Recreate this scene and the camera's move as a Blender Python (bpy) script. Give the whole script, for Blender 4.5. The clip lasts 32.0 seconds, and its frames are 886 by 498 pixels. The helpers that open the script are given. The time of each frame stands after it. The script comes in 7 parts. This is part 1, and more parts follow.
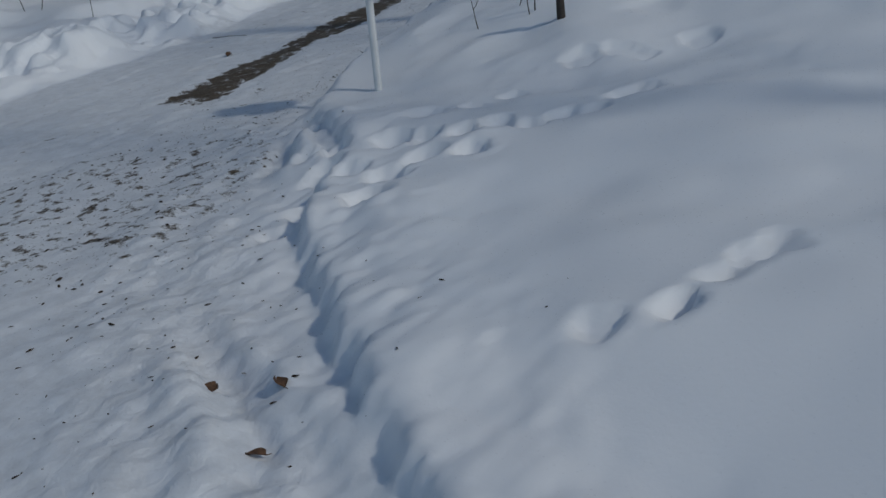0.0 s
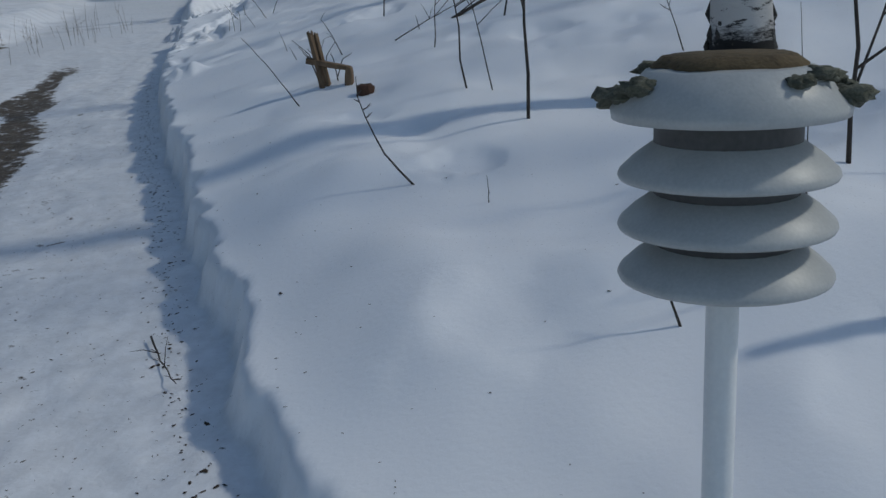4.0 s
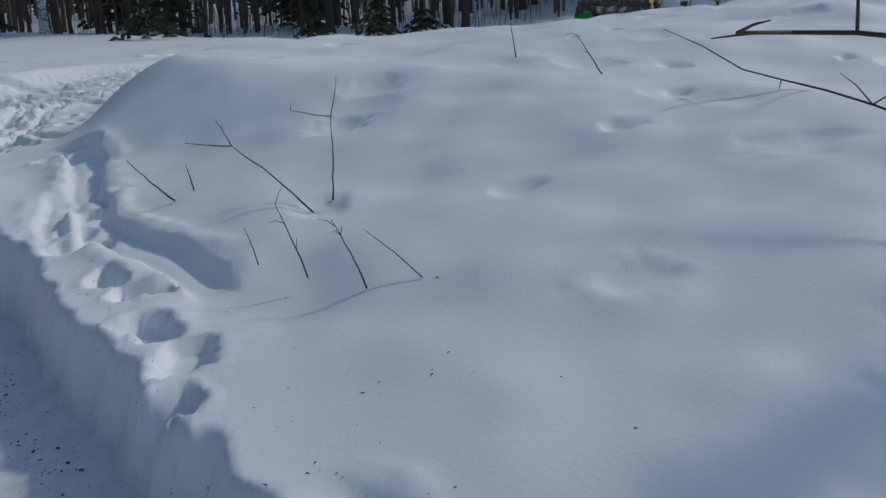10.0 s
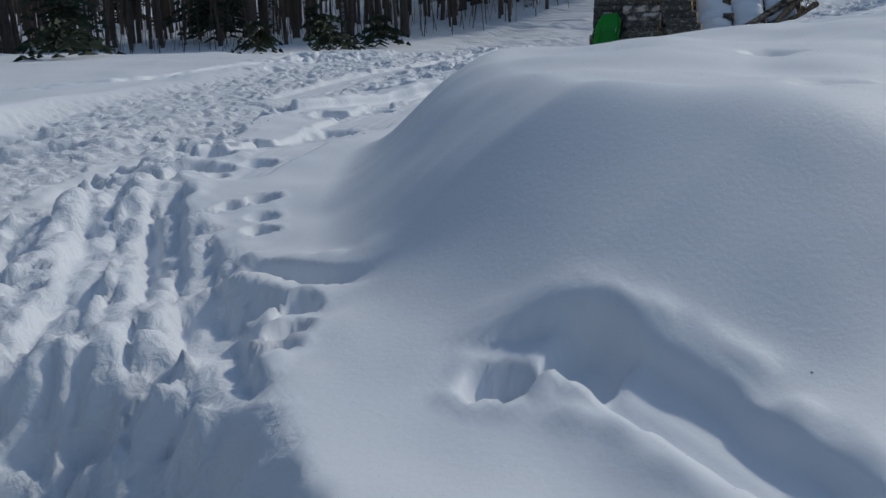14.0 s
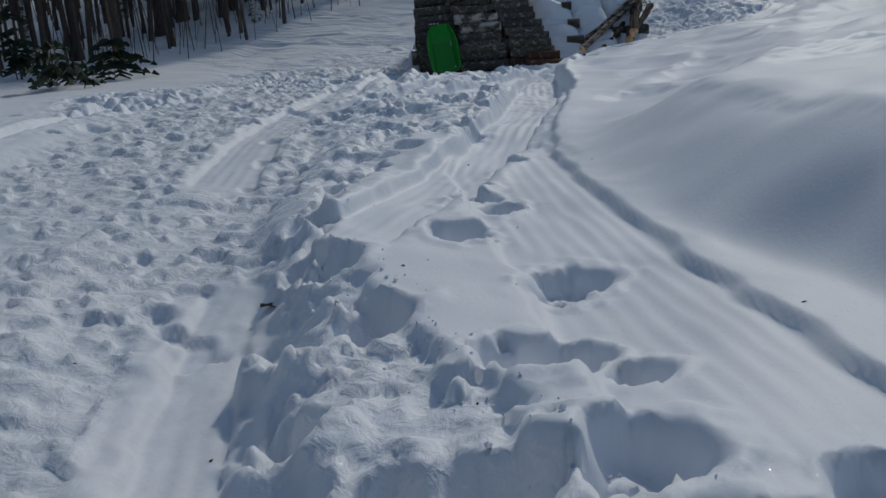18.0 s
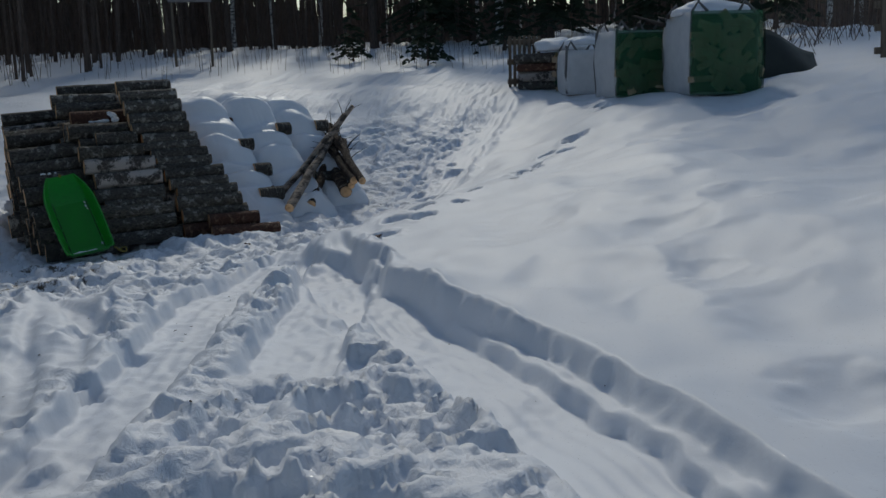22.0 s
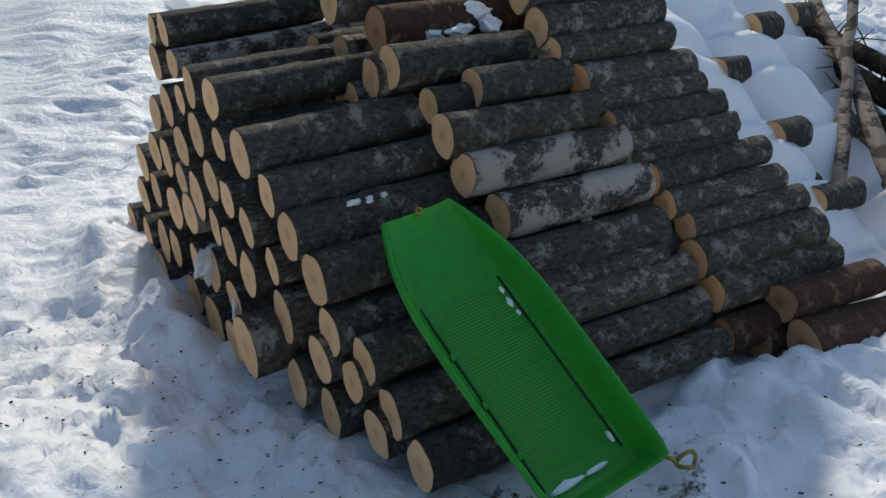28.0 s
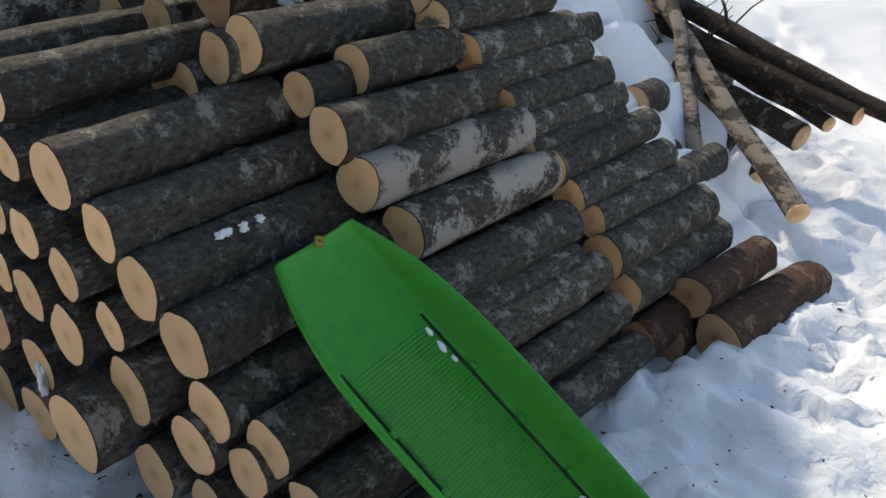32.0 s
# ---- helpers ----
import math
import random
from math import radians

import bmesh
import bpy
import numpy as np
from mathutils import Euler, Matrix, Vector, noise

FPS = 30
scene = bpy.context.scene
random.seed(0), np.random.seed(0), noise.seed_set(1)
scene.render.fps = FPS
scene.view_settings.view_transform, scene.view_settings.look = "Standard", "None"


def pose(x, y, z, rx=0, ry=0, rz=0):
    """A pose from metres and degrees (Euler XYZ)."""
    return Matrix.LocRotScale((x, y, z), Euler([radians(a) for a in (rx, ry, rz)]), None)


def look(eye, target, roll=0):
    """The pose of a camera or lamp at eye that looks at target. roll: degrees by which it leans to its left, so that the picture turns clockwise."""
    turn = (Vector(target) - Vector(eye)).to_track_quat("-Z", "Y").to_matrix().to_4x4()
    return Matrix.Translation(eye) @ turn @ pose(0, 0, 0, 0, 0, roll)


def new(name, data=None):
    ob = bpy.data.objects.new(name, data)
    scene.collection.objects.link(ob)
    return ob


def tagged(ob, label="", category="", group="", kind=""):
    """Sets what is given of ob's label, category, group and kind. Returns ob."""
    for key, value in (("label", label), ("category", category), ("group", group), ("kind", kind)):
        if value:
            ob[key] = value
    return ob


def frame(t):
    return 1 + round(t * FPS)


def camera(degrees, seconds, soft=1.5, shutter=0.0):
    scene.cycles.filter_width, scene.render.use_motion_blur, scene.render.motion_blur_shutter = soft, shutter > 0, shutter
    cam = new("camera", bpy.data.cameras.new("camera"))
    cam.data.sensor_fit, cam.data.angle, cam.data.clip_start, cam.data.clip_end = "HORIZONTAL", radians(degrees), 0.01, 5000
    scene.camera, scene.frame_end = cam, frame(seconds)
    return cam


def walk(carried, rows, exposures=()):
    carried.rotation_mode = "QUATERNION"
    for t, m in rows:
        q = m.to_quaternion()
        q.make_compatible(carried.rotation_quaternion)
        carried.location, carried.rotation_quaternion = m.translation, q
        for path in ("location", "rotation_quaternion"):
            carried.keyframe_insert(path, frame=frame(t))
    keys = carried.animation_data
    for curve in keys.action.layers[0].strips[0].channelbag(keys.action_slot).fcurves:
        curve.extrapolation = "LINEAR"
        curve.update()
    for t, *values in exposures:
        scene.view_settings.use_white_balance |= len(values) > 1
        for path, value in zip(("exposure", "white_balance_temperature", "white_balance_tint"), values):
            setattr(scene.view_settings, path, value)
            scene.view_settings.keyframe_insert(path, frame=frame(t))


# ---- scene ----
cam = camera(50.3, 32.0)
PATH = [
    (0, (5.486, -4.327, 1.265), (4.147, -3.036, 0.529), -9.8),
    (0.5, (4.728, -4.079, 1.296), (3.431, -2.714, 0.62), -8.4),
    (1, (4.092, -3.793, 1.28), (2.834, -2.322, 0.776), -7.6),
    (1.5, (3.477, -3.572, 1.284), (2.288, -2.036, 0.803), -6.6),
    (2, (2.942, -3.323, 1.283), (1.853, -1.728, 0.766), -6.2),
    (2.5, (2.418, -3.026, 1.32), (1.533, -1.32, 0.769), -5.6),
    (4.5, (0.628, -1.321, 1.232), (0.47, 0.562, 0.578), -5.3),
    (5, (0.202, -0.828, 1.281), (0.103, 1.059, 0.627), -4.8),
    (5.5, (-0.165, -0.281, 1.239), (-0.332, 1.593, 0.561), -5.3),
    (6, (-0.56, 0.223, 1.295), (-0.822, 2.075, 0.588), -6.1),
    (6.5, (-0.945, 0.699, 1.348), (-1.102, 2.573, 0.669), -6.3),
    (7, (-1.229, 1.347, 1.317), (-1.227, 3.235, 0.658), -5.9),
    (7.5, (-1.609, 1.89, 1.335), (-1.412, 3.785, 0.728), -4.3),
    (8, (-1.89, 2.537, 1.337), (-1.528, 4.414, 0.747), -3.9),
    (8.5, (-2.274, 3.109, 1.349), (-1.84, 4.973, 0.768), -3.8),
    (9, (-2.459, 3.76, 1.319), (-2.034, 5.618, 0.713), -3.6),
    (9.5, (-2.708, 4.464, 1.34), (-2.204, 6.312, 0.765), -2.6),
    (10, (-2.885, 5.019, 1.36), (-2.341, 6.866, 0.819), -1.2),
    (10.5, (-3.081, 5.65, 1.351), (-2.469, 7.502, 0.908), 1.0),
    (11, (-3.299, 6.228, 1.346), (-2.63, 8.075, 0.97), 1.4),
    (11.5, (-3.524, 6.814, 1.32), (-2.827, 8.632, 0.864), 0.1),
    (12, (-3.733, 7.361, 1.3), (-2.951, 9.127, 0.782), -1.2),
    (12.5, (-3.947, 7.885, 1.27), (-3.107, 9.623, 0.747), -1.5),
    (13, (-4.152, 8.399, 1.242), (-3.273, 10.123, 0.737), -1.2),
    (13.5, (-4.285, 8.868, 1.205), (-3.456, 10.61, 0.68), -2.3),
    (14, (-4.491, 9.357, 1.219), (-3.634, 11.086, 0.691), -2.0),
    (14.5, (-4.621, 9.869, 1.251), (-3.863, 11.594, 0.581), -4.1),
    (15, (-4.772, 10.444, 1.218), (-4.1, 12.182, 0.493), -3.7),
    (15.5, (-4.869, 10.927, 1.165), (-4.195, 12.666, 0.442), -2.3),
    (17.5, (-5.016, 12.975, 1.21), (-3.785, 14.461, 0.686), -5.2),
    (18, (-4.803, 13.608, 1.289), (-3.375, 14.901, 0.751), -3.6),
    (18.5, (-4.599, 14.238, 1.311), (-2.993, 15.326, 0.823), -2.6),
    (19, (-4.311, 14.75, 1.273), (-2.586, 15.674, 0.86), -2.4),
    (19.5, (-3.961, 15.303, 1.395), (-2.11, 15.985, 1.067), -2.8),
    (20, (-3.749, 15.812, 1.426), (-1.857, 16.412, 1.173), -3.2),
    (20.5, (-3.327, 16.286, 1.472), (-1.423, 16.845, 1.225), -2.9),
    (21, (-2.936, 16.773, 1.486), (-1.016, 17.218, 1.147), -3.0),
    (21.5, (-2.485, 17.166, 1.524), (-0.564, 17.574, 1.145), -2.8),
    (22, (-2.069, 17.628, 1.54), (-0.146, 18.034, 1.173), -1.8),
    (22.5, (-1.549, 17.997, 1.529), (0.314, 18.484, 0.991), 0.8),
    (23, (-1.055, 18.406, 1.519), (0.801, 18.923, 0.983), 0.4),
    (23.5, (-0.506, 18.769, 1.458), (1.366, 19.223, 0.922), -0.8),
    (24, (-0.001, 19.197, 1.413), (1.872, 19.532, 0.798), -0.5),
    (24.5, (0.369, 19.591, 1.433), (2.248, 19.835, 0.793), -0.9),
    (26.5, (1.822, 20.939, 1.597), (3.728, 21.044, 1.0), -5.4),
    (27, (2.139, 21.464, 1.585), (4.037, 21.65, 0.981), -3.4),
    (27.5, (2.516, 21.826, 1.539), (4.398, 22.081, 0.913), -2.5),
    (28, (2.759, 22.149, 1.552), (4.625, 22.429, 0.89), -2.6),
    (28.5, (2.967, 22.327, 1.574), (4.819, 22.607, 0.87), -2.9),
    (29, (3.211, 22.449, 1.538), (5.072, 22.611, 0.822), -2.2),
    (29.5, (3.265, 22.598, 1.554), (5.122, 22.693, 0.816), -0.9),
    (30, (3.181, 22.676, 1.589), (5.075, 22.759, 0.95), -0.5),
    (30.5, (3.232, 22.661, 1.579), (5.1, 22.634, 0.867), -0.0),
    (31, (3.304, 22.609, 1.53), (5.046, 22.402, 0.571), 0.2),
    (31.5, (3.345, 22.601, 1.563), (5.072, 22.239, 0.622), 0.8),
    (32, (3.414, 22.673, 1.579), (5.214, 22.346, 0.769), 0.2),
]
walk(cam, [(t, look(eye, target, roll)) for t, eye, target, roll in PATH],
     [(0.0, -1.28, 6550, 4), (2.5, -1.08, 6500, 4), (4.5, -0.92, 6500, 4), (6.0, -0.92, 6450, 4), (13.0, -0.75, 6600, 5), (15.0, -0.88, 6550, 5), (21.0, -1.14, 6650, 4), (24.5, -1.18, 6700, 4), (26.5, -0.8, 6900, 4), (27.0, -0.5, 7100, 4), (28.0, 0.08, 7150, 5), (30.0, 0.18, 7350, 5), (31.0, 0.42, 7750, 6), (32.0, 0.58, 8000, 7)])


# ---- light ----
SUN_AZ, SUN_EL = radians(15), radians(39)        # from +x towards +y
world = bpy.data.worlds.new("sky")
world.use_nodes = True
scene.world = world
wn = world.node_tree.nodes
sky = wn.new("ShaderNodeTexSky")
sky.sky_type = "NISHITA"
sky.sun_disc = False
sky.sun_elevation = SUN_EL
sky.sun_rotation = radians(90) - SUN_AZ
sky.air_density, sky.dust_density = 1.0, 0.6
world.node_tree.links.new(sky.outputs[0], wn["Background"].inputs[0])
wn["Background"].inputs[1].default_value = 0.17
sun = new("sun", bpy.data.lights.new("sun", "SUN"))
sun.data.energy, sun.data.angle, sun.data.color = 2.2, radians(3.6), (1.0, 0.95, 0.88)
sun_way = Vector((math.cos(SUN_AZ) * math.cos(SUN_EL), math.sin(SUN_AZ) * math.cos(SUN_EL), math.sin(SUN_EL)))
sun.matrix_world = look(sun_way * 60, (0, 0, 0))

# ---- small helpers ----
rng = np.random.default_rng(7)
TABLE = rng.random((16, 256))
PERM = rng.permutation(256)


def smooth(u):
    u = np.clip(u, 0, 1)
    return u * u * (3 - 2 * u)


def vnoise(x, y, scale=1.0, seed=0):
    """Value noise in -1..1, x and y arrays in metres, scale in features per metre."""
    x, y = np.asarray(x) * scale + 1000.3 + 17 * seed, np.asarray(y) * scale + 1000.7 + 29 * seed
    i, j = np.floor(x).astype(int), np.floor(y).astype(int)
    u, v = x - i, y - j
    u, v = u * u * u * (u * (u * 6 - 15) + 10), v * v * v * (v * (v * 6 - 15) + 10)
    t = TABLE[seed % 16]
    h = lambda a, b: t[PERM[(a + PERM[b % 256]) % 256]]
    low = h(i, j) * (1 - u) + h(i + 1, j) * u
    high = h(i, j + 1) * (1 - u) + h(i + 1, j + 1) * u
    return (low * (1 - v) + high * v) * 2 - 1


def fbm(x, y, scale, seed=0, octaves=3):
    return sum(vnoise(x, y, scale * 2.03 ** k, seed + k) * 0.5 ** k for k in range(octaves))


def along(X, Y, pts):
    """Signed distance to a polyline (positive to its right) and the length along it."""
    best = np.full(X.shape, 1e9)
    sign, where = np.ones(X.shape), np.zeros(X.shape)
    run = 0.0
    for n, ((ax, ay), (bx, by)) in enumerate(zip(pts, pts[1:])):
        dx, dy = bx - ax, by - ay
        ln = math.hypot(dx, dy)
        k = ((X - ax) * dx + (Y - ay) * dy) / ln ** 2
        k = np.clip(k, -1e9 if n == 0 else 0, 1e9 if n == len(pts) - 2 else 1)
        d = np.hypot(X - ax - k * dx, Y - ay - k * dy)
        near = d < best
        best = np.where(near, d, best)
        sign = np.where(near, np.where((Y - ay) * dx - (X - ax) * dy > 0, -1, 1), sign)
        where = np.where(near, run + k * ln, where)
        run += ln
    return best * sign, where


def mesh_of(name, verts, faces, material=None, shade=True):
    me = bpy.data.meshes.new(name)
    me.from_pydata([tuple(v) for v in verts], [], faces)
    if material:
        me.materials.append(material)
    if shade:
        me.polygons.foreach_set("use_smooth", np.ones(len(me.polygons), bool))
    me.update()
    return me


def part(name, bm, material, parent=None, label="", shade=True):
    """Links a bmesh or a mesh as one object, under parent if one is given."""
    if isinstance(bm, bmesh.types.BMesh):
        me = bpy.data.meshes.new(name)
        bm.to_mesh(me)
        bm.free()
        if material:
            me.materials.append(material)
        if shade:
            me.polygons.foreach_set("use_smooth", np.ones(len(me.polygons), bool))
    else:
        me = bm
        if material and not me.materials:
            me.materials.append(material)
    ob = new(name, me)
    if parent:
        ob.parent = parent
    if label:
        tagged(ob, label)
    return ob


def thing(name, m, label, category, group="", kind=""):
    ob = new(name)
    ob.empty_display_size = 0.1
    ob.matrix_basis = m
    return tagged(ob, label, category, group, kind)


def tube(verts, faces, pts, radii, seg=8, cap=True, rough=0.0, squash=1.0):
    """Adds a tapered tube along pts to the lists verts and faces."""
    pts = [Vector(p) for p in pts]
    start = len(verts)
    side = None
    for n, p in enumerate(pts):
        way = (pts[min(n + 1, len(pts) - 1)] - pts[max(n - 1, 0)]).normalized()
        if side is None:
            side = way.orthogonal().normalized()
        side = (side - way * side.dot(way)).normalized()
        up = way.cross(side)
        for k in range(seg):
            a = 2 * math.pi * k / seg
            r = radii[n] * (1 + rough * random.uniform(-1, 1))
            verts.append(p + side * math.cos(a) * r + up * math.sin(a) * r * squash)
    for n in range(len(pts) - 1):
        for k in range(seg):
            a, b = start + n * seg + k, start + n * seg + (k + 1) % seg
            faces.append((a, b, b + seg, a + seg))
    if cap:
        faces.append(tuple(start + k for k in range(seg))[::-1])
        last = start + (len(pts) - 1) * seg
        faces.append(tuple(last + k for k in range(seg)))


def box_bm(sx, sy, sz, at=(0, 0, 0), bevel=0.0, m=None):
    bm = bmesh.new()
    bmesh.ops.create_cube(bm, size=1, matrix=Matrix.Translation(at) @ Matrix.Diagonal((sx, sy, sz, 1)))
    if bevel:
        bmesh.ops.bevel(bm, geom=bm.edges[:], offset=bevel, segments=2, affect="EDGES", profile=0.5)
    if m:
        bm.transform(m)
    return bm


# ---- materials ----
def material(name, base=(0.5, 0.5, 0.5), rough=0.6, metal=0.0):
    mat = bpy.data.materials.new(name)
    mat.use_nodes = True
    n = mat.node_tree.nodes["Principled BSDF"]
    n.inputs["Base Color"].default_value = (*base, 1)
    n.inputs["Roughness"].default_value = rough
    n.inputs["Metallic"].default_value = metal
    return mat, mat.node_tree.nodes, mat.node_tree.links, n


def node(nodes, kind, **values):
    n = nodes.new(kind)
    for key, value in values.items():
        n.inputs[key].default_value = value
    return n


def ramp(nodes, stops):
    n = nodes.new("ShaderNodeValToRGB")
    e = n.color_ramp.elements
    for k, (pos, col) in enumerate(stops):
        el = e[k] if k < 2 else e.new(pos)
        el.position, el.color = pos, (*col, 1) if len(col) == 3 else col
    return n


def noisy(name, low, high, scale=20.0, rough=0.7, bump=0.3, fine=120.0, stretch=(1, 1, 1), coords="Object", random_tint=0.0, contrast=(0.3, 0.7)):
    """A two-scale mottled material: colour between low and high, with relief."""
    mat, nodes, links, bsdf = material(name, low, rough)
    co = nodes.new("ShaderNodeTexCoord")
    mp = node(nodes, "ShaderNodeMapping")
    mp.inputs["Scale"].default_value = stretch
    links.new(co.outputs[coords], mp.inputs[0])
    a = node(nodes, "ShaderNodeTexNoise", Scale=scale, Detail=6.0, Roughness=0.65)
    b = node(nodes, "ShaderNodeTexNoise", Scale=fine, Detail=3.0)
    for t in (a, b):
        links.new(mp.outputs[0], t.inputs["Vector"])
    mix = nodes.new("ShaderNodeMath")
    mix.operation = "MULTIPLY_ADD"
    mix.inputs[1].default_value = 0.35
    links.new(b.outputs[0], mix.inputs[0])
    sc = nodes.new("ShaderNodeMath")
    sc.operation = "MULTIPLY"
    sc.inputs[1].default_value = 0.65
    links.new(a.outputs[0], sc.inputs[0])
    links.new(sc.outputs[0], mix.inputs[2])
    r = ramp(nodes, [(contrast[0], low), (contrast[1], high)])
    links.new(mix.outputs[0], r.inputs[0])
    out = r.outputs[0]
    if random_tint:
        info = nodes.new("ShaderNodeObjectInfo")
        hsv = nodes.new("ShaderNodeHueSaturation")
        mr = node(nodes, "ShaderNodeMapRange")
        mr.inputs[3].default_value, mr.inputs[4].default_value = 1 - random_tint, 1 + random_tint
        links.new(info.outputs["Random"], mr.inputs[0])
        links.new(mr.outputs[0], hsv.inputs["Value"])
        links.new(out, hsv.inputs["Color"])
        out = hsv.outputs[0]
    links.new(out, bsdf.inputs["Base Color"])
    if bump:
        bp = node(nodes, "ShaderNodeBump", Strength=bump, Distance=0.01)
        links.new(mix.outputs[0], bp.inputs["Height"])
        links.new(bp.outputs[0], bsdf.inputs["Normal"])
    return mat


def snow_material():
    mat, nodes, links, bsdf = material("snow", (0.86, 0.88, 0.92), 0.55)
    co = nodes.new("ShaderNodeTexCoord")
    dirt = nodes.new("ShaderNodeAttribute")
    dirt.attribute_name = "dirt"
    pack = nodes.new("ShaderNodeAttribute")
    pack.attribute_name = "pack"
    n1 = node(nodes, "ShaderNodeTexNoise", Scale=9.0, Detail=8.0, Roughness=0.72)
    n2 = node(nodes, "ShaderNodeTexNoise", Scale=55.0, Detail=4.0, Roughness=0.6)
    n3 = node(nodes, "ShaderNodeTexNoise", Scale=420.0, Detail=2.0)
    n4 = node(nodes, "ShaderNodeTexNoise", Scale=1.3, Detail=4.0)
    for n in (n1, n2, n3, n4):
        links.new(co.outputs["Object"], n.inputs["Vector"])
    # bare gravel and litter where the dirt value beats the mottling
    add = nodes.new("ShaderNodeMath")
    add.operation = "ADD"
    links.new(dirt.outputs["Fac"], add.inputs[0])
    links.new(n1.outputs[0], add.inputs[1])
    cut = ramp(nodes, [(0.0, (0, 0, 0)), (1.0, (1, 1, 1))])
    cut.color_ramp.elements[0].position, cut.color_ramp.elements[1].position = 0.86, 0.94
    links.new(add.outputs[0], cut.inputs[0])
    soil = ramp(nodes, [(0.3, (0.035, 0.024, 0.017)), (0.55, (0.10, 0.075, 0.048)), (0.7, (0.22, 0.17, 0.12))])
    links.new(n2.outputs[0], soil.inputs[0])
    clean = ramp(nodes, [(0.3, (0.82, 0.85, 0.90)), (0.7, (0.88, 0.89, 0.92))])
    links.new(n4.outputs[0], clean.inputs[0])
    worn = ramp(nodes, [(0.35, (0.42, 0.42, 0.43)), (0.62, (0.74, 0.76, 0.80))])
    links.new(n1.outputs[0], worn.inputs[0])
    m1 = nodes.new("ShaderNodeMix")
    m1.data_type = "RGBA"
    links.new(pack.outputs["Fac"], m1.inputs[0])
    links.new(clean.outputs[0], m1.inputs[6])
    links.new(worn.outputs[0], m1.inputs[7])
    m2 = nodes.new("ShaderNodeMix")
    m2.data_type = "RGBA"
    links.new(cut.outputs[0], m2.inputs[0])
    links.new(m1.outputs[2], m2.inputs[6])
    links.new(soil.outputs[0], m2.inputs[7])
    links.new(m2.outputs[2], bsdf.inputs["Base Color"])
    hmix = nodes.new("ShaderNodeMath")
    hmix.operation = "MULTIPLY_ADD"
    hmix.inputs[1].default_value = 0.25
    links.new(n3.outputs[0], hmix.inputs[0])
    links.new(n2.outputs[0], hmix.inputs[2])
    # clods and crumbs of trodden snow
    tread = nodes.new("ShaderNodeAttribute")
    tread.attribute_name = "tread"
    n5 = node(nodes, "ShaderNodeTexNoise", Scale=17.0, Detail=4.0, Roughness=0.5, Distortion=0.5)
    links.new(co.outputs["Object"], n5.inputs["Vector"])
    clod = nodes.new("ShaderNodeMath")
    clod.operation = "MULTIPLY"
    links.new(n5.outputs[0], clod.inputs[0])
    links.new(tread.outputs["Fac"], clod.inputs[1])
    bt = node(nodes, "ShaderNodeBump", Strength=0.5, Distance=0.03)
    links.new(clod.outputs[0], bt.inputs["Height"])
    bp = node(nodes, "ShaderNodeBump", Strength=0.15, Distance=0.008)
    links.new(hmix.outputs[0], bp.inputs["Height"])
    links.new(bt.outputs[0], bp.inputs["Normal"])
    links.new(bp.outputs[0], bsdf.inputs["Normal"])
    # a few grains glint
    vor = node(nodes, "ShaderNodeTexVoronoi", Scale=260.0)
    links.new(co.outputs["Object"], vor.inputs["Vector"])
    gl = ramp(nodes, [(0.0, (0.12, 0.12, 0.12)), (0.02, (0.55, 0.55, 0.55))])
    sep = nodes.new("ShaderNodeSeparateColor")
    links.new(vor.outputs["Color"], sep.inputs[0])
    links.new(sep.outputs[0], gl.inputs[0])
    links.new(gl.outputs[0], bsdf.inputs["Roughness"])
    bsdf.inputs["Specular IOR Level"].default_value = 0.35
    bsdf.inputs["Subsurface Weight"].default_value = 0.0
    return mat


SNOW = snow_material()
SNOW_CAP = noisy("loose_snow", (0.80, 0.83, 0.88), (0.88, 0.89, 0.92), 6, 0.5, 0.25, 150)

# ---- the lie of the land ----
EDGE = [(14, -7.5), (6.5, -5.0), (4.4, -3.9), (3.2, -3.2), (1.95, -2.35), (1.15, -1.3), (0.43, -0.15), (-0.15, 1.0), (-0.85, 2.5), (-1.6, 4.1), (-2.4, 5.9),
        (-2.95, 7.3), (-3.45, 8.8), (-3.95, 10.3), (-4.35, 11.1), (-4.82, 11.9), (-5.08, 12.6), (-5.05, 13.2), (-4.75, 13.9), (-4.3, 14.7), (-3.75, 15.4), (-3.1, 16.1), (-2.2, 17.0), (-1.0, 18.1), (1.0, 20.2), (6, 30)]
RIM = [(14, -7.5), (6.5, -5.0), (4.4, -3.9), (3.2, -3.2), (1.95, -2.35), (1.15, -1.3), (0.43, -0.15), (-0.15, 1.0), (-0.85, 2.5), (-1.6, 4.1), (-2.4, 5.9),
       (-2.95, 7.3), (-3.35, 8.8), (-3.65, 10.3), (-3.75, 11.2), (-3.5, 12.2), (-3.05, 13.3), (-2.4, 14.25), (-1.5, 15.4), (-0.75, 16.3), (-0.3, 16.85), (0.2, 17.12), (0.88, 17.5),
       (1.25, 17.7), (1.85, 18.05), (2.3, 18.45), (2.8, 18.86), (3.0, 19.06), (3.14, 19.08), (3.42, 19.12), (3.62, 19.24), (3.9, 19.52), (4.15, 19.82), (4.5, 20.06), (7.5, 19.9), (12, 19.6), (22, 21)]
ROAD_RIGHT = EDGE[:18] + [(-5.9, 15.0), (-7.2, 18.5), (-9, 24), (-12, 33), (-20, 60)]
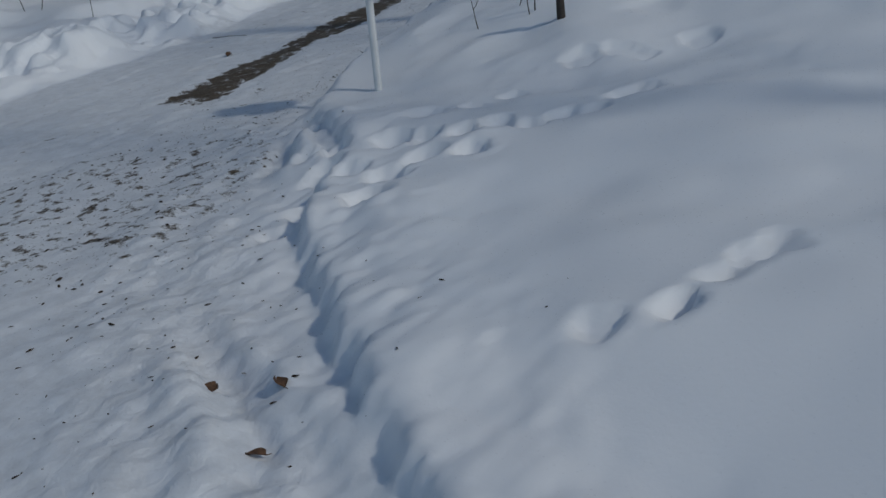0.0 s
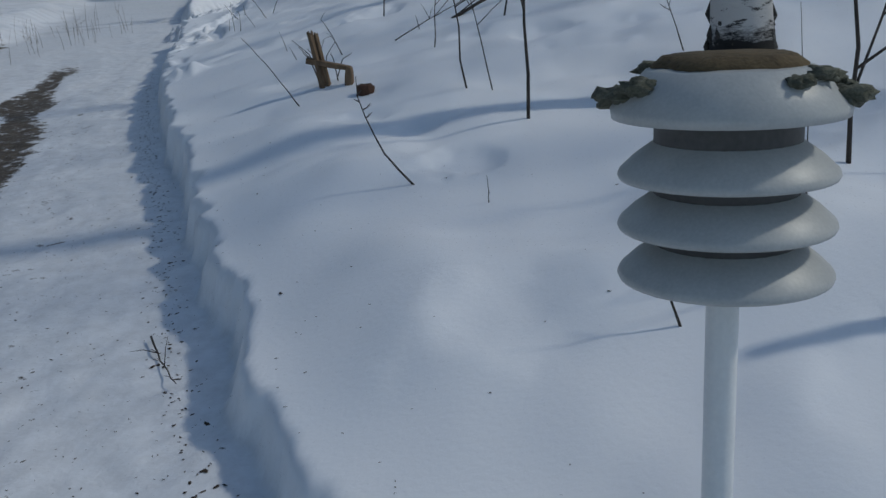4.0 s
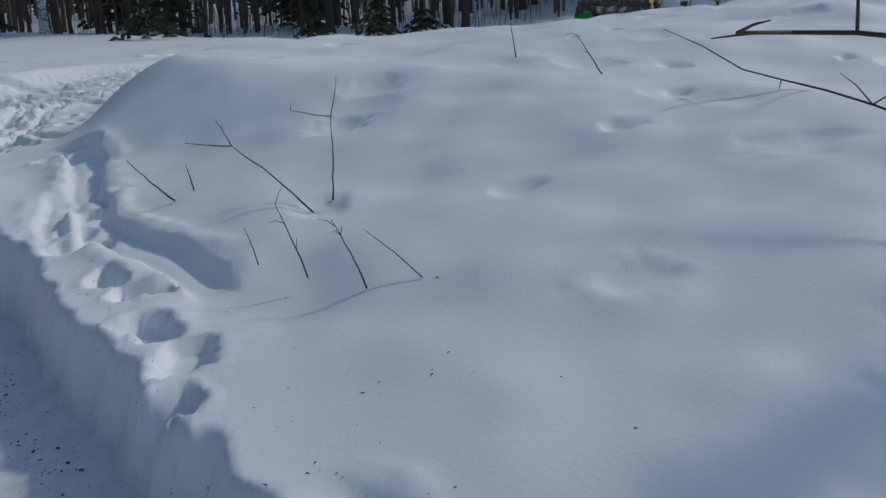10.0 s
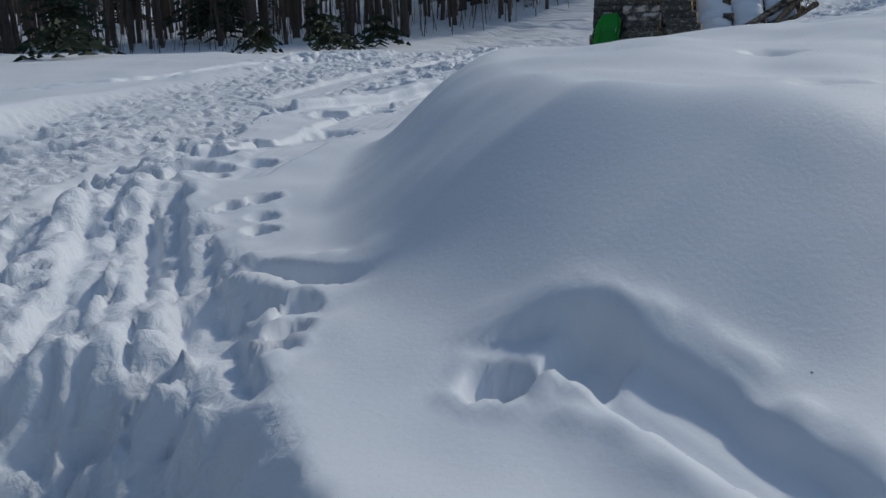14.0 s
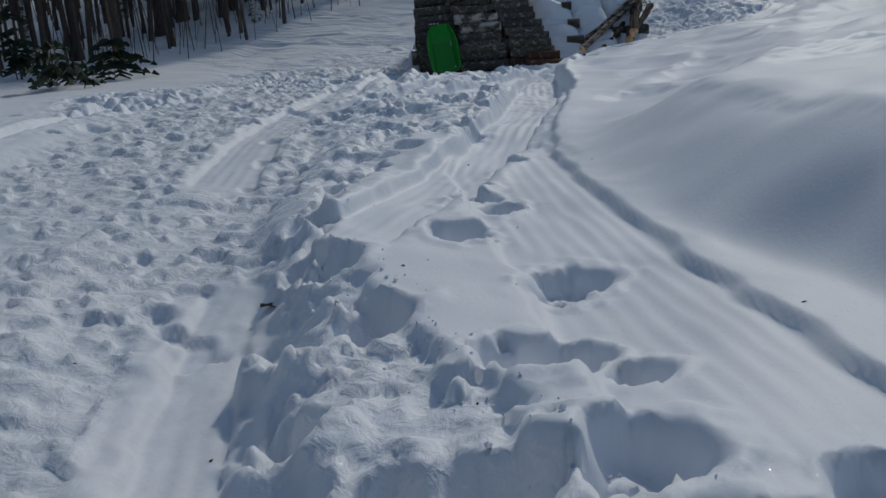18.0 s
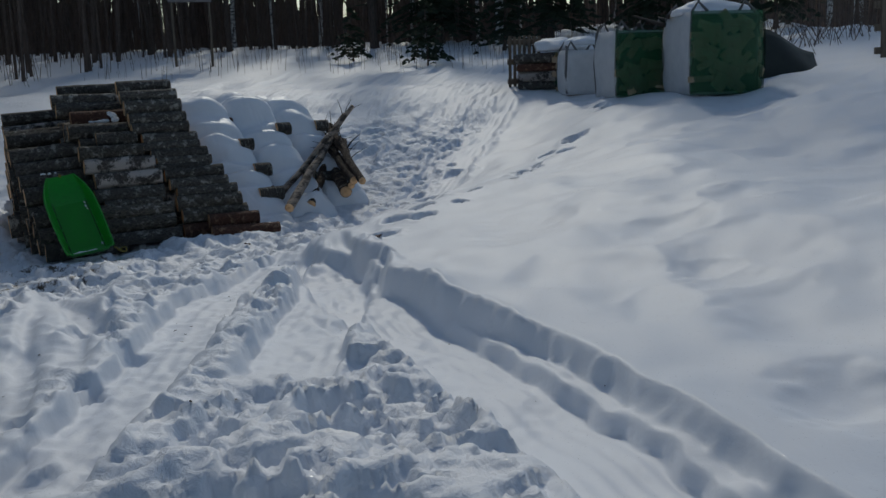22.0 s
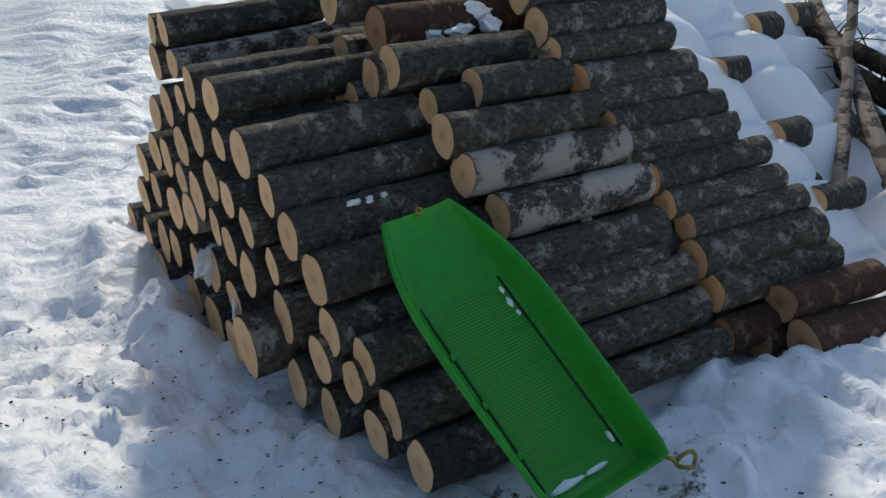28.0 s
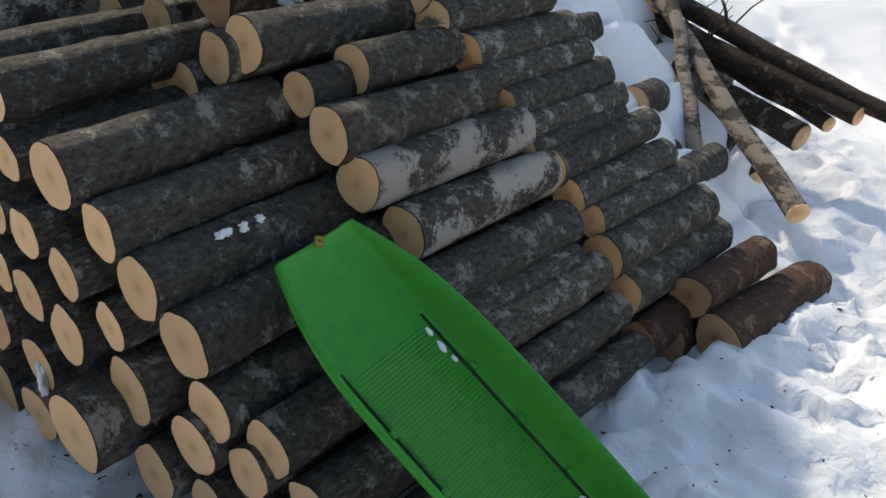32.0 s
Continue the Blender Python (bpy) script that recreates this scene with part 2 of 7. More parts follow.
ROAD_LEFT = [(3, -14), (-0.5, -8), (-2.4, -3), (-3.2, -0.5), (-3.5, 0.7), (-4.65, 3.2), (-5.45, 5.7), (-6.0, 7.0), (-7.7, 11), (-9.2, 15.5), (-11.5, 22), (-14.5, 30), (-24, 60)]
TRAIL = [(-5.5, 13.0), (-4.95, 14.3), (-4.1, 16.0), (-2.9, 17.8), (-0.8, 19.5), (1.2, 20.8), (3.8, 21.9)]
STRIP = [(-0.6, -0.9), (-0.95, -0.25), (-1.5, 0.9), (-2.4, 2.9), (-3.3, 4.9), (-4.3, 7.0), (-5.3, 9.8), (-6.4, 12.5)]
VERGE = [(-5.75, 6.4), (-6.2, 7.4), (-7.8, 11), (-9.2, 15.2)]
LANE_A = [(-3.6, 13.7), (-3.0, 14.4), (-2.4, 15.03), (-1.65, 15.87), (-0.75, 16.8), (0.0, 17.3), (0.75, 17.7), (1.6, 18.25), (2.6, 19.1)]
LANE_B = [(-2.5, 16.25), (-1.6, 16.6), (-0.4, 17.15), (0.9, 17.85), (2.0, 18.55), (2.9, 19.2), (4.0, 19.75)]
LANE_C = [(0.2, 19.45), (1.5, 19.65), (2.6, 19.95), (3.4, 20.0), (4.5, 20.12)]
LANE_D = [(1.3, 19.0), (2.2, 19.2), (2.9, 19.32), (3.7, 19.62), (4.4, 19.95)]
LANE_E = [(4.5, 19.95), (5.6, 19.95), (7.2, 19.9), (9.0, 19.85), (12, 19.7)]


def bench_z(X, Y):
    """Level of the trodden snow: nearly flat, falling to the foot of the log stack, rising to the east."""
    a, b = (X - 4.88) * 0.617 - (Y - 22.53) * 0.787, (X - 4.88) * 0.787 + (Y - 22.53) * 0.617
    return 0.40 - 0.0035 * np.clip((X + 3.5) * 0.69 + (Y - 13) * 0.73, 0, 9) - 0.27 * smooth((b + 3.4 - 0.5 * np.maximum(0, a)) / 2.4) + (0.085 * np.clip(X - 6, 0, 7) + 0.12 * np.clip(X - 8, 0, 4) * smooth((Y - 17) / 1.5)) * smooth((Y - 12) / 2)


def window(X, Y, low, high):
    """The part of the sheet between two corners: slices of a grid, or the indices of loose points."""
    if X.ndim == 2:
        gx, gy = X[0], Y[:, 0]
        return (slice(*np.searchsorted(gy, (low[1], high[1]))), slice(*np.searchsorted(gx, (low[0], high[0]))))
    return np.flatnonzero((X > low[0]) & (X < high[0]) & (Y > low[1]) & (Y < high[1]))


def dents(X, Y, Z, holes, rim=0.12, core=0.55):
    """Presses round holes with a low rim into the snow: rows of x, y, radius, depth."""
    press, lip = np.zeros(X.shape), np.zeros(X.shape)
    for x, y, r, depth in holes:
        i = window(X, Y, (x - 2.2 * r, y - 2.2 * r), (x + 2.2 * r, y + 2.2 * r))
        px, py = X[i], Y[i]
        if px.size:
            u = np.hypot(px - x, py - y) / r * (1 + 0.26 * vnoise(px, py, 1.6 / r, 5) + 0.12 * vnoise(px, py, 5.0 / r, 6))
            press[i] = np.maximum(press[i], depth * (1 - smooth((u - core) / (1 - core))) * (0.8 + 0.2 * np.minimum(u, 1)))
            lip[i] = np.maximum(lip[i], depth * rim * np.exp(-((u - 1.2) / 0.25) ** 2))
    Z += lip * np.clip(1 - press / 0.03, 0, 1) - press


def lane(X, Y, pts, half, depth, ridges=0.004, berm=0.012):
    """A run of a sledge: a shallow flat groove with fine ridges and loose berms."""
    d, s = along(X, Y, pts)
    full = sum(math.hypot(b[0] - a[0], b[1] - a[1]) for a, b in zip(pts, pts[1:]))
    u = np.abs(d) + 0.02 * vnoise(X, Y, 6, 3)
    live = smooth((s + 0.1) / 0.35) * smooth((full + 0.1 - s) / 0.35) * (u < half + 0.3)
    inside = 1 - smooth((u - half) / 0.03)
    return live * (-depth * inside + ridges * inside * (0.4 * np.cos(d * 88 + 1.5 * vnoise(X, Y, 0.7, 6)) + 0.8 * vnoise(d * 9, s * 0.8, 3.0, 5)) + berm * np.exp(-((u - half - 0.09) / 0.06) ** 2) * (1 + vnoise(X, Y, 12, 4)))


CRACKS = [[(-2.62, 6.89), (-2.46, 6.60)], [(-2.40, 6.23), (-2.2, 6.06)], [(-2.14, 5.98), (-2.06, 5.64), (-1.96, 5.41)]]
STEP = [(9, -6.4), (5.5, -4.15), (4.31, -3.4), (3.68, -3.0), (2.99, -2.59), (2.4, -2.1), (1.9, -1.6)]
RUT_A = [(-9, 15.6), (-6, 16.2), (-3.75, 16.75)]
RUT_B = [(-9, 16.7), (-5.5, 17.0), (-3.5, 17.45)]
RUT_C = [(-6, 19.5), (-3, 20.0), (0, 21.8)]
SCAR = [(-2.1, 13.95), (-1.6, 14.5), (-0.887, 15.235), (-0.02, 16.16), (0.21, 16.41), (0.36, 16.5)]
LANE_S = [(0.75, 16.22), (1.2, 15.9), (2.1, 15.6), (3.4, 15.3)]
LANE_G = [(2.95, 21.2), (2.51, 20.79), (2.21, 20.5), (1.7, 20.0)]
LANE_H = [(3.75, 20.9), (2.95, 20.85), (2.3, 20.62), (1.3, 20.05)]
LANE_I = [(1.9, 20.75), (1.2, 20.25), (0.2, 19.6), (-0.8, 18.9), (-1.8, 18.0)]
LANE_T = [(-3.81, 12.37), (-3.79, 12.21), (-3.67, 12.06), (-3.51, 11.83)]
LANE_U = [(-3.6, 11.13), (-3.39, 11.0), (-3.31, 10.64), (-3.32, 10.29), (-3.26, 9.82), (-3.2, 9.3), (-2.9, 8.75), (-2.75, 8.3)]
LANE_V = [(-3.43, 10.2), (-3.41, 10.03), (-3.41, 9.85), (-3.42, 9.6), (-3.36, 9.2)]
LANE_R = [(-2.7, 16.6), (-2.92, 16.43), (-3.45, 15.86), (-3.83, 15.43), (-4.1, 15.0)]
# upper border of the crumbled, trodden edge, and the furrows trodden through the corner
FLAT = [(-4.1, 10.9), (-3.92, 11.7), (-3.8, 12.37), (-3.74, 13.2), (-3.64, 14.0), (-3.45, 14.4), (-3.3, 14.8), (-3.2, 15.1), (-3.03, 15.36), (-2.64, 16.1), (-2.42, 16.55), (-1.78, 17.0), (-0.49, 17.72), (0.34, 18.0), (1.6, 18.9), (3.4, 19.9)]
FURROWS = [[(-3.90, 14.15), (-4.13, 13.14), (-4.26, 12.45), (-4.46, 11.91), (-4.55, 11.5)], [(-3.88, 13.6), (-4.07, 12.59), (-4.24, 12.03), (-4.40, 11.54)],
           [(-3.74, 13.7), (-4.02, 12.38), (-4.11, 11.91), (-4.21, 11.44)], [(-3.84, 12.7), (-3.96, 12.0), (-4.03, 11.63), (-4.06, 11.3)], [(-4.1, 14.3), (-4.44, 13.18), (-4.65, 12.58)]]


def land(X, Y, fine=True):
    """Height, dirt and packed-snow values of the ground."""
    ragged = 0.05 * vnoise(X, Y, 3.1, 1) + 0.035 * vnoise(X, Y, 9, 2) + 0.012 * vnoise(X, Y, 24, 3)
    dE, sE = along(X, Y, EDGE)
    dM, _ = along(X, Y, RIM)
    dL, _ = along(X, Y, ROAD_LEFT)
    dR, _ = along(X, Y, ROAD_RIGHT)
    dT, sT = along(X, Y, TRAIL)
    xy = X + Y
    bench = bench_z(X, Y)
    # snow on the inner side of the road: a cut bank, then a swelling mound
    bank = np.interp(Y, [-6, -2, -0.5, 3, 9], [0.20, 0.13, 0.12, 0.25, 0.30])
    k = smooth((Y - 8.5) / 3)
    base = bank * (1 - k) + bench * k
    w = np.interp(Y + 0.55 * np.clip(dM, 0, 1.2) * smooth((Y - 11) / 1.5), [6.0, 9.0, 10.4, 11.2, 12.0, 14.3, 15.6, 16.5, 17.3, 19.0], [3.4, 3.2, 2.4, 1.4, 0.85, 0.75, 0.85, 1.1, 2.3, 3.4])
    A = np.interp(Y, [-4, 0, 2.5, 4.5, 6, 9, 11, 13, 14, 15.2, 16.4, 18], [0.10, 0.10, 0.20, 0.42, 0.52, 0.53, 0.50, 0.50, 0.46, 0.36, 0.30, 0.38])
    B = np.interp(Y, [0, 5, 9, 12, 16], [0.05, 0.18, 0.32, 0.32, 0.25]) + 0.012 * np.clip(X - 4, 0, 7) * smooth((Y - 6) / 5)
    dm = dM + 0.12 * vnoise(X, Y, 0.9, 6) * smooth((xy - 7) / 3)
    wall = np.interp(xy, [15.4, 16.5, 17.5, 19.0, 20.5, 22, 24.4, 25.5, 40], [0, 0.03, 0.06, 0.075, 0.10, 0.115, 0.09, 0.0, 0.0])
    mound = A * smooth(dm / w) + B * smooth((dm - w) / 5) + wall * smooth((dM + ragged * 0.3 + 0.010 * vnoise(X, Y, 17, 9) + 0.025) / 0.07)
    shoulder = np.interp(Y, [-0.3, 0.8, 2.5, 3.4, 4.2, 5.3, 6, 8, 8.6, 10], [0, 0.11, 0.12, 0.07, 0.04, 0.10, 0.08, 0.06, 0.02, 0])
    snow = base + mound + shoulder * smooth(dE / 0.7) * (1 - smooth((dE - 1.4) / 1.0))
    snow = snow + 0.08 * np.exp(-((X + 2.02) ** 2 + (Y - 5.56) ** 2) / 0.018) * (1 + 0.5 * vnoise(X, Y, 11, 7))
    swell = 0.05 * fbm(X, Y, 0.8, 7) + 0.024 * fbm(X, Y, 2.2, 9, 2) * (0.4 + 0.6 * smooth(vnoise(X, Y, 0.5, 3) + 0.5))
    snow = snow + swell * smooth(dE / 0.6)
    dS, sS = along(X, Y, SCAR)
    crumble = 0.02 * vnoise(X, Y, 4, 3) + 0.022 * vnoise(X, Y, 15, 4)
    snow = snow + 0.022 * smooth((dS + crumble) / 0.14) * (1 - smooth(dS / 1.6)) * smooth((sS + 0.3) / 0.5) * smooth((3.6 - sS) / 0.4)
    # trail and the field beyond it
    drop = np.interp((X + 3.5) * 0.69 + (Y - 13) * 0.73, [-1, 0, 3, 7], [0.34, 0.30, 0.15, 0.02])
    tr = (1 - smooth((np.abs(dT) - 0.85) / 0.4)) * smooth((13.2 - sT) / 2)
    field = bench + 0.02 + 0.03 * fbm(X, Y, 0.8, 8)
    low = field * (1 - tr) + (bench - drop) * tr
    side = smooth((dR + ragged) / 0.3) * smooth((Y - 12.0) / 1.0)
    road = 0.014 * fbm(X, Y, 1.4, 4) + 0.005 * fbm(X, Y, 9, 5) + 0.006 * smooth((vnoise(dR * 2.2, sT * 0.5, 2.0, 6) + 0.4 * vnoise(X, Y, 7, 8)) / 0.4)
    low = low * side + road * (1 - side)
    # far bank of the road
    heap = 0.5 + 0.5 * vnoise(X, Y, 1.4, 10)
    dl = -dL + 0.25 * vnoise(X, Y, 0.8, 11) + 0.1 * vnoise(X, Y, 3, 12)
    left = (0.10 + 0.22 * heap) * smooth(dl / 0.5) + 0.10 * smooth((dl - 1.2) / 1.0) + 0.65 * smooth((dl - 1.5) / 11)
    left = left + (0.11 * fbm(X, Y, 2.6, 13) * np.exp(-((dl - 0.9) / 0.9) ** 2) + 0.04 * fbm(X, Y, 0.7, 2) + 0.07 * (smooth((vnoise(X, Y, 3.4, 21) + 0.6 * vnoise(X, Y, 8, 22)) / 0.4) - 0.4) * np.exp(-((dl - 0.9) / 0.8) ** 2)) * smooth(dl / 0.4)
    low = np.where(dL < 0.6, low + left, low)
    tooth = 0.03 * smooth((vnoise(sE, dE * 0.3, 7, 13) - 0.1) / 0.25) * smooth((Y - 0.2) / 0.8)
    cut = smooth((dE - tooth + ragged * (0.6 + 2.0 * smooth((Y - 11.0) / 1.0)) + 0.04) / np.interp(Y, [-3, -1.5, -0.7, 0.2, 10.6, 11.5, 13, 15], [0.6, 0.5, 0.2, 0.085, 0.10, 0.55, 0.75, 0.5]))
    Z = low * (1 - cut) + snow * cut
    # land rises towards the woods
    far = np.hypot(X - 1, Y - 14)
    Z = Z + 0.13 * np.exp(-((X - 10.0) ** 2 + (Y - 17.2) ** 2) / 2.0) + 1.3 * smooth((X - 9) / 22) * smooth((Y - 6) / 8) + 0.25 * smooth((far - 22) / 20)
    pa, pb = (X - 4.88) * 0.617 - (Y - 22.53) * 0.787, (X - 4.88) * 0.787 + (Y - 22.53) * 0.617
    Z = Z + 0.15 * np.exp(-((pa + 0.30) / 0.17) ** 2) * smooth((pb - 0.95) / 0.3) * smooth((2.9 - pb) / 0.4) * (0.8 + 0.5 * vnoise(X, Y, 6, 4))
    step, _ = along(X, Y, STEP)
    Z = Z - 0.10 * (1 - smooth((step + 0.8 * ragged + 0.02) / 0.09)) * smooth((-1.5 - Y) / 0.5) * cut
    onroad = (1 - cut) * (1 - side) * (dL > 0)
    trampled = smooth((dE + 0.1) / 0.4) * smooth((-dM + 0.1) / 0.3) * smooth((xy - 4.5) / 2) + tr * side * (1 - cut)
    yard = np.maximum(smooth((3.6 - np.hypot((X - 2.6) * 0.8, Y - 20.6)) / 1.2), np.maximum(0.8 * smooth((2.6 - np.hypot(X - 4.0, Y - 23.6)) / 1.2), 0.7 * smooth((2.6 - np.hypot((X - 7.2) * 0.6, (Y - 20.9) * 1.3)) / 1.0))) * smooth((-dM + 0.1) / 0.3)
    dF, sF = along(X, Y, FLAT)
    lip = dF + 0.9 * ragged + 0.05 * vnoise(X, Y, 14, 8)
    level = smooth(lip / 0.07) * smooth((8.9 - sF) / 1.2)
    Z = Z - 0.06 * (1 - smooth(lip / 0.07)) * trampled * (0.45 + 0.55 * smooth((Y - 13.6) / 0.8)) * smooth(sF / 0.6) * smooth((9.6 - sF) / 2.0) * smooth((dF + 1.1) / 0.5)
    trampled = trampled * (1 - level)
    trampled = np.clip(np.maximum(trampled * (Y > 7.5), yard), 0, 1)
    trampled = trampled * (1 - smooth((dM + 0.5) / 0.2) * smooth((xy - 12.5) / 1.0) * smooth((24.5 - xy) / 1.0))
    wx, wy = X + 0.05 * vnoise(X, Y, 7, 11), Y + 0.05 * vnoise(X, Y, 7, 12)
    lumps = vnoise(wx, wy, 4.6, 1) + 0.6 * vnoise(wx, wy, 10.5, 2) + 0.3 * vnoise(wx, wy, 23, 3)
    calm = smooth((vnoise(X, Y, 1.3, 14) + 0.55) / 0.7)
    chunk = (0.036 * (smooth((lumps - 0.05) / 0.2) - 0.35) - 0.030 * smooth((-0.38 - lumps) / 0.14)) * (0.25 + 0.75 * calm) + 0.016 * fbm(wx, wy, 13, 4, 3)
    runs = np.zeros(X.shape)
    for pts in (LANE_A, LANE_B, LANE_C, LANE_D, LANE_R, LANE_H, LANE_I):
        d, s = along(X, Y, pts)
        full = sum(math.hypot(b[0] - a[0], b[1] - a[1]) for a, b in zip(pts, pts[1:]))
        runs = np.maximum(runs, (1 - smooth((np.abs(d) - 0.2) / 0.06)) * smooth((s + 0.2) / 0.3) * smooth((full + 0.2 - s) / 0.3))
    packed = tr * side * (1 - cut)
    Z = Z + trampled * (1 - 0.94 * runs) * ((1 - 0.7 * packed) * (0.5 + 0.5 * smooth((Y - 13.4) / 1.0)) * chunk * (0.85 + 0.45 * yard) + packed * (0.022 * (smooth((vnoise(X, Y, 9, 15) + 0.5 * vnoise(X, Y, 19, 3)) / 0.3) - 0.4) + 0.010 * vnoise(X, Y, 15, 9)))
    Z = Z + yard * 0.007 * fbm(X, Y, 17, 5, 2)
    south = smooth((0.9 - np.abs(dE - 0.25)) / 0.5) * smooth((-0.6 - Y) / 0.6)
    Z = Z + south * (0.014 * fbm(X, Y, 3, 6) + 0.008 * fbm(X, Y, 16, 8, 2))
    # bare ground
    d1, s1 = along(X, Y, STRIP)
    strip = smooth((0.42 + 0.12 * vnoise(X, Y, 1.1, 2) - np.abs(d1)) / 0.3) * smooth(s1 / 0.6 + 0.3) * smooth((13.5 - s1) / 3)
    d2, s2 = along(X, Y, VERGE)
    verge = smooth((0.34 - np.abs(d2)) / 0.14) * smooth((s2 + 0.2) / 0.4) * smooth((9.0 - s2) / 2)
    south_dirt = smooth((2.2 - np.hypot((X - 1.0) * 0.9, Y + 2.3)) / 1.6) * 0.335
    litter = smooth((0.22 - np.abs(dE + 0.16)) / 0.2) * smooth((Y - 0.5) / 2) * smooth((11 - Y) / 2) * 0.22
    pile = smooth((1.1 - np.hypot((X - 4.45) * 0.75 + 0.0, (Y - 22.15))) / 0.7) * 0.33 + 0.26 * smooth((0.5 - np.hypot(X - 5.9, (Y - 23.6))) / 0.5)
    tracks = smooth((vnoise(dR * 5, dL * 0.4, 1.0, 5) + 0.5 * vnoise(X, Y, 3, 6)) / 0.6)
    dirt = np.maximum.reduce([strip * 0.50 * onroad, verge * 0.6, south_dirt * onroad, litter, pile, (0.16 + 0.12 * tracks * smooth((Y + 5) / 3) * smooth((9 - Y) / 3)) * onroad])
    pack = np.clip(0.4 * onroad + 0.25 * tr * side * (1 - cut) + 0.2 * pile, 0, 1)
    Z = Z - 0.015 * strip * onroad
    if fine:
        for pts, half, depth in ((LANE_A, 0.27, 0.04), (LANE_B, 0.19, 0.07), (LANE_C, 0.17, 0.08), (LANE_D, 0.2, 0.08), (LANE_E, 0.28, 0.018), (LANE_S, 0.06, 0.012), (LANE_G, 0.035, 0.035), (LANE_H, 0.15, 0.03), (LANE_I, 0.16, 0.03), ([(1.12, -1.03), (1.38, -1.18), (1.91, -1.49), (2.1, -1.62)], 0.05, 0.05), ([(1.25, -1.25), (1.45, -1.5), (1.7, -1.75)], 0.04, 0.04), ([(2.99, -3.03), (3.33, -3.11), (4.11, -3.38)], 0.05, 0.03), ([(2.85, -2.97), (3.29, -3.16), (3.94, -3.46)], 0.04, 0.03), (RUT_A, 0.13, 0.12), (RUT_B, 0.12, 0.10), (RUT_C, 0.13, 0.07), *[(pts, 0.022, 0.035) for pts in CRACKS],
                                 (LANE_T, 0.05, 0.06), (LANE_U, 0.07, 0.05), (LANE_V, 0.05, 0.04), (LANE_R, 0.11, 0.03), *[(pts, 0.062, 0.05) for pts in FURROWS]):
            reach = half + 0.75
            i = window(X, Y, (min(p[0] for p in pts) - reach, min(p[1] for p in pts) - reach), (max(p[0] for p in pts) + reach, max(p[1] for p in pts) + reach))
            if X[i].size:
                Z[i] += lane(X[i], Y[i], pts, half, depth, berm=0.002 if pts is LANE_A else 0.012)
        for rows in PRINTS:
            dents(X, Y, Z, rows)
        for rows in HOLLOWS:
            dents(X, Y, Z, rows, 0.0, 0.1)
    tread = np.clip(trampled * (1 - 0.92 * runs) + 0.22 * onroad + 0.5 * south * (1 - cut) + 0.6 * np.exp(-((dl - 0.9) / 0.9) ** 2) * (dL < 0.6), 0, 1)
    return Z, dirt, pack, tread


def scatter(n, path, spread, rmin, rmax, depth, seed):
    """Footprints strewn along a polyline."""
    r = np.random.default_rng(seed)
    out = []
    lens = [math.hypot(b[0] - a[0], b[1] - a[1]) for a, b in zip(path, path[1:])]
    for _ in range(n):
        k = r.choice(len(lens), p=np.array(lens) / sum(lens))
        u = r.random()
        (ax, ay), (bx, by) = path[k], path[k + 1]
        rad = r.uniform(rmin, rmax)
        out.append((ax + (bx - ax) * u + r.normal(0, spread), ay + (by - ay) * u + r.normal(0, spread), rad, depth * r.uniform(0.6, 1.2)))
    return out


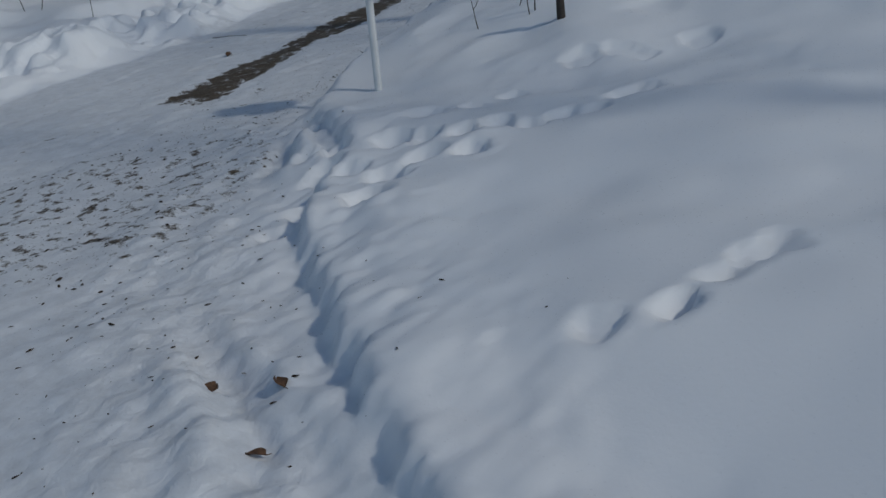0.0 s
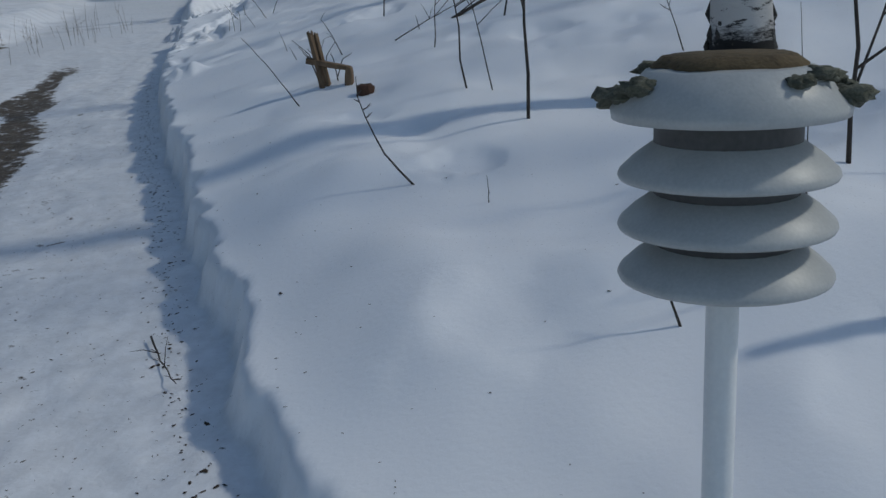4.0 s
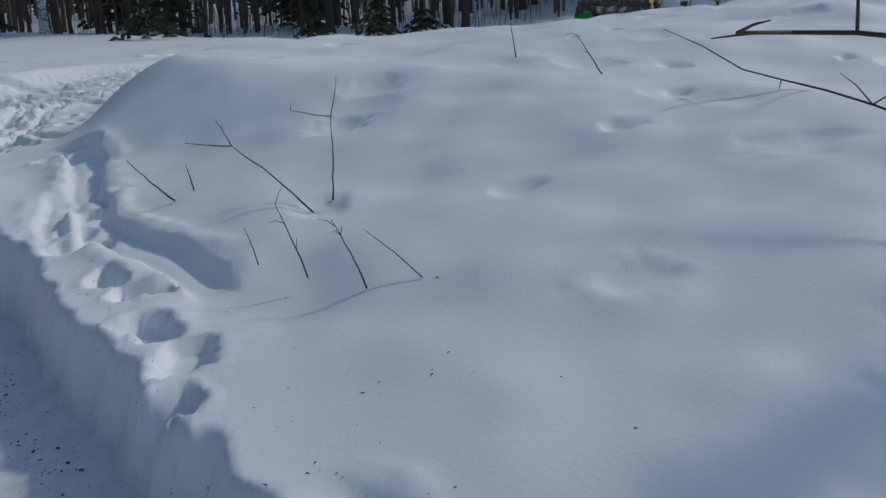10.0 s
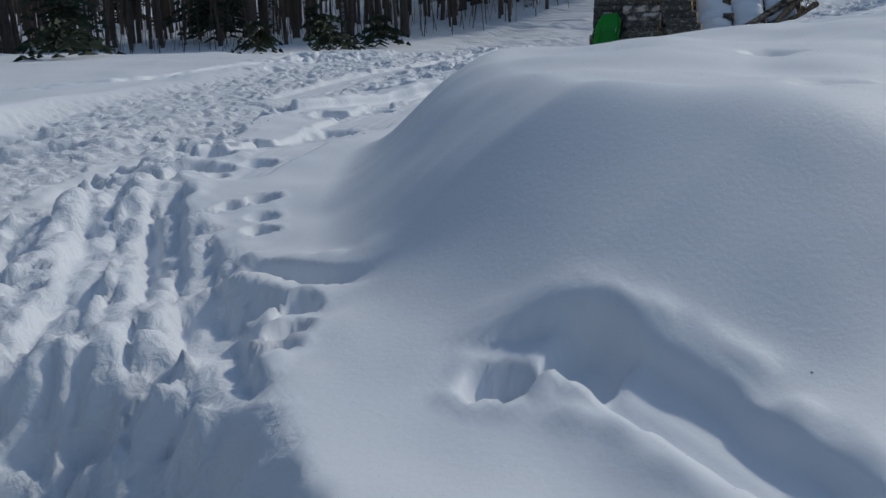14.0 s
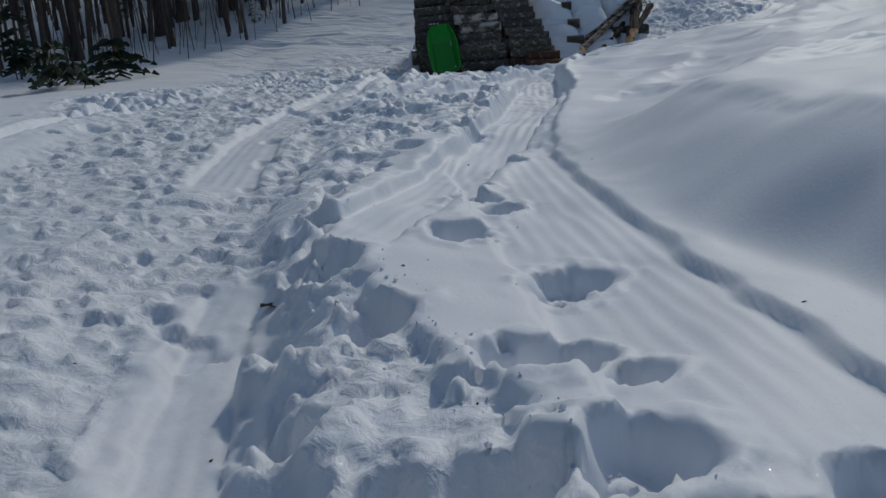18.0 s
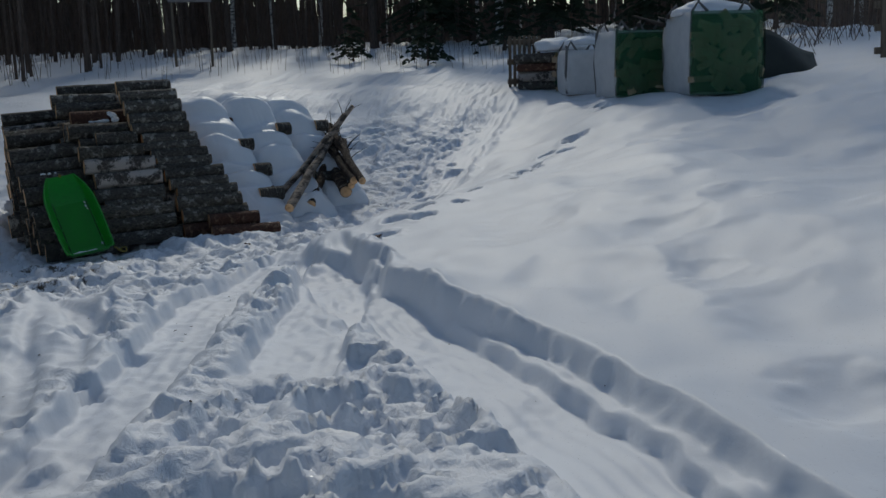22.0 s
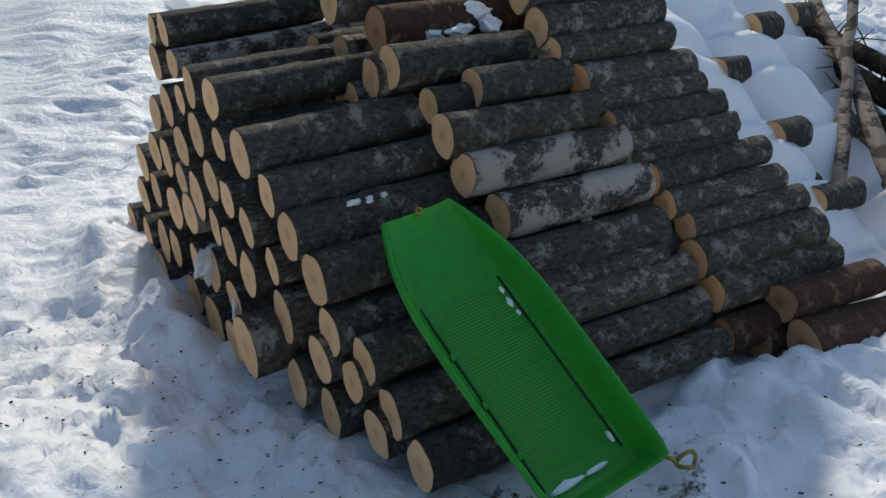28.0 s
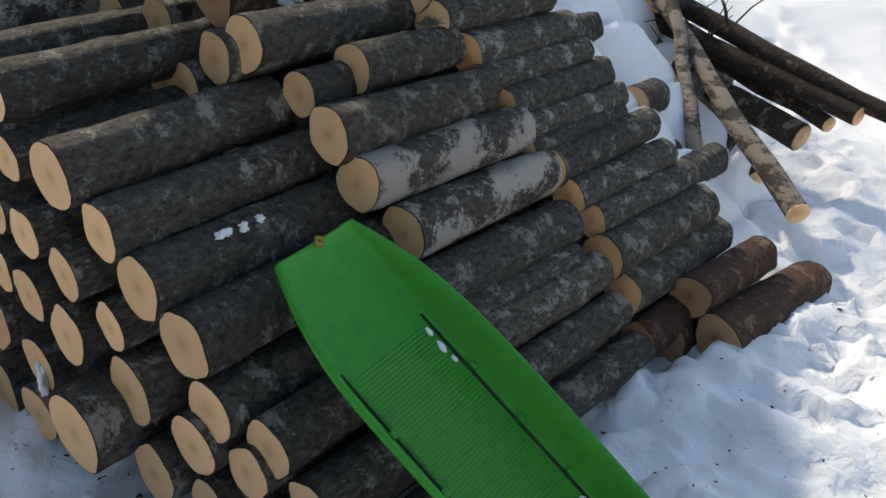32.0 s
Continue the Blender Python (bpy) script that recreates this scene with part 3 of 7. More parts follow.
PRINTS = [
    # hare and boot prints beside the sledge run
    [(-2.13, 15.94, 0.13, 0.12), (-1.54, 16.35, 0.12, 0.1), (-2.42, 15.26, 0.1, 0.1), (-2.98, 14.95, 0.16, 0.16), (-2.95, 14.68, 0.08, 0.1), (-3.33, 14.44, 0.15, 0.14),
     (-3.2, 14.05, 0.1, 0.07), (-3.42, 14.05, 0.1, 0.06), (-3.54, 14.65, 0.14, 0.12), (-3.66, 14.85, 0.12, 0.1), (-2.97, 15.59, 0.12, 0.1), (-2.62, 16.29, 0.1, 0.08),
     (-3.82, 14.17, 0.14, 0.1), (-3.54, 14.14, 0.14, 0.1), (-1.64, 16.12, 0.1, 0.1)],
    [(-2.3, 15.3, 0.12, 0.09), (-2.65, 16.08, 0.12, 0.1), (-1.41, 16.5, 0.1, 0.08), (-0.8, 16.72, 0.1, 0.07), (-0.85, 17.43, 0.12, 0.08), (-0.07, 17.65, 0.12, 0.08),
     (0.73, 18.25, 0.12, 0.08), (-2.27, 16.66, 0.12, 0.1), (-1.67, 17.11, 0.12, 0.08), (0.2, 18.6, 0.12, 0.1), (1.0, 18.7, 0.13, 0.1), (-3.53, 15.3, 0.1, 0.08),
     (-3.57, 13.12, 0.065, 0.06), (-3.45, 13.14, 0.07, 0.06), (-3.52, 12.88, 0.065, 0.055), (-3.6, 12.67, 0.065, 0.06), (-3.41, 14.09, 0.06, 0.06), (-3.45, 13.87, 0.055, 0.05), (-3.51, 14.13, 0.04, 0.04),
     (-3.83, 11.89, 0.07, 0.07), (-3.75, 11.79, 0.07, 0.07), (-3.83, 11.61, 0.06, 0.06), (-3.9, 11.5, 0.06, 0.06)],
    # trodden corner of the bank
    scatter(26, [(-4.2, 12.3), (-4.3, 13.2), (-3.9, 14.3), (-3.5, 15.0)], 0.14, 0.06, 0.10, 0.05, 3),
    [(-3.55, 11.0, 0.09, 0.07), (-3.36, 10.95, 0.11, 0.08), (-3.25, 9.75, 0.1, 0.07), (-3.3, 9.45, 0.1, 0.06)],
    scatter(40, [(-3.5, 16.0), (-1.5, 18.3), (1.0, 19.9), (3.2, 20.9)], 0.35, 0.05, 0.12, 0.045, 5),
    scatter(45, [(2.6, 20.7), (4.0, 20.9), (5.3, 20.7), (7.0, 20.2), (9.0, 20.0)], 0.25, 0.05, 0.12, 0.05, 6),
    scatter(36, [(4.2, 19.4), (6.8, 18.8), (9.0, 18.4), (11, 17.9)], 0.10, 0.07, 0.13, 0.08, 7),
    scatter(40, [(5.5, 23.9), (4.2, 23.6), (2.4, 22.6), (0.5, 21.8), (-2, 21)], 0.5, 0.06, 0.14, 0.06, 8),
    # beside the white post
    [(1.41, -1.27, 0.09, 0.046), (1.81, -1.59, 0.1, 0.052), (1.98, -1.55, 0.09, 0.058), (2.11, -1.72, 0.11, 0.052), (2.31, -1.77, 0.1, 0.058), (2.26, -1.42, 0.1, 0.058), (2.42, -1.37, 0.09, 0.052),
     (2.58, -1.55, 0.1, 0.058), (2.58, -1.78, 0.1, 0.058), (2.70, -2.03, 0.11, 0.065), (2.35, -2.05, 0.11, 0.052), (2.40, -2.28, 0.1, 0.046), (2.78, -1.46, 0.09, 0.065), (2.60, -1.29, 0.08, 0.052)],
    [(2.20, -1.09, 0.12, 0.039), (2.31, -0.89, 0.08, 0.039), (2.38, -0.65, 0.07, 0.033), (2.70, -1.15, 0.09, 0.046), (2.85, -1.12, 0.08, 0.046), (2.93, -0.96, 0.09, 0.046), (3.03, -0.9, 0.08, 0.039),
     (3.09, -0.61, 0.13, 0.046), (2.46, -0.12, 0.14, 0.039), (2.6, 0.0, 0.1, 0.033), (2.72, 0.02, 0.1, 0.033), (2.92, 0.33, 0.13, 0.033), (4.24, -2.66, 0.07, 0.033), (4.38, -2.5, 0.05, 0.033)],
    scatter(12, [(4.38, -2.66), (4.37, -2.5), (4.42, -2.2), (4.46, -2.05)], 0.02, 0.03, 0.06, 0.04, 9),
    scatter(12, [(-3.3, 9.3), (-3.06, 8.6), (-2.91, 7.95), (-2.8, 7.45)], 0.05, 0.07, 0.11, 0.08, 10),
]
# old hollows of the melting snow: wide and soft, without a rim
HOLLOWS = [
    [(-0.95, 8.75, 0.12, 0.05), (-1.6, 7.4, 0.18, 0.04), (-0.6, 8.0, 0.25, 0.04), (-1.2, 6.6, 0.25, 0.04), (-0.9, 6.0, 0.3, 0.06), (-0.55, 6.25, 0.3, 0.07), (-2.3, 8.85, 0.16, 0.04), (1.0, 17.0, 0.3, 0.06)],
    scatter(40, [(-2.5, 10.5), (-0.5, 10.0), (1.5, 11.0), (2.5, 14)], 0.9, 0.05, 0.3, 0.05, 11),
    scatter(34, [(1.5, 16.6), (3.5, 17.2), (6.0, 17.0), (7.5, 16.5)], 0.8, 0.28, 0.7, 0.055, 12),
    scatter(30, [(3.5, -1.5), (1.5, 2.0), (0.6, 5.5), (0.0, 8.0)], 0.7, 0.12, 0.4, 0.045, 14),
    scatter(26, [(-8, 2), (-8, 8), (-9, 14)], 1.2, 0.1, 0.3, 0.07, 13),
]


def graded(spans, high, out_low, out_high):
    """Coordinates that are fine in the given spans (start, step) and coarsen outwards."""
    low = spans[0][0]
    mid = np.concatenate([np.arange(a, b, step) for (a, step), b in zip(spans, [k[0] for k in spans[1:]] + [high])])
    def tail(start, stop, sign):
        out, s, x = [], spans[0 if sign < 0 else -1][1], start
        while sign * (stop - x) > 0:
            s *= 1.09
            x += sign * s
            out.append(x)
        return out
    return np.array(tail(low, out_low, -1)[::-1] + list(mid) + tail(high, out_high, 1))


GRID = []


def build_ground():
    gx, gy = graded([(-5.8, 0.03), (-4.6, 0.02), (4.4, 0.03)], 10.6, -900, 900), graded([(-4.2, 0.03), (6.0, 0.025), (13.0, 0.018), (20.2, 0.025)], 24.6, -900, 900)
    X, Y = np.meshgrid(gx, gy)
    Z, dirt, pack, tread = land(X, Y)
    ny, nx = X.shape
    idx = np.arange(nx * ny).reshape(ny, nx)
    quads = np.stack([idx[:-1, :-1], idx[:-1, 1:], idx[1:, 1:], idx[1:, :-1]], -1).reshape(-1)
    me = bpy.data.meshes.new("ground")
    me.vertices.add(nx * ny)
    me.vertices.foreach_set("co", np.stack([X, Y, Z], -1).reshape(-1))
    nf = len(quads) // 4
    me.loops.add(nf * 4)
    me.loops.foreach_set("vertex_index", quads)
    me.polygons.add(nf)
    me.polygons.foreach_set("loop_start", np.arange(nf) * 4)
    me.polygons.foreach_set("use_smooth", np.ones(nf, bool))
    for key, values in (("dirt", dirt), ("pack", pack), ("tread", tread)):
        at = me.attributes.new(key, "FLOAT", "POINT")
        at.data.foreach_set("value", values.ravel().astype(np.float32))
    me.update(calc_edges=True)
    me.materials.append(SNOW)
    GRID.extend((gx, gy, Z))
    ob = new("ground", me)
    tagged(ob, "snow-covered ground with a ploughed gravel road, banks and trodden trails", "ground", kind="structure")
    return ob


ground = build_ground()


def ground_z(x, y):
    gx, gy, Z = GRID
    i, j = int(np.clip(np.searchsorted(gx, x) - 1, 0, len(gx) - 2)), int(np.clip(np.searchsorted(gy, y) - 1, 0, len(gy) - 2))
    u, v = (x - gx[i]) / (gx[i + 1] - gx[i]), (y - gy[j]) / (gy[j + 1] - gy[j])
    return float((Z[j, i] * (1 - u) + Z[j, i + 1] * u) * (1 - v) + (Z[j + 1, i] * (1 - u) + Z[j + 1, i + 1] * u) * v)

# ---- more materials ----
def bark_material(name, dark, light, lichen, birch=0.0):
    """Rough bark with lengthwise fissures, pale lichen and, for birch, white paper patches; local x runs along the log."""
    mat, nodes, links, bsdf = material(name, dark, 0.85)
    co = nodes.new("ShaderNodeTexCoord")
    info = nodes.new("ShaderNodeObjectInfo")
    shift = nodes.new("ShaderNodeVectorMath")
    shift.operation = "ADD"
    mul = nodes.new("ShaderNodeMath")
    mul.operation = "MULTIPLY"
    mul.inputs[1].default_value = 37.0
    links.new(info.outputs["Random"], mul.inputs[0])
    links.new(co.outputs["Object"], shift.inputs[0])
    links.new(mul.outputs[0], shift.inputs[1])
    mp = nodes.new("ShaderNodeMapping")
    mp.inputs["Scale"].default_value = (0.55, 1, 1)
    links.new(shift.outputs[0], mp.inputs[0])
    fis = node(nodes, "ShaderNodeTexNoise", Scale=62.0, Detail=8.0, Roughness=0.78)
    links.new(mp.outputs[0], fis.inputs["Vector"])
    pat = node(nodes, "ShaderNodeTexNoise", Scale=6.5 if birch > 0.4 else 13.0, Detail=8.0, Roughness=0.66)
    links.new(shift.outputs[0], pat.inputs["Vector"])
    grain = node(nodes, "ShaderNodeTexNoise", Scale=95.0, Detail=4.0, Roughness=0.7)
    links.new(shift.outputs[0], grain.inputs["Vector"])
    base = ramp(nodes, [(0.36, dark), (0.50, tuple(0.45 * c for c in light)), (0.68, light)])
    links.new(fis.outputs[0], base.inputs[0])
    add = nodes.new("ShaderNodeMath")
    add.operation = "ADD"
    links.new(pat.outputs[0], add.inputs[0])
    half = nodes.new("ShaderNodeMath")
    half.operation = "MULTIPLY"
    half.inputs[1].default_value = 0.3
    links.new(grain.outputs[0], half.inputs[0])
    links.new(half.outputs[0], add.inputs[1])
    lo = 0.715 - 0.11 * birch
    spots = ramp(nodes, [(lo, (0, 0, 0)), (lo + 0.08, (0.85, 0.85, 0.85))])
    links.new(add.outputs[0], spots.inputs[0])
    mix = nodes.new("ShaderNodeMix")
    mix.data_type = "RGBA"
    links.new(spots.outputs[0], mix.inputs[0])
    links.new(base.outputs[0], mix.inputs[6])
    mix.inputs[7].default_value = (*lichen, 1)
    hsv = nodes.new("ShaderNodeHueSaturation")
    mr = nodes.new("ShaderNodeMapRange")
    mr.inputs[3].default_value, mr.inputs[4].default_value = 0.7, 1.3
    links.new(info.outputs["Random"], mr.inputs[0])
    links.new(mr.outputs[0], hsv.inputs["Value"])
    links.new(mix.outputs[2], hsv.inputs["Color"])
    links.new(hsv.outputs[0], bsdf.inputs["Base Color"])
    bp = node(nodes, "ShaderNodeBump", Strength=1.0, Distance=0.05)
    links.new(fis.outputs[0], bp.inputs["Height"])
    links.new(bp.outputs[0], bsdf.inputs["Normal"])
    return mat


def cut_material(name, pale, tan, heart):
    """A sawn end: rings round the heart, radial checks; local x runs along the log."""
    mat, nodes, links, bsdf = material(name, pale, 0.7)
    co = nodes.new("ShaderNodeTexCoord")
    info = nodes.new("ShaderNodeObjectInfo")
    wob = node(nodes, "ShaderNodeTexNoise", Scale=14.0, Detail=3.0)
    links.new(co.outputs["Object"], wob.inputs["Vector"])
    sep = nodes.new("ShaderNodeSeparateXYZ")
    links.new(co.outputs["Object"], sep.inputs[0])
    comb = nodes.new("ShaderNodeCombineXYZ")
    links.new(sep.outputs[1], comb.inputs[0])
    links.new(sep.outputs[2], comb.inputs[1])
    ln = nodes.new("ShaderNodeVectorMath")
    ln.operation = "LENGTH"
    links.new(comb.outputs[0], ln.inputs[0])
    a = nodes.new("ShaderNodeMath")
    a.operation = "MULTIPLY_ADD"
    a.inputs[1].default_value = 0.03
    links.new(wob.outputs[0], a.inputs[0])
    links.new(ln.outputs["Value"], a.inputs[2])
    heartr = ramp(nodes, [(0.015, heart), (0.034, tan), (0.05, pale)])
    links.new(a.outputs[0], heartr.inputs[0])
    ring = nodes.new("ShaderNodeMath")
    ring.operation = "MULTIPLY"
    ring.inputs[1].default_value = 900.0
    links.new(a.outputs[0], ring.inputs[0])
    sn = nodes.new("ShaderNodeMath")
    sn.operation = "SINE"
    links.new(ring.outputs[0], sn.inputs[0])
    mr = nodes.new("ShaderNodeMapRange")
    mr.inputs[1].default_value, mr.inputs[3].default_value, mr.inputs[4].default_value = -1.0, 0.95, 1.02
    links.new(sn.outputs[0], mr.inputs[0])
    tint = nodes.new("ShaderNodeMapRange")
    tint.inputs[3].default_value, tint.inputs[4].default_value = 0.78, 1.12
    links.new(info.outputs["Random"], tint.inputs[0])
    both = nodes.new("ShaderNodeMath")
    both.operation = "MULTIPLY"
    links.new(mr.outputs[0], both.inputs[0])
    links.new(tint.outputs[0], both.inputs[1])
    hsv = nodes.new("ShaderNodeHueSaturation")
    links.new(both.outputs[0], hsv.inputs["Value"])
    links.new(heartr.outputs[0], hsv.inputs["Color"])
    links.new(hsv.outputs[0], bsdf.inputs["Base Color"])
    fine = node(nodes, "ShaderNodeTexNoise", Scale=160.0, Detail=3.0)
    links.new(co.outputs["Object"], fine.inputs["Vector"])
    bp = node(nodes, "ShaderNodeBump", Strength=0.25, Distance=0.003)
    links.new(fine.outputs[0], bp.inputs["Height"])
    links.new(bp.outputs[0], bsdf.inputs["Normal"])
    return mat


def trunk_bark(name, dark, light, marks=0.0):
    """Upright bark; marks adds the black bands of birch."""
    mat, nodes, links, bsdf = material(name, dark, 0.85)
    co = nodes.new("ShaderNodeTexCoord")
    mp = nodes.new("ShaderNodeMapping")
    mp.inputs["Scale"].default_value = (2.2, 2.2, 6.0) if marks else (6, 6, 1.3)
    links.new(co.outputs["Object"], mp.inputs[0])
    n1 = node(nodes, "ShaderNodeTexNoise", Scale=3.2 if marks else 5.0, Detail=7.0, Roughness=0.7)
    links.new(mp.outputs[0], n1.inputs["Vector"])
    n2 = node(nodes, "ShaderNodeTexNoise", Scale=40.0, Detail=4.0)
    links.new(co.outputs["Object"], n2.inputs["Vector"])
    lo, hi = (0.50 - 0.14 * marks, 0.56 - 0.14 * marks) if marks else (0.3, 0.7)
    r = ramp(nodes, [(lo, dark), (hi, light)])
    links.new(n1.outputs[0], r.inputs[0])
    out = r.outputs[0]
    if marks > 0.5:
        sep = nodes.new("ShaderNodeSeparateXYZ")
        links.new(co.outputs["Object"], sep.inputs[0])
        add = nodes.new("ShaderNodeMath")
        add.operation = "MULTIPLY_ADD"
        add.inputs[1].default_value = 0.35
        links.new(n1.outputs[0], add.inputs[0])
        links.new(sep.outputs[2], add.inputs[2])
        foot = ramp(nodes, [(0.36, (0.012, 0.011, 0.010)), (0.42, (1, 1, 1))])
        links.new(add.outputs[0], foot.inputs[0])
        mult = nodes.new("ShaderNodeMix")
        mult.data_type, mult.blend_type = "RGBA", "MULTIPLY"
        mult.inputs[0].default_value = 1.0
        links.new(out, mult.inputs[6])
        links.new(foot.outputs[0], mult.inputs[7])
        out = mult.outputs[2]
    links.new(out, bsdf.inputs["Base Color"])
    bp = node(nodes, "ShaderNodeBump", Strength=0.7, Distance=0.02)
    links.new(n1.outputs[0], bp.inputs["Height"])
    links.new(bp.outputs[0], bsdf.inputs["Normal"])
    return mat


BARK_GREY = bark_material("grey_lichen_bark", (0.022, 0.019, 0.016), (0.26, 0.235, 0.20), (0.52, 0.50, 0.45), 0.12)
BARK_BIRCH = bark_material("birch_bark", (0.035, 0.03, 0.027), (0.20, 0.17, 0.145), (0.70, 0.63, 0.58), 1.2)
BARK_PALE = bark_material("pale_lichen_bark", (0.025, 0.02, 0.016), (0.30, 0.26, 0.20), (0.52, 0.48, 0.43), 0.22)
BARK_SPRUCE = bark_material("red_brown_bark", (0.085, 0.032, 0.02), (0.27, 0.115, 0.07), (0.46, 0.28, 0.17), 0.15)
CUT_PALE = cut_material("pale_sawn_wood", (0.82, 0.51, 0.27), (0.76, 0.46, 0.23), (0.58, 0.33, 0.16))
CUT_RED = cut_material("reddish_sawn_wood", (0.50, 0.28, 0.15), (0.44, 0.22, 0.11), (0.28, 0.12, 0.06))
TWIG = noisy("twig_bark", (0.022, 0.018, 0.016), (0.065, 0.05, 0.042), 30, 0.8, 0.2)
BIRCH_TRUNK = trunk_bark("birch_trunk_bark", (0.03, 0.028, 0.026), (0.50, 0.48, 0.46), 0.75)
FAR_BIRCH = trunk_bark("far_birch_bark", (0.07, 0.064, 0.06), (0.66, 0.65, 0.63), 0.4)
PINE_TRUNK = trunk_bark("pine_trunk_bark", (0.028, 0.022, 0.018), (0.14, 0.10, 0.078))
NEEDLES = noisy("spruce_needles", (0.010, 0.020, 0.010), (0.035, 0.055, 0.024), 4, 0.75, 0, 40)
OLD_WOOD = noisy("weathered_wood", (0.07, 0.055, 0.042), (0.24, 0.19, 0.14), 14, 0.85, 0.4, 90, stretch=(1, 1, 0.15))
SPLIT_WOOD = noisy("split_wood", (0.26, 0.18, 0.11), (0.56, 0.42, 0.29), 12, 0.8, 0.4, 80, stretch=(1, 1, 0.2))
GREY_PLASTIC = noisy("weathered_grey_plastic", (0.36, 0.37, 0.37), (0.50, 0.51, 0.50), 9, 0.45, 0.08, 200)
WHITE_PIPE = noisy("white_painted_pipe", (0.66, 0.68, 0.69), (0.78, 0.79, 0.79), 8, 0.35, 0.05, 150)
LICHEN = noisy("grey_green_lichen", (0.035, 0.038, 0.028), (0.20, 0.20, 0.15), 60, 0.95, 0.8, 220)


# ---- the log stack ----
PILE = Matrix(((0.617, 0.787, 0, 4.88), (-0.787, 0.617, 0, 22.53), (0, 0, 1, 0.09), (0, 0, 0, 1)))


def log_mesh(radius, length, seed, ends_tilt=0.0):
    r = random.Random(seed)
    seg, rings = 24, 14
    verts, faces = [], []
    oval, turn = r.uniform(0.9, 1.0), r.uniform(0, 3)
    bumps = [(r.randint(2, 5), r.uniform(0, 6.28), r.uniform(0.01, 0.035)) for _ in range(4)]
    knot = [(r.uniform(0.15, 0.85), r.uniform(0, 6.28)) for _ in range(2)]
    for n in range(rings + 1):
        u = n / rings
        for k in range(seg):
            a = 2 * math.pi * k / seg
            f = 1 + sum(s * math.sin(q * a + p + u * 2.0) for q, p, s in bumps) + r.uniform(-0.03, 0.03)
            for ku, ka in knot:
                f += 0.10 * math.exp(-((u - ku) * length / 0.05) ** 2 - ((a - ka + math.pi) % (2 * math.pi) - math.pi) ** 2 / 0.12)
            taper = 1.0 - 0.07 * u
            x = u * length + (ends_tilt * math.cos(a) * radius if n in (0, rings) else 0)
            verts.append((x, math.cos(a + turn) * radius * f * taper, math.sin(a + turn) * radius * f * taper * oval))
    for n in range(rings):
        for k in range(seg):
            a, b = n * seg + k, n * seg + (k + 1) % seg
            faces.append((a, a + seg, b + seg, b))
    bark = mesh_of("bark", verts, faces)
    caps = []
    for n, flip in ((0, True), (rings, False)):
        rim = [Vector(verts[n * seg + k]) for k in range(seg)]
        c = sum(rim, Vector()) / seg
        push = Vector((0.002 if n else -0.002, 0, 0))
        vs = [c + (p - c) * 0.965 + push for p in rim] + [c + (p - c) * 0.5 + push for p in rim] + [c + push]
        fs = [(k, seg + k, seg + (k + 1) % seg, (k + 1) % seg) for k in range(seg)] + [(seg + k, 2 * seg, seg + (k + 1) % seg) for k in range(seg)]
        if not flip:
            fs = [f[::-1] for f in fs]
        me = mesh_of("sawn_end", vs, [f[::-1] for f in fs], shade=False)
        caps.append(me)
    return bark, caps


LOGS = {}


def log_kind(kind, bark_mat, cut_mat, label, sizes):
    made = []
    for n, (rad, length) in enumerate(sizes):
        bark, caps = log_mesh(rad, length, hash_of(kind, n), 0.04)
        bark.materials.append(bark_mat)
        for c in caps:
            c.materials.append(cut_mat)
        made.append((rad, length, bark, caps))
    LOGS[kind] = (made, label)


def hash_of(kind, n):
    return sum(ord(c) for c in kind) * 131 + n


log_kind("grey", BARK_GREY, CUT_PALE, "sawn log with dark lichen-grey bark, stacked in the snow", [(0.064, 0.66), (0.072, 0.68), (0.078, 0.66), (0.083, 0.65), (0.088, 0.67), (0.075, 0.64), (0.058, 0.66)])
log_kind("birch", BARK_BIRCH, CUT_PALE, "sawn birch log with peeling pale bark, stacked in the snow", [(0.076, 0.66), (0.083, 0.67), (0.07, 0.65)])
log_kind("pale", BARK_PALE, CUT_PALE, "sawn log with grey bark and pale lichen patches, in a stack", [(0.068, 0.66), (0.074, 0.65), (0.08, 0.66)])
log_kind("spruce", BARK_SPRUCE, CUT_RED, "sawn log with red-brown bark, stacked in the snow", [(0.066, 0.62), (0.074, 0.66)])


def place_log(kind, n, m, group, label=""):
    made, lab = LOGS[kind]
    rad, length, bark, caps = made[n % len(made)]
    ob = thing("log", m, label or lab, "log", group)
    part("bark", bark, None, ob)
    for c in caps:
        part("sawn_end", c, None, ob)
    return ob


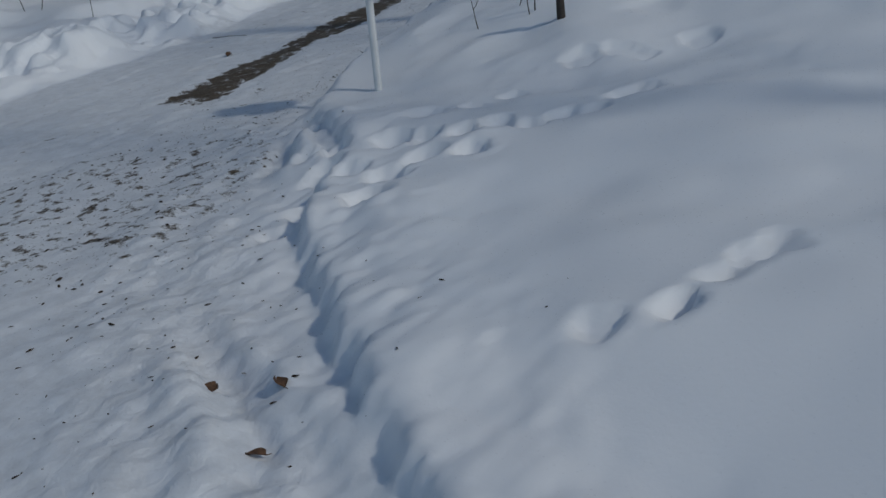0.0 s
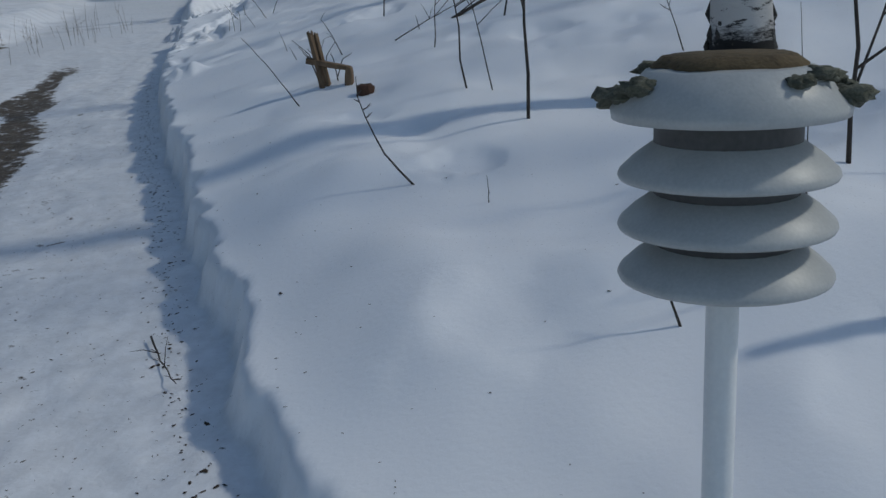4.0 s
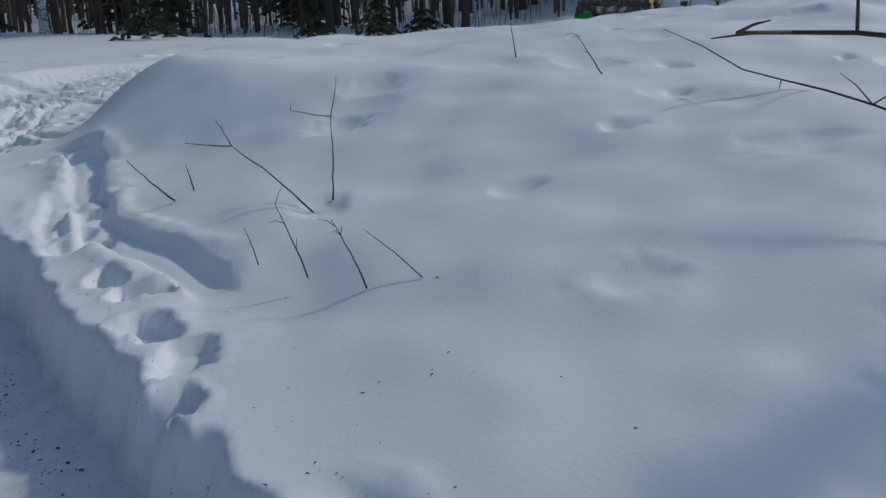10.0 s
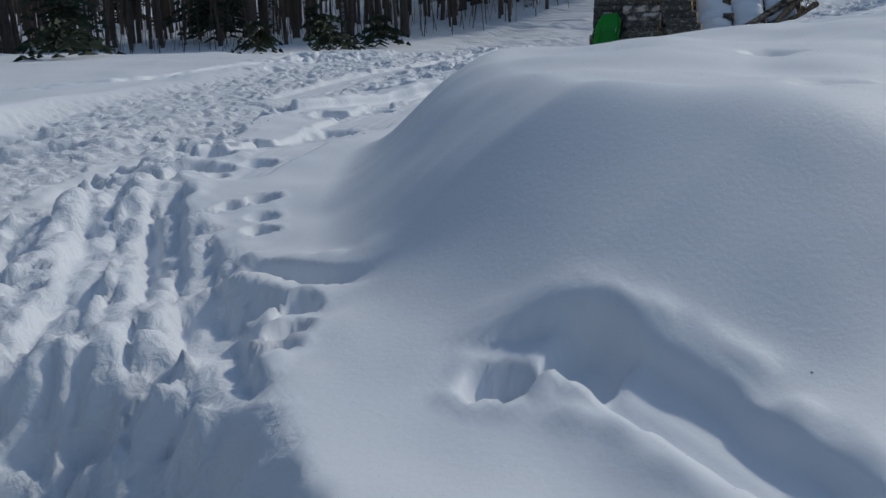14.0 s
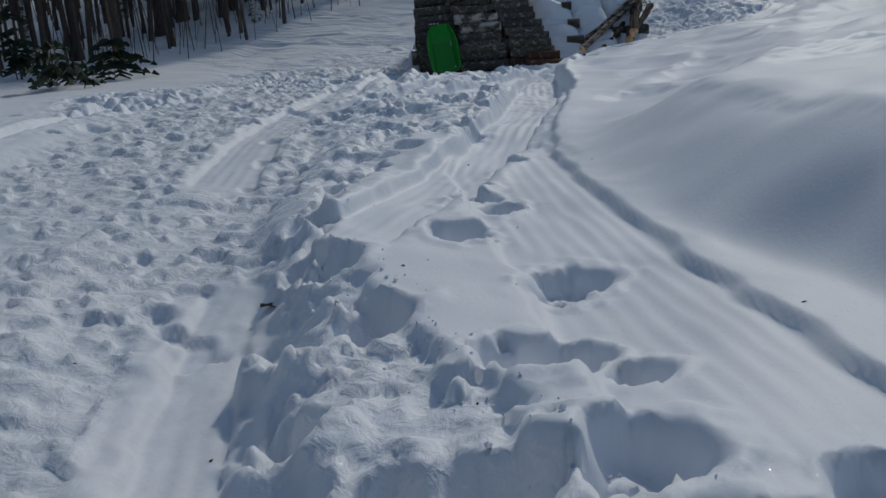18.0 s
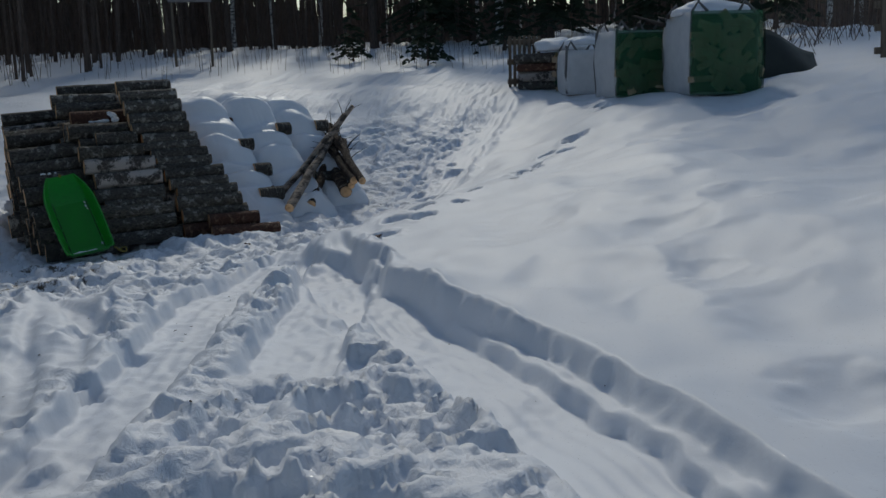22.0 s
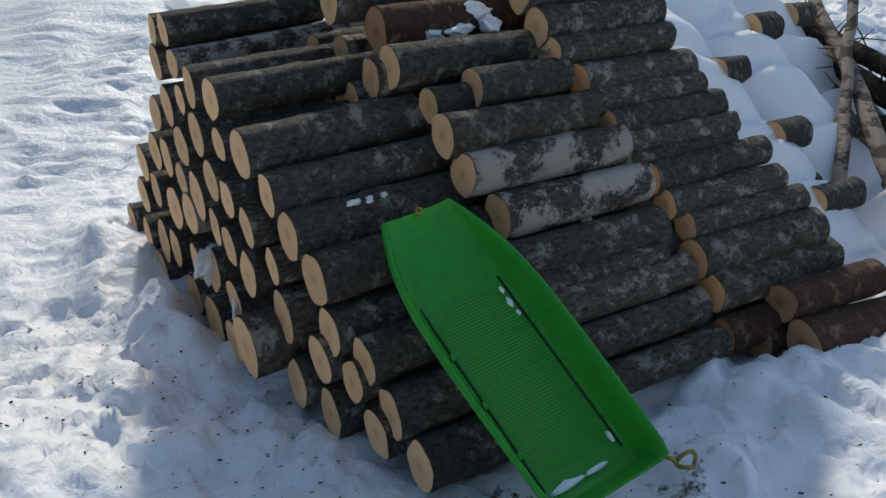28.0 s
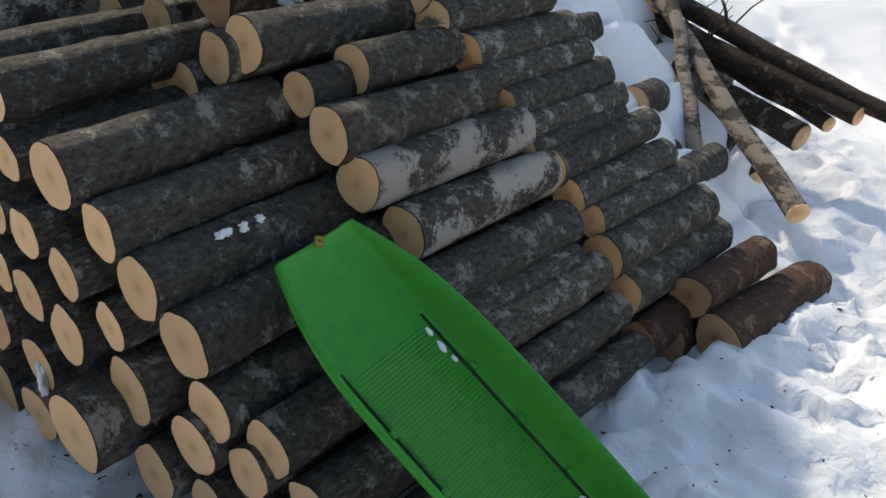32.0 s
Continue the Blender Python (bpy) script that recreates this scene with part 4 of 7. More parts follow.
def fill_stack(a0, front, back, top, deep, seed, group, birch=0.12, red=0.05, slope=0.72, sag=0.0, lean=0.25, stretch=1.0, z0=0.072):
    """Lays logs in rows behind a leaning front; deep: how far behind the front and top they are laid."""
    r = random.Random(seed)
    row, z = 0, z0
    while z < top:
        f = front + z * slope + (0.07 if row % 2 else 0.0)
        b = f
        far = back - 0.10 * z
        while b < far:
            if z > top - sag * max(0, b - 1.2):
                break
            if b - f < deep or top - z < 0.16 or (deep > 3):
                q = r.random()
                kind = "birch" if q < birch else "spruce" if q < birch + red else "grey"
                n = r.randrange(7)
                rad = LOGS[kind][0][n % len(LOGS[kind][0])][0]
                out = r.uniform(-0.035, 0.035) - (0.05 if r.random() < 0.15 else 0)
                m = PILE @ pose(a0 - lean * z + out, b, z + r.uniform(-0.008, 0.008), r.uniform(0, 360), r.uniform(-1.2, 1.2), r.uniform(-1.5, 1.5)) @ Matrix.Diagonal((stretch * r.uniform(0.95, 1.05), 1, 1, 1))
                place_log(kind, n, m, group)
                b += rad * 2 + 0.004
            else:
                b += 0.14
        z += 0.132 + r.uniform(-0.004, 0.004)
        row += 1


def lay(rows, group, seed=1, rise=1.0):
    """Lays logs one by one: rows of near end, depth, height, radius, length and kind."""
    r = random.Random(seed)
    for a, b, z, rad, ln, kind in rows:
        n = r.randrange(7)
        made = LOGS[kind][0]
        base, full = made[n % len(made)][:2]
        m = PILE @ pose(a, b, z, 0, -rise + r.uniform(-0.8, 0.8), r.uniform(-1.0, 1.0)) @ pose(0, 0, 0, r.uniform(0, 360)) @ Matrix.Diagonal((ln / full, rad / base, rad / base, 1))
        place_log(kind, n, m, group)


# the foremost stack: its sawn ends, row by row from the snow upwards (depth, height, radius)
END_FACE = [(0.10, 0.04, 0.080), (0.28, 0.07, 0.078), (0.49, 0.055, 0.082), (0.65, 0.10, 0.086), (0.80, 0.20, 0.104), (1.35, 0.08, 0.10), (1.12, 0.08, 0.085), (1.60, 0.10, 0.09), (2.10, 0.06, 0.09),
            (0.21, 0.16, 0.080), (0.37, 0.205, 0.070), (0.52, 0.225, 0.080), (0.31, 0.29, 0.073), (0.46, 0.335, 0.080), (0.69, 0.315, 0.088), (1.06, 0.26, 0.078), (1.28, 0.30, 0.085), (1.50, 0.27, 0.08),
            (0.51, 0.485, 0.084), (0.72, 0.475, 0.064), (0.87, 0.41, 0.080), (1.04, 0.46, 0.076), (1.80, 0.24, 0.085)]
END_FACE_HIGH = [(1.99, 0.22, 0.095), (2.29, 0.17, 0.085), (2.60, 0.16, 0.080), (1.72, 0.43, 0.098), (2.26, 0.36, 0.085), (1.50, 0.46, 0.085), (2.0, 0.44, 0.085), (0.62, 0.595, 0.080), (0.84, 0.575, 0.068), (1.00, 0.63, 0.072), (1.18, 0.49, 0.07),
                 (1.36, 0.56, 0.092), (1.16, 0.66, 0.076), (1.74, 0.63, 0.085), (2.18, 0.52, 0.088), (1.92, 0.62, 0.08), (1.55, 0.58, 0.07), (0.71, 0.705, 0.070), (1.02, 0.81, 0.060), (1.27, 0.80, 0.083), (1.49, 0.72, 0.080), (1.82, 0.79, 0.072),
                 (0.83, 0.81, 0.080), (1.42, 0.90, 0.058), (1.62, 0.85, 0.08), (1.05, 0.95, 0.073), (1.28, 0.96, 0.075), (1.46, 1.02, 0.058), (1.53, 1.13, 0.062), (1.70, 1.0, 0.07), (1.68, 1.12, 0.06)]
lay([(max(0.05 - 0.24 * b, -0.155) - (0.07 if z == 0.20 else 0), b, z, r, 0.60, "birch" if k % 11 == 6 else "grey") for k, (b, z, r) in enumerate(END_FACE + END_FACE_HIGH)], "logs of the stack", seed=11, rise=3.2)
# the second stack: near end, depth, height, radius, length, kind
MIDDLE = [(0.55, 0.11, 0.09, 0.064, 0.62, "grey"), (0.52, 0.18, 0.20, 0.064, 0.62, "pale"), (0.50, 0.24, 0.31, 0.062, 0.64, "pale"), (0.56, 0.29, 0.385, 0.042, 0.50, "grey"), (0.49, 0.34, 0.46, 0.069, 0.60, "grey"),
          (0.51, 0.42, 0.585, 0.076, 0.58, "birch"), (0.44, 0.50, 0.715, 0.076, 0.61, "birch"), (0.41, 0.565, 0.83, 0.073, 0.56, "pale"), (0.58, 0.66, 0.945, 0.070, 0.36, "grey"), (0.44, 0.70, 0.90, 0.062, 0.45, "grey"),
          (0.36, 0.80, 1.02, 0.072, 0.58, "grey"), (0.33, 0.88, 0.98, 0.068, 0.55, "grey"), (0.41, 0.98, 1.115, 0.083, 0.57, "spruce"), (0.30, 1.10, 1.21, 0.072, 0.58, "grey"), (0.27, 1.17, 1.29, 0.068, 0.58, "grey"), (0.34, 1.30, 1.37, 0.066, 0.55, "grey")]
lay(MIDDLE, "logs of the stack", seed=12)
THIRD = [(1.20, 0.13, 0.10, 0.067, 0.48, "spruce"), (1.21, 0.20, 0.235, 0.070, 0.60, "pale"), (1.18, 0.26, 0.345, 0.074, 0.59, "pale"), (1.20, 0.32, 0.44, 0.056, 0.55, "grey"), (1.15, 0.37, 0.515, 0.056, 0.53, "grey"),
         (1.12, 0.42, 0.60, 0.063, 0.54, "grey"), (1.04, 0.46, 0.66, 0.046, 0.50, "grey"), (1.07, 0.49, 0.715, 0.050, 0.50, "grey"), (1.03, 0.53, 0.78, 0.058, 0.52, "grey"), (0.97, 0.58, 0.85, 0.055, 0.52, "grey"),
         (0.98, 0.62, 0.92, 0.063, 0.50, "grey"), (0.90, 0.68, 1.02, 0.063, 0.52, "grey"), (0.89, 0.74, 1.10, 0.068, 0.52, "grey"), (0.87, 0.81, 1.21, 0.070, 0.52, "grey"), (0.85, 0.89, 1.31, 0.066, 0.52, "grey"), (0.84, 0.99, 1.40, 0.066, 0.50, "grey")]
lay(THIRD, "logs of the stack", seed=13)
# the rows behind
fill_stack(0.52, 0.26, 1.7, 1.02, 0.30, 22, "logs of the stack", 0.2, 0.05, 0.82, 0.0, 0.18, 0.88, 0.10)
fill_stack(1.18, 0.20, 1.7, 1.30, 0.30, 23, "logs of the stack", 0.2, 0.05, 0.72, 0.0, 0.28, 0.80, 0.08)
fill_stack(1.80, 0.24, 2.0, 1.0, 0.28, 14, "logs under snow", 0.1, 0.1, 1.1, 0.0, 0.3, 0.72, 0.34)
fill_stack(2.29, 0.40, 2.1, 1.02, 0.28, 15, "logs under snow", 0.1, 0.1, 1.05, 0.0, 0.3, 0.72, 0.34)
fill_stack(2.75, 0.66, 2.2, 1.0, 0.28, 16, "logs under snow", 0.1, 0.1, 1.0, 0.0, 0.3, 0.72, 0.34)
for k, (a, b, z, ln, rz) in enumerate(((1.42, 0.085, 0.185, 0.47, -2), (1.42, -0.02, 0.072, 0.59, -4), (1.36, 0.12, 0.05, 0.5, 2))):
    place_log("spruce", k, PILE @ pose(a, b, z, 40 * k, 0, rz) @ Matrix.Diagonal((ln / 0.64, 1.12, 1.12, 1)), "loose red logs", "short log with scraped red-brown bark lying by the stack")


def snow_cover(name, a0, a1, front, back, top, slope, seed, crack, label):
    """A thick snow cap draped over a stack of logs."""
    na, nb = 30, 90
    verts, faces = [], []
    r = np.random.default_rng(seed)
    for layer in (0, 1):
        for j in range(nb + 1):
            for i in range(na + 1):
                u, v = i / na, j / nb
                a = a0 + (a1 - a0) * u
                b0 = front - 0.12
                b = b0 + (back - b0) * v ** 1.3
                edge = math.sin(math.pi * min(max(u, 0), 1)) ** 0.22
                z = min(top + 0.06, (b - front) / slope + 0.05)
                z = z - 0.12 * (1 - edge)
                a -= 0.3 * z
                way = b + 0.9 * z
                e = r.uniform(-1, 1) * 0.004
                wob = 0.07 * float(vnoise(np.array([a]), np.array([way]), 4.0, seed + 2)[0])
                q = ((way + wob + 0.04 * seed) / 0.46) % 1.0
                pillow = (1 - abs(2 * q - 1) ** 3) * (0.75 + 0.5 * float(vnoise(np.array([a * 0.6]), np.array([way]), 2.5, seed)[0]))
                lump = 0.10 * pillow - 0.07 + 0.022 * float(vnoise(np.array([a]), np.array([way]), 6, seed + 1)[0]) + e
                lump -= 0.09 * math.exp(-((way + 0.3 * wob - crack) / 0.025) ** 2)
                if i in (0, na):
                    a += 0.05 * float(vnoise(np.array([0.3 * i]), np.array([way]), 5.0, seed + 4)[0])
                if layer:
                    z += 0.02 + (0.13 + 1.1 * lump) * edge * min(1, 0.3 + v * 6)
                verts.append(PILE @ Vector((a, b, z)))
    w = na + 1
    base = w * (nb + 1)
    for j in range(nb):
        for i in range(na):
            k = j * w + i
            faces.append((base + k, base + k + 1, base + k + w + 1, base + k + w))
            faces.append((k, k + w, k + w + 1, k + 1))
    for j in range(nb):
        for k in (j * w, j * w + na):
            q = (k, base + k, base + k + w, k + w)
            faces.append(q if k == j * w else q[::-1])
    for i in range(na):
        k = nb * w + i
        faces.append((i, i + 1, base + i + 1, base + i))
        faces.append((k, base + k, base + k + 1, k + 1))
    ob = new(name, mesh_of(name, verts, faces, SNOW_CAP))
    return tagged(ob, label, "snow")


snow_cover("snow_slab", 1.72, 2.29, 0.22, 2.4, 1.02, 1.1, 3, 1.06, "thick cap of old snow with a crack on the stacked logs")
snow_cover("snow_slab", 2.28, 2.78, 0.38, 2.5, 1.04, 1.05, 5, 1.9, "thick cap of old snow on the stacked logs")
snow_cover("snow_slab", 2.76, 3.27, 0.64, 2.6, 1.02, 1.0, 7, 3.0, "thick cap of old snow on the stacked logs")


# log ends that stick out at the borders of the snow
lay([(edge - 0.3 * z - ln + out, front + slope * (z - 0.05) - 0.09, z, rad, ln, "grey") for edge, front, slope, z, rad, ln, out in
     ((2.29, 0.22, 1.1, 0.34, 0.075, 0.24, 0.05), (2.29, 0.22, 1.1, 0.56, 0.07, 0.17, 0.08), (2.29, 0.22, 1.1, 0.80, 0.065, 0.14, 0.06), (2.78, 0.38, 1.05, 0.50, 0.06, 0.14, 0.05), (2.78, 0.38, 1.05, 0.92, 0.07, 0.15, 0.08),
      (3.27, 0.64, 1.0, 0.40, 0.08, 0.50, 0.05), (3.27, 0.64, 1.0, 0.72, 0.07, 0.16, 0.10), (3.27, 0.64, 1.0, 0.92, 0.065, 0.14, 0.08))], "logs under snow", seed=17)


def snow_bit(a, b, z, sx, sy, sz, seed, label="small patch of snow lying on the logs"):
    bm = bmesh.new()
    bmesh.ops.create_icosphere(bm, subdivisions=3, radius=1)
    for v in bm.verts:
        v.co *= 1 + 0.75 * noise.noise(v.co * 1.9 + Vector((seed, 0, 0))) + 0.2 * noise.noise(v.co * 4 + Vector((0, seed, 0)))
    bm.transform(PILE @ pose(a, b, z, 0, 0, seed * 37) @ Matrix.Diagonal((sx, sy, sz, 1)))
    ob = part("snow_patch", bm, SNOW_CAP)
    tagged(ob, label, "snow")


for k, (a, b, z, sx, sy, sz) in enumerate(((0.70, 0.905, 1.098, 0.10, 0.03, 0.022), (0.80, 0.905, 1.108, 0.08, 0.032, 0.03), (0.58, 0.90, 1.09, 0.05, 0.022, 0.018), (0.75, 0.93, 1.15, 0.06, 0.02, 0.03), (0.10, 0.575, 0.672, 0.022, 0.012, 0.010), (0.15, 0.57, 0.675, 0.018, 0.010, 0.010), (0.20, 0.575, 0.678, 0.012, 0.010, 0.008),
                                           (-0.16, 1.28, 0.33, 0.014, 0.07, 0.06), (-0.15, 1.06, 0.22, 0.014, 0.05, 0.05), (1.95, 0.10, 0.04, 0.22, 0.14, 0.08))):
    snow_bit(a, b, z, sx, sy, sz, k + 1)


def moss_tuft(a, b, z, size, seed):
    r = random.Random(seed)
    vs, fs = [], []
    for _ in range(90):
        t, e = r.uniform(0, 6.28), r.uniform(0.2, 1.5)
        d = Vector((math.cos(t) * math.cos(e), math.sin(t) * math.cos(e), math.sin(e))) * size * r.uniform(0.5, 1.0)
        p = Vector((r.uniform(-1, 1), r.uniform(-1, 1), 0)) * size * 0.5
        tube(vs, fs, [p, p + d * 0.6, p + d + Vector((0, 0, -0.2 * size))], [0.0016, 0.0013, 0.0006], 3, False)
    ob = thing("moss_tuft", PILE @ Matrix.Translation((a, b, z)), "small tuft of grey-green moss growing on a log", "moss")
    part("strands", mesh_of("strands", vs, fs, LICHEN), None, ob)


moss_tuft(0.80, 0.60, 1.03, 0.035, 1)
moss_tuft(1.0, 0.66, 1.03, 0.02, 2)


# ---- the sledge ----
def build_sledge():
    u = Vector((-0.132, 0.786, 0.605)).normalized()
    w = Vector((0.99, 0.074, 0.12))
    w = (w - u * u.dot(w)).normalized()
    n = w.cross(u)
    m = PILE @ Matrix(((w.x, u.x, n.x, 0.352), (w.y, u.y, n.y, -0.290), (w.z, u.z, n.z, 0.030), (0, 0, 0, 1)))
    green, nodes, links, bsdf = material("green_plastic", (0.008, 0.26, 0.014), 0.42)
    co = nodes.new("ShaderNodeTexCoord")
    dust = node(nodes, "ShaderNodeTexNoise", Scale=26.0, Detail=6.0, Roughness=0.7)
    links.new(co.outputs["Object"], dust.inputs["Vector"])
    r = ramp(nodes, [(0.35, (0.006, 0.23, 0.010)), (0.62, (0.009, 0.29, 0.014)), (0.78, (0.03, 0.20, 0.03))])
    links.new(dust.outputs[0], r.inputs[0])
    links.new(r.outputs[0], bsdf.inputs["Base Color"])
    rr = ramp(nodes, [(0.3, (0.34, 0.34, 0.34)), (0.75, (0.6, 0.6, 0.6))])
    links.new(dust.outputs[0], rr.inputs[0])
    links.new(rr.outputs[0], bsdf.inputs["Roughness"])
    ob = thing("sledge", m, "bright green plastic pulk leaning upright on the log stack", "sledge")
    rows = [(0.0, 0.142, 0.190, 0.088), (0.008, 0.142, 0.194, 0.078), (0.026, 0.142, 0.199, 0.034), (0.045, 0.142, 0.202, 0.006), (0.065, 0.142, 0.204, 0.0), (0.3, 0.144, 0.214, 0.0), (0.5, 0.145, 0.217, 0.0), (0.64, 0.144, 0.213, 0.0),
            (0.72, 0.141, 0.203, 0.003), (0.79, 0.138, 0.188, 0.012), (0.86, 0.122, 0.165, 0.030), (0.91, 0.110, 0.145, 0.048), (0.94, 0.102, 0.131, 0.062), (0.95, 0.099, 0.128, 0.070)]
    verts, faces = [], []
    for y, fl, rim, zf in rows:
        rz = 0.098 - 0.022 * y
        rim -= 0.020
        prof = [(rim + 0.016, rz - 0.014), (rim + 0.014, rz), (rim, rz + 0.002), (fl + (rim - fl) * 0.60, zf + (rz - zf) * 0.55), (fl + 0.006, zf + 0.010), (fl - 0.004, zf + 0.002), (fl * 0.55, zf), (0, zf)]
        for x, z in prof + [(-x, z) for x, z in prof[-2::-1]]:
            verts.append((x, y, z))
    c = 15
    for j in range(len(rows) - 1):
        for i in range(c - 1):
            k = j * c + i
            faces.append((k, k + c, k + c + 1, k + 1))
    hull = part("hull", mesh_of("hull", verts, faces, green), None, ob)
    hull.modifiers.new("bevel", "SUBSURF").levels = 1
    hull.modifiers["bevel"].render_levels = 2
    sol = hull.modifiers.new("shell", "SOLIDIFY")
    sol.thickness, sol.offset = 0.006, -1
    # fine cross ribs of the floor
    vs, fs = [], []
    y = 0.13
    while y < 0.66:
        for hw in ((-0.126, 0.126),):
            k = len(vs)
            for x in hw:
                for yy, z in ((y - 0.0042, 0.0028), (y - 0.0015, 0.0046), (y + 0.0015, 0.0046), (y + 0.0042, 0.0028)):
                    vs.append((x, yy, z))
            fs += [(k, k + 4, k + 5, k + 1), (k + 1, k + 5, k + 6, k + 2), (k + 2, k + 6, k + 7, k + 3)]
        y += 0.0098
    part("tread_ribs", mesh_of("tread_ribs", vs, fs, green, False), None, hull)
    # the runner grooves are thin raised bars, their shadow put into the dark colour
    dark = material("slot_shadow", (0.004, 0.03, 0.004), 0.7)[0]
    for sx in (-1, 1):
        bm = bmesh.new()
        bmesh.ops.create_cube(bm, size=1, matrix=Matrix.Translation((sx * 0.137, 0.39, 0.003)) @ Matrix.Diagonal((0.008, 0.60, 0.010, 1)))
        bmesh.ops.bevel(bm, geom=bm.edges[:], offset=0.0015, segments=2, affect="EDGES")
        part("runner_groove_shadow", bm, dark, hull)
        for y in (0.2, 0.36, 0.52):
            part("strap_slot", box_bm(0.016, 0.02, 0.012, (sx * 0.143, y, 0.014), 0.003), green, hull)
    cord = noisy("yellow_green_cord", (0.16, 0.13, 0.02), (0.34, 0.27, 0.05), 40, 0.7, 0.4, 200)
    vs, fs = [], []
    tube(vs, fs, [(0.0, 0.935, 0.072), (0.008, 0.945, 0.087), (-0.006, 0.95, 0.093), (-0.012, 0.94, 0.083), (0.004, 0.932, 0.081)], [0.006] * 5, 7)
    part("cord_knot", mesh_of("cord_knot", vs, fs, cord), None, ob, "yellow-green knot of the pull cord")
    vs, fs = [], []
    loop = [(0.185, 0.0, 0.07), (0.205, -0.012, 0.062)] + [(0.245 + 0.032 * math.cos(a), -0.035 + 0.02 * math.sin(a), 0.052 + 0.012 * math.sin(a * 2)) for a in np.linspace(2.6, 8.6, 12)]
    tube(vs, fs, loop, [0.006] * len(loop), 7)
    part("cord_loop", mesh_of("cord_loop", vs, fs, cord), None, ob, "yellow-green loop of the pull cord")
    for x, y, sx, sy in ((-0.07, 0.078, 0.055, 0.012), (0.03, 0.076, 0.04, 0.008), (0.118, 0.60, 0.010, 0.016), (0.120, 0.645, 0.007, 0.013), (0.122, 0.56, 0.005, 0.010), (0.124, 0.13, 0.008, 0.018)):
        bm = bmesh.new()
        bmesh.ops.create_icosphere(bm, subdivisions=2, radius=1)
        for v in bm.verts:
            v.co *= 1 + 0.5 * noise.noise(v.co * 2.3 + Vector((x * 50, y * 50, 0)))
        bm.transform(Matrix.Translation((x, y, 0.006)) @ Matrix.Diagonal((sx, sy, 0.005, 1)))
        lump = part("snow_patch", bm, SNOW_CAP)
        lump.matrix_basis = m
        tagged(lump, "small patch of snow lying in the green sledge", "snow")


build_sledge()


# ---- leaning poles beside the stack ----
def pole_thing(name, a, b, r0, r1, mat, label, seed, sub=0):
    r = random.Random(seed)
    a, b = Vector(a), Vector(b)
    ob = thing(name, Matrix.Translation(a), label, "branch", "poles by the log stack")
    way = b - a
    pts = [way * (k / 8) + Vector((r.uniform(-1, 1), r.uniform(-1, 1), r.uniform(-1, 1))) * 0.012 * (0 < k < 8) for k in range(9)]
    vs, fs = [], []
    tube(vs, fs, pts, [(r0 + (r1 - r0) * k / 8) * r.uniform(0.93, 1.07) for k in range(9)], 10, False, 0.04)
    part("stem", mesh_of("stem", vs, fs, mat), None, ob)
    for p, rad, w in ((pts[0], r0, pts[0] - pts[1]), (pts[-1], r1, pts[-1] - pts[-2])):
        bm = bmesh.new()
        bmesh.ops.create_cone(bm, cap_ends=True, segments=12, radius1=rad * 0.97, radius2=rad * 0.97, depth=0.008, matrix=Matrix.Translation(p) @ w.to_track_quat("Z", "Y").to_matrix().to_4x4())
        part("cut_end", bm, CUT_PALE, ob)
    for k in range(sub):
        vs, fs = [], []
        p = pts[r.randint(4, 8)]
        q = Vector((r.uniform(-1, 1), r.uniform(-1, 1), r.uniform(-0.1, 1))).normalized()
        tube(vs, fs, [p, p + q * 0.12 + Vector((0, 0, 0.02)), p + q * 0.26], [0.006, 0.004, 0.002], 5)
        part("side_twig", mesh_of("side_twig", vs, fs, TWIG), None, ob)
    return ob


POLE_BARK = trunk_bark("pole_birch_bark", (0.06, 0.045, 0.035), (0.30, 0.24, 0.19), 0.3)
ROUGH_POLE = bark_material("rough_pole_bark", (0.035, 0.022, 0.016), (0.14, 0.085, 0.055), (0.42, 0.33, 0.24))
pole_thing("leaning_pole", (6.28, 20.86, 0.33), (8.25, 20.90, 1.10), 0.046, 0.034, POLE_BARK, "thick birch pole leaning on the log stack, sawn at the foot", 1, 3)
pole_thing("leaning_pole", (6.58, 21.10, 0.36), (8.05, 20.74, 1.20), 0.034, 0.024, POLE_BARK, "thin birch pole with snow patches leaning on the log stack", 2, 1)
pole_thing("fallen_branch", (6.64, 20.24, 0.54), (8.15, 21.05, 0.98), 0.036, 0.05, ROUGH_POLE, "rough broken branch with torn bark lying by the log stack", 3, 10)
pole_thing("fallen_branch", (6.76, 20.36, 0.53), (8.1, 21.12, 0.88), 0.040, 0.055, ROUGH_POLE, "rough broken branch with torn bark lying by the log stack", 4, 12)
pole_thing("fallen_branch", (6.92, 20.50, 0.40), (8.2, 21.15, 0.72), 0.060, 0.06, ROUGH_POLE, "thick dark broken branch lying in the snow by the stack", 5, 10)
pole_thing("fallen_branch", (6.86, 20.42, 0.47), (8.3, 20.95, 0.80), 0.035, 0.05, ROUGH_POLE, "rough broken branch with torn bark lying by the log stack", 6, 12)
pole_thing("fallen_branch", (6.72, 20.80, 0.30), (7.9, 20.95, 0.78), 0.045, 0.04, ROUGH_POLE, "red-brown branch lying behind the leaning poles", 7, 1)


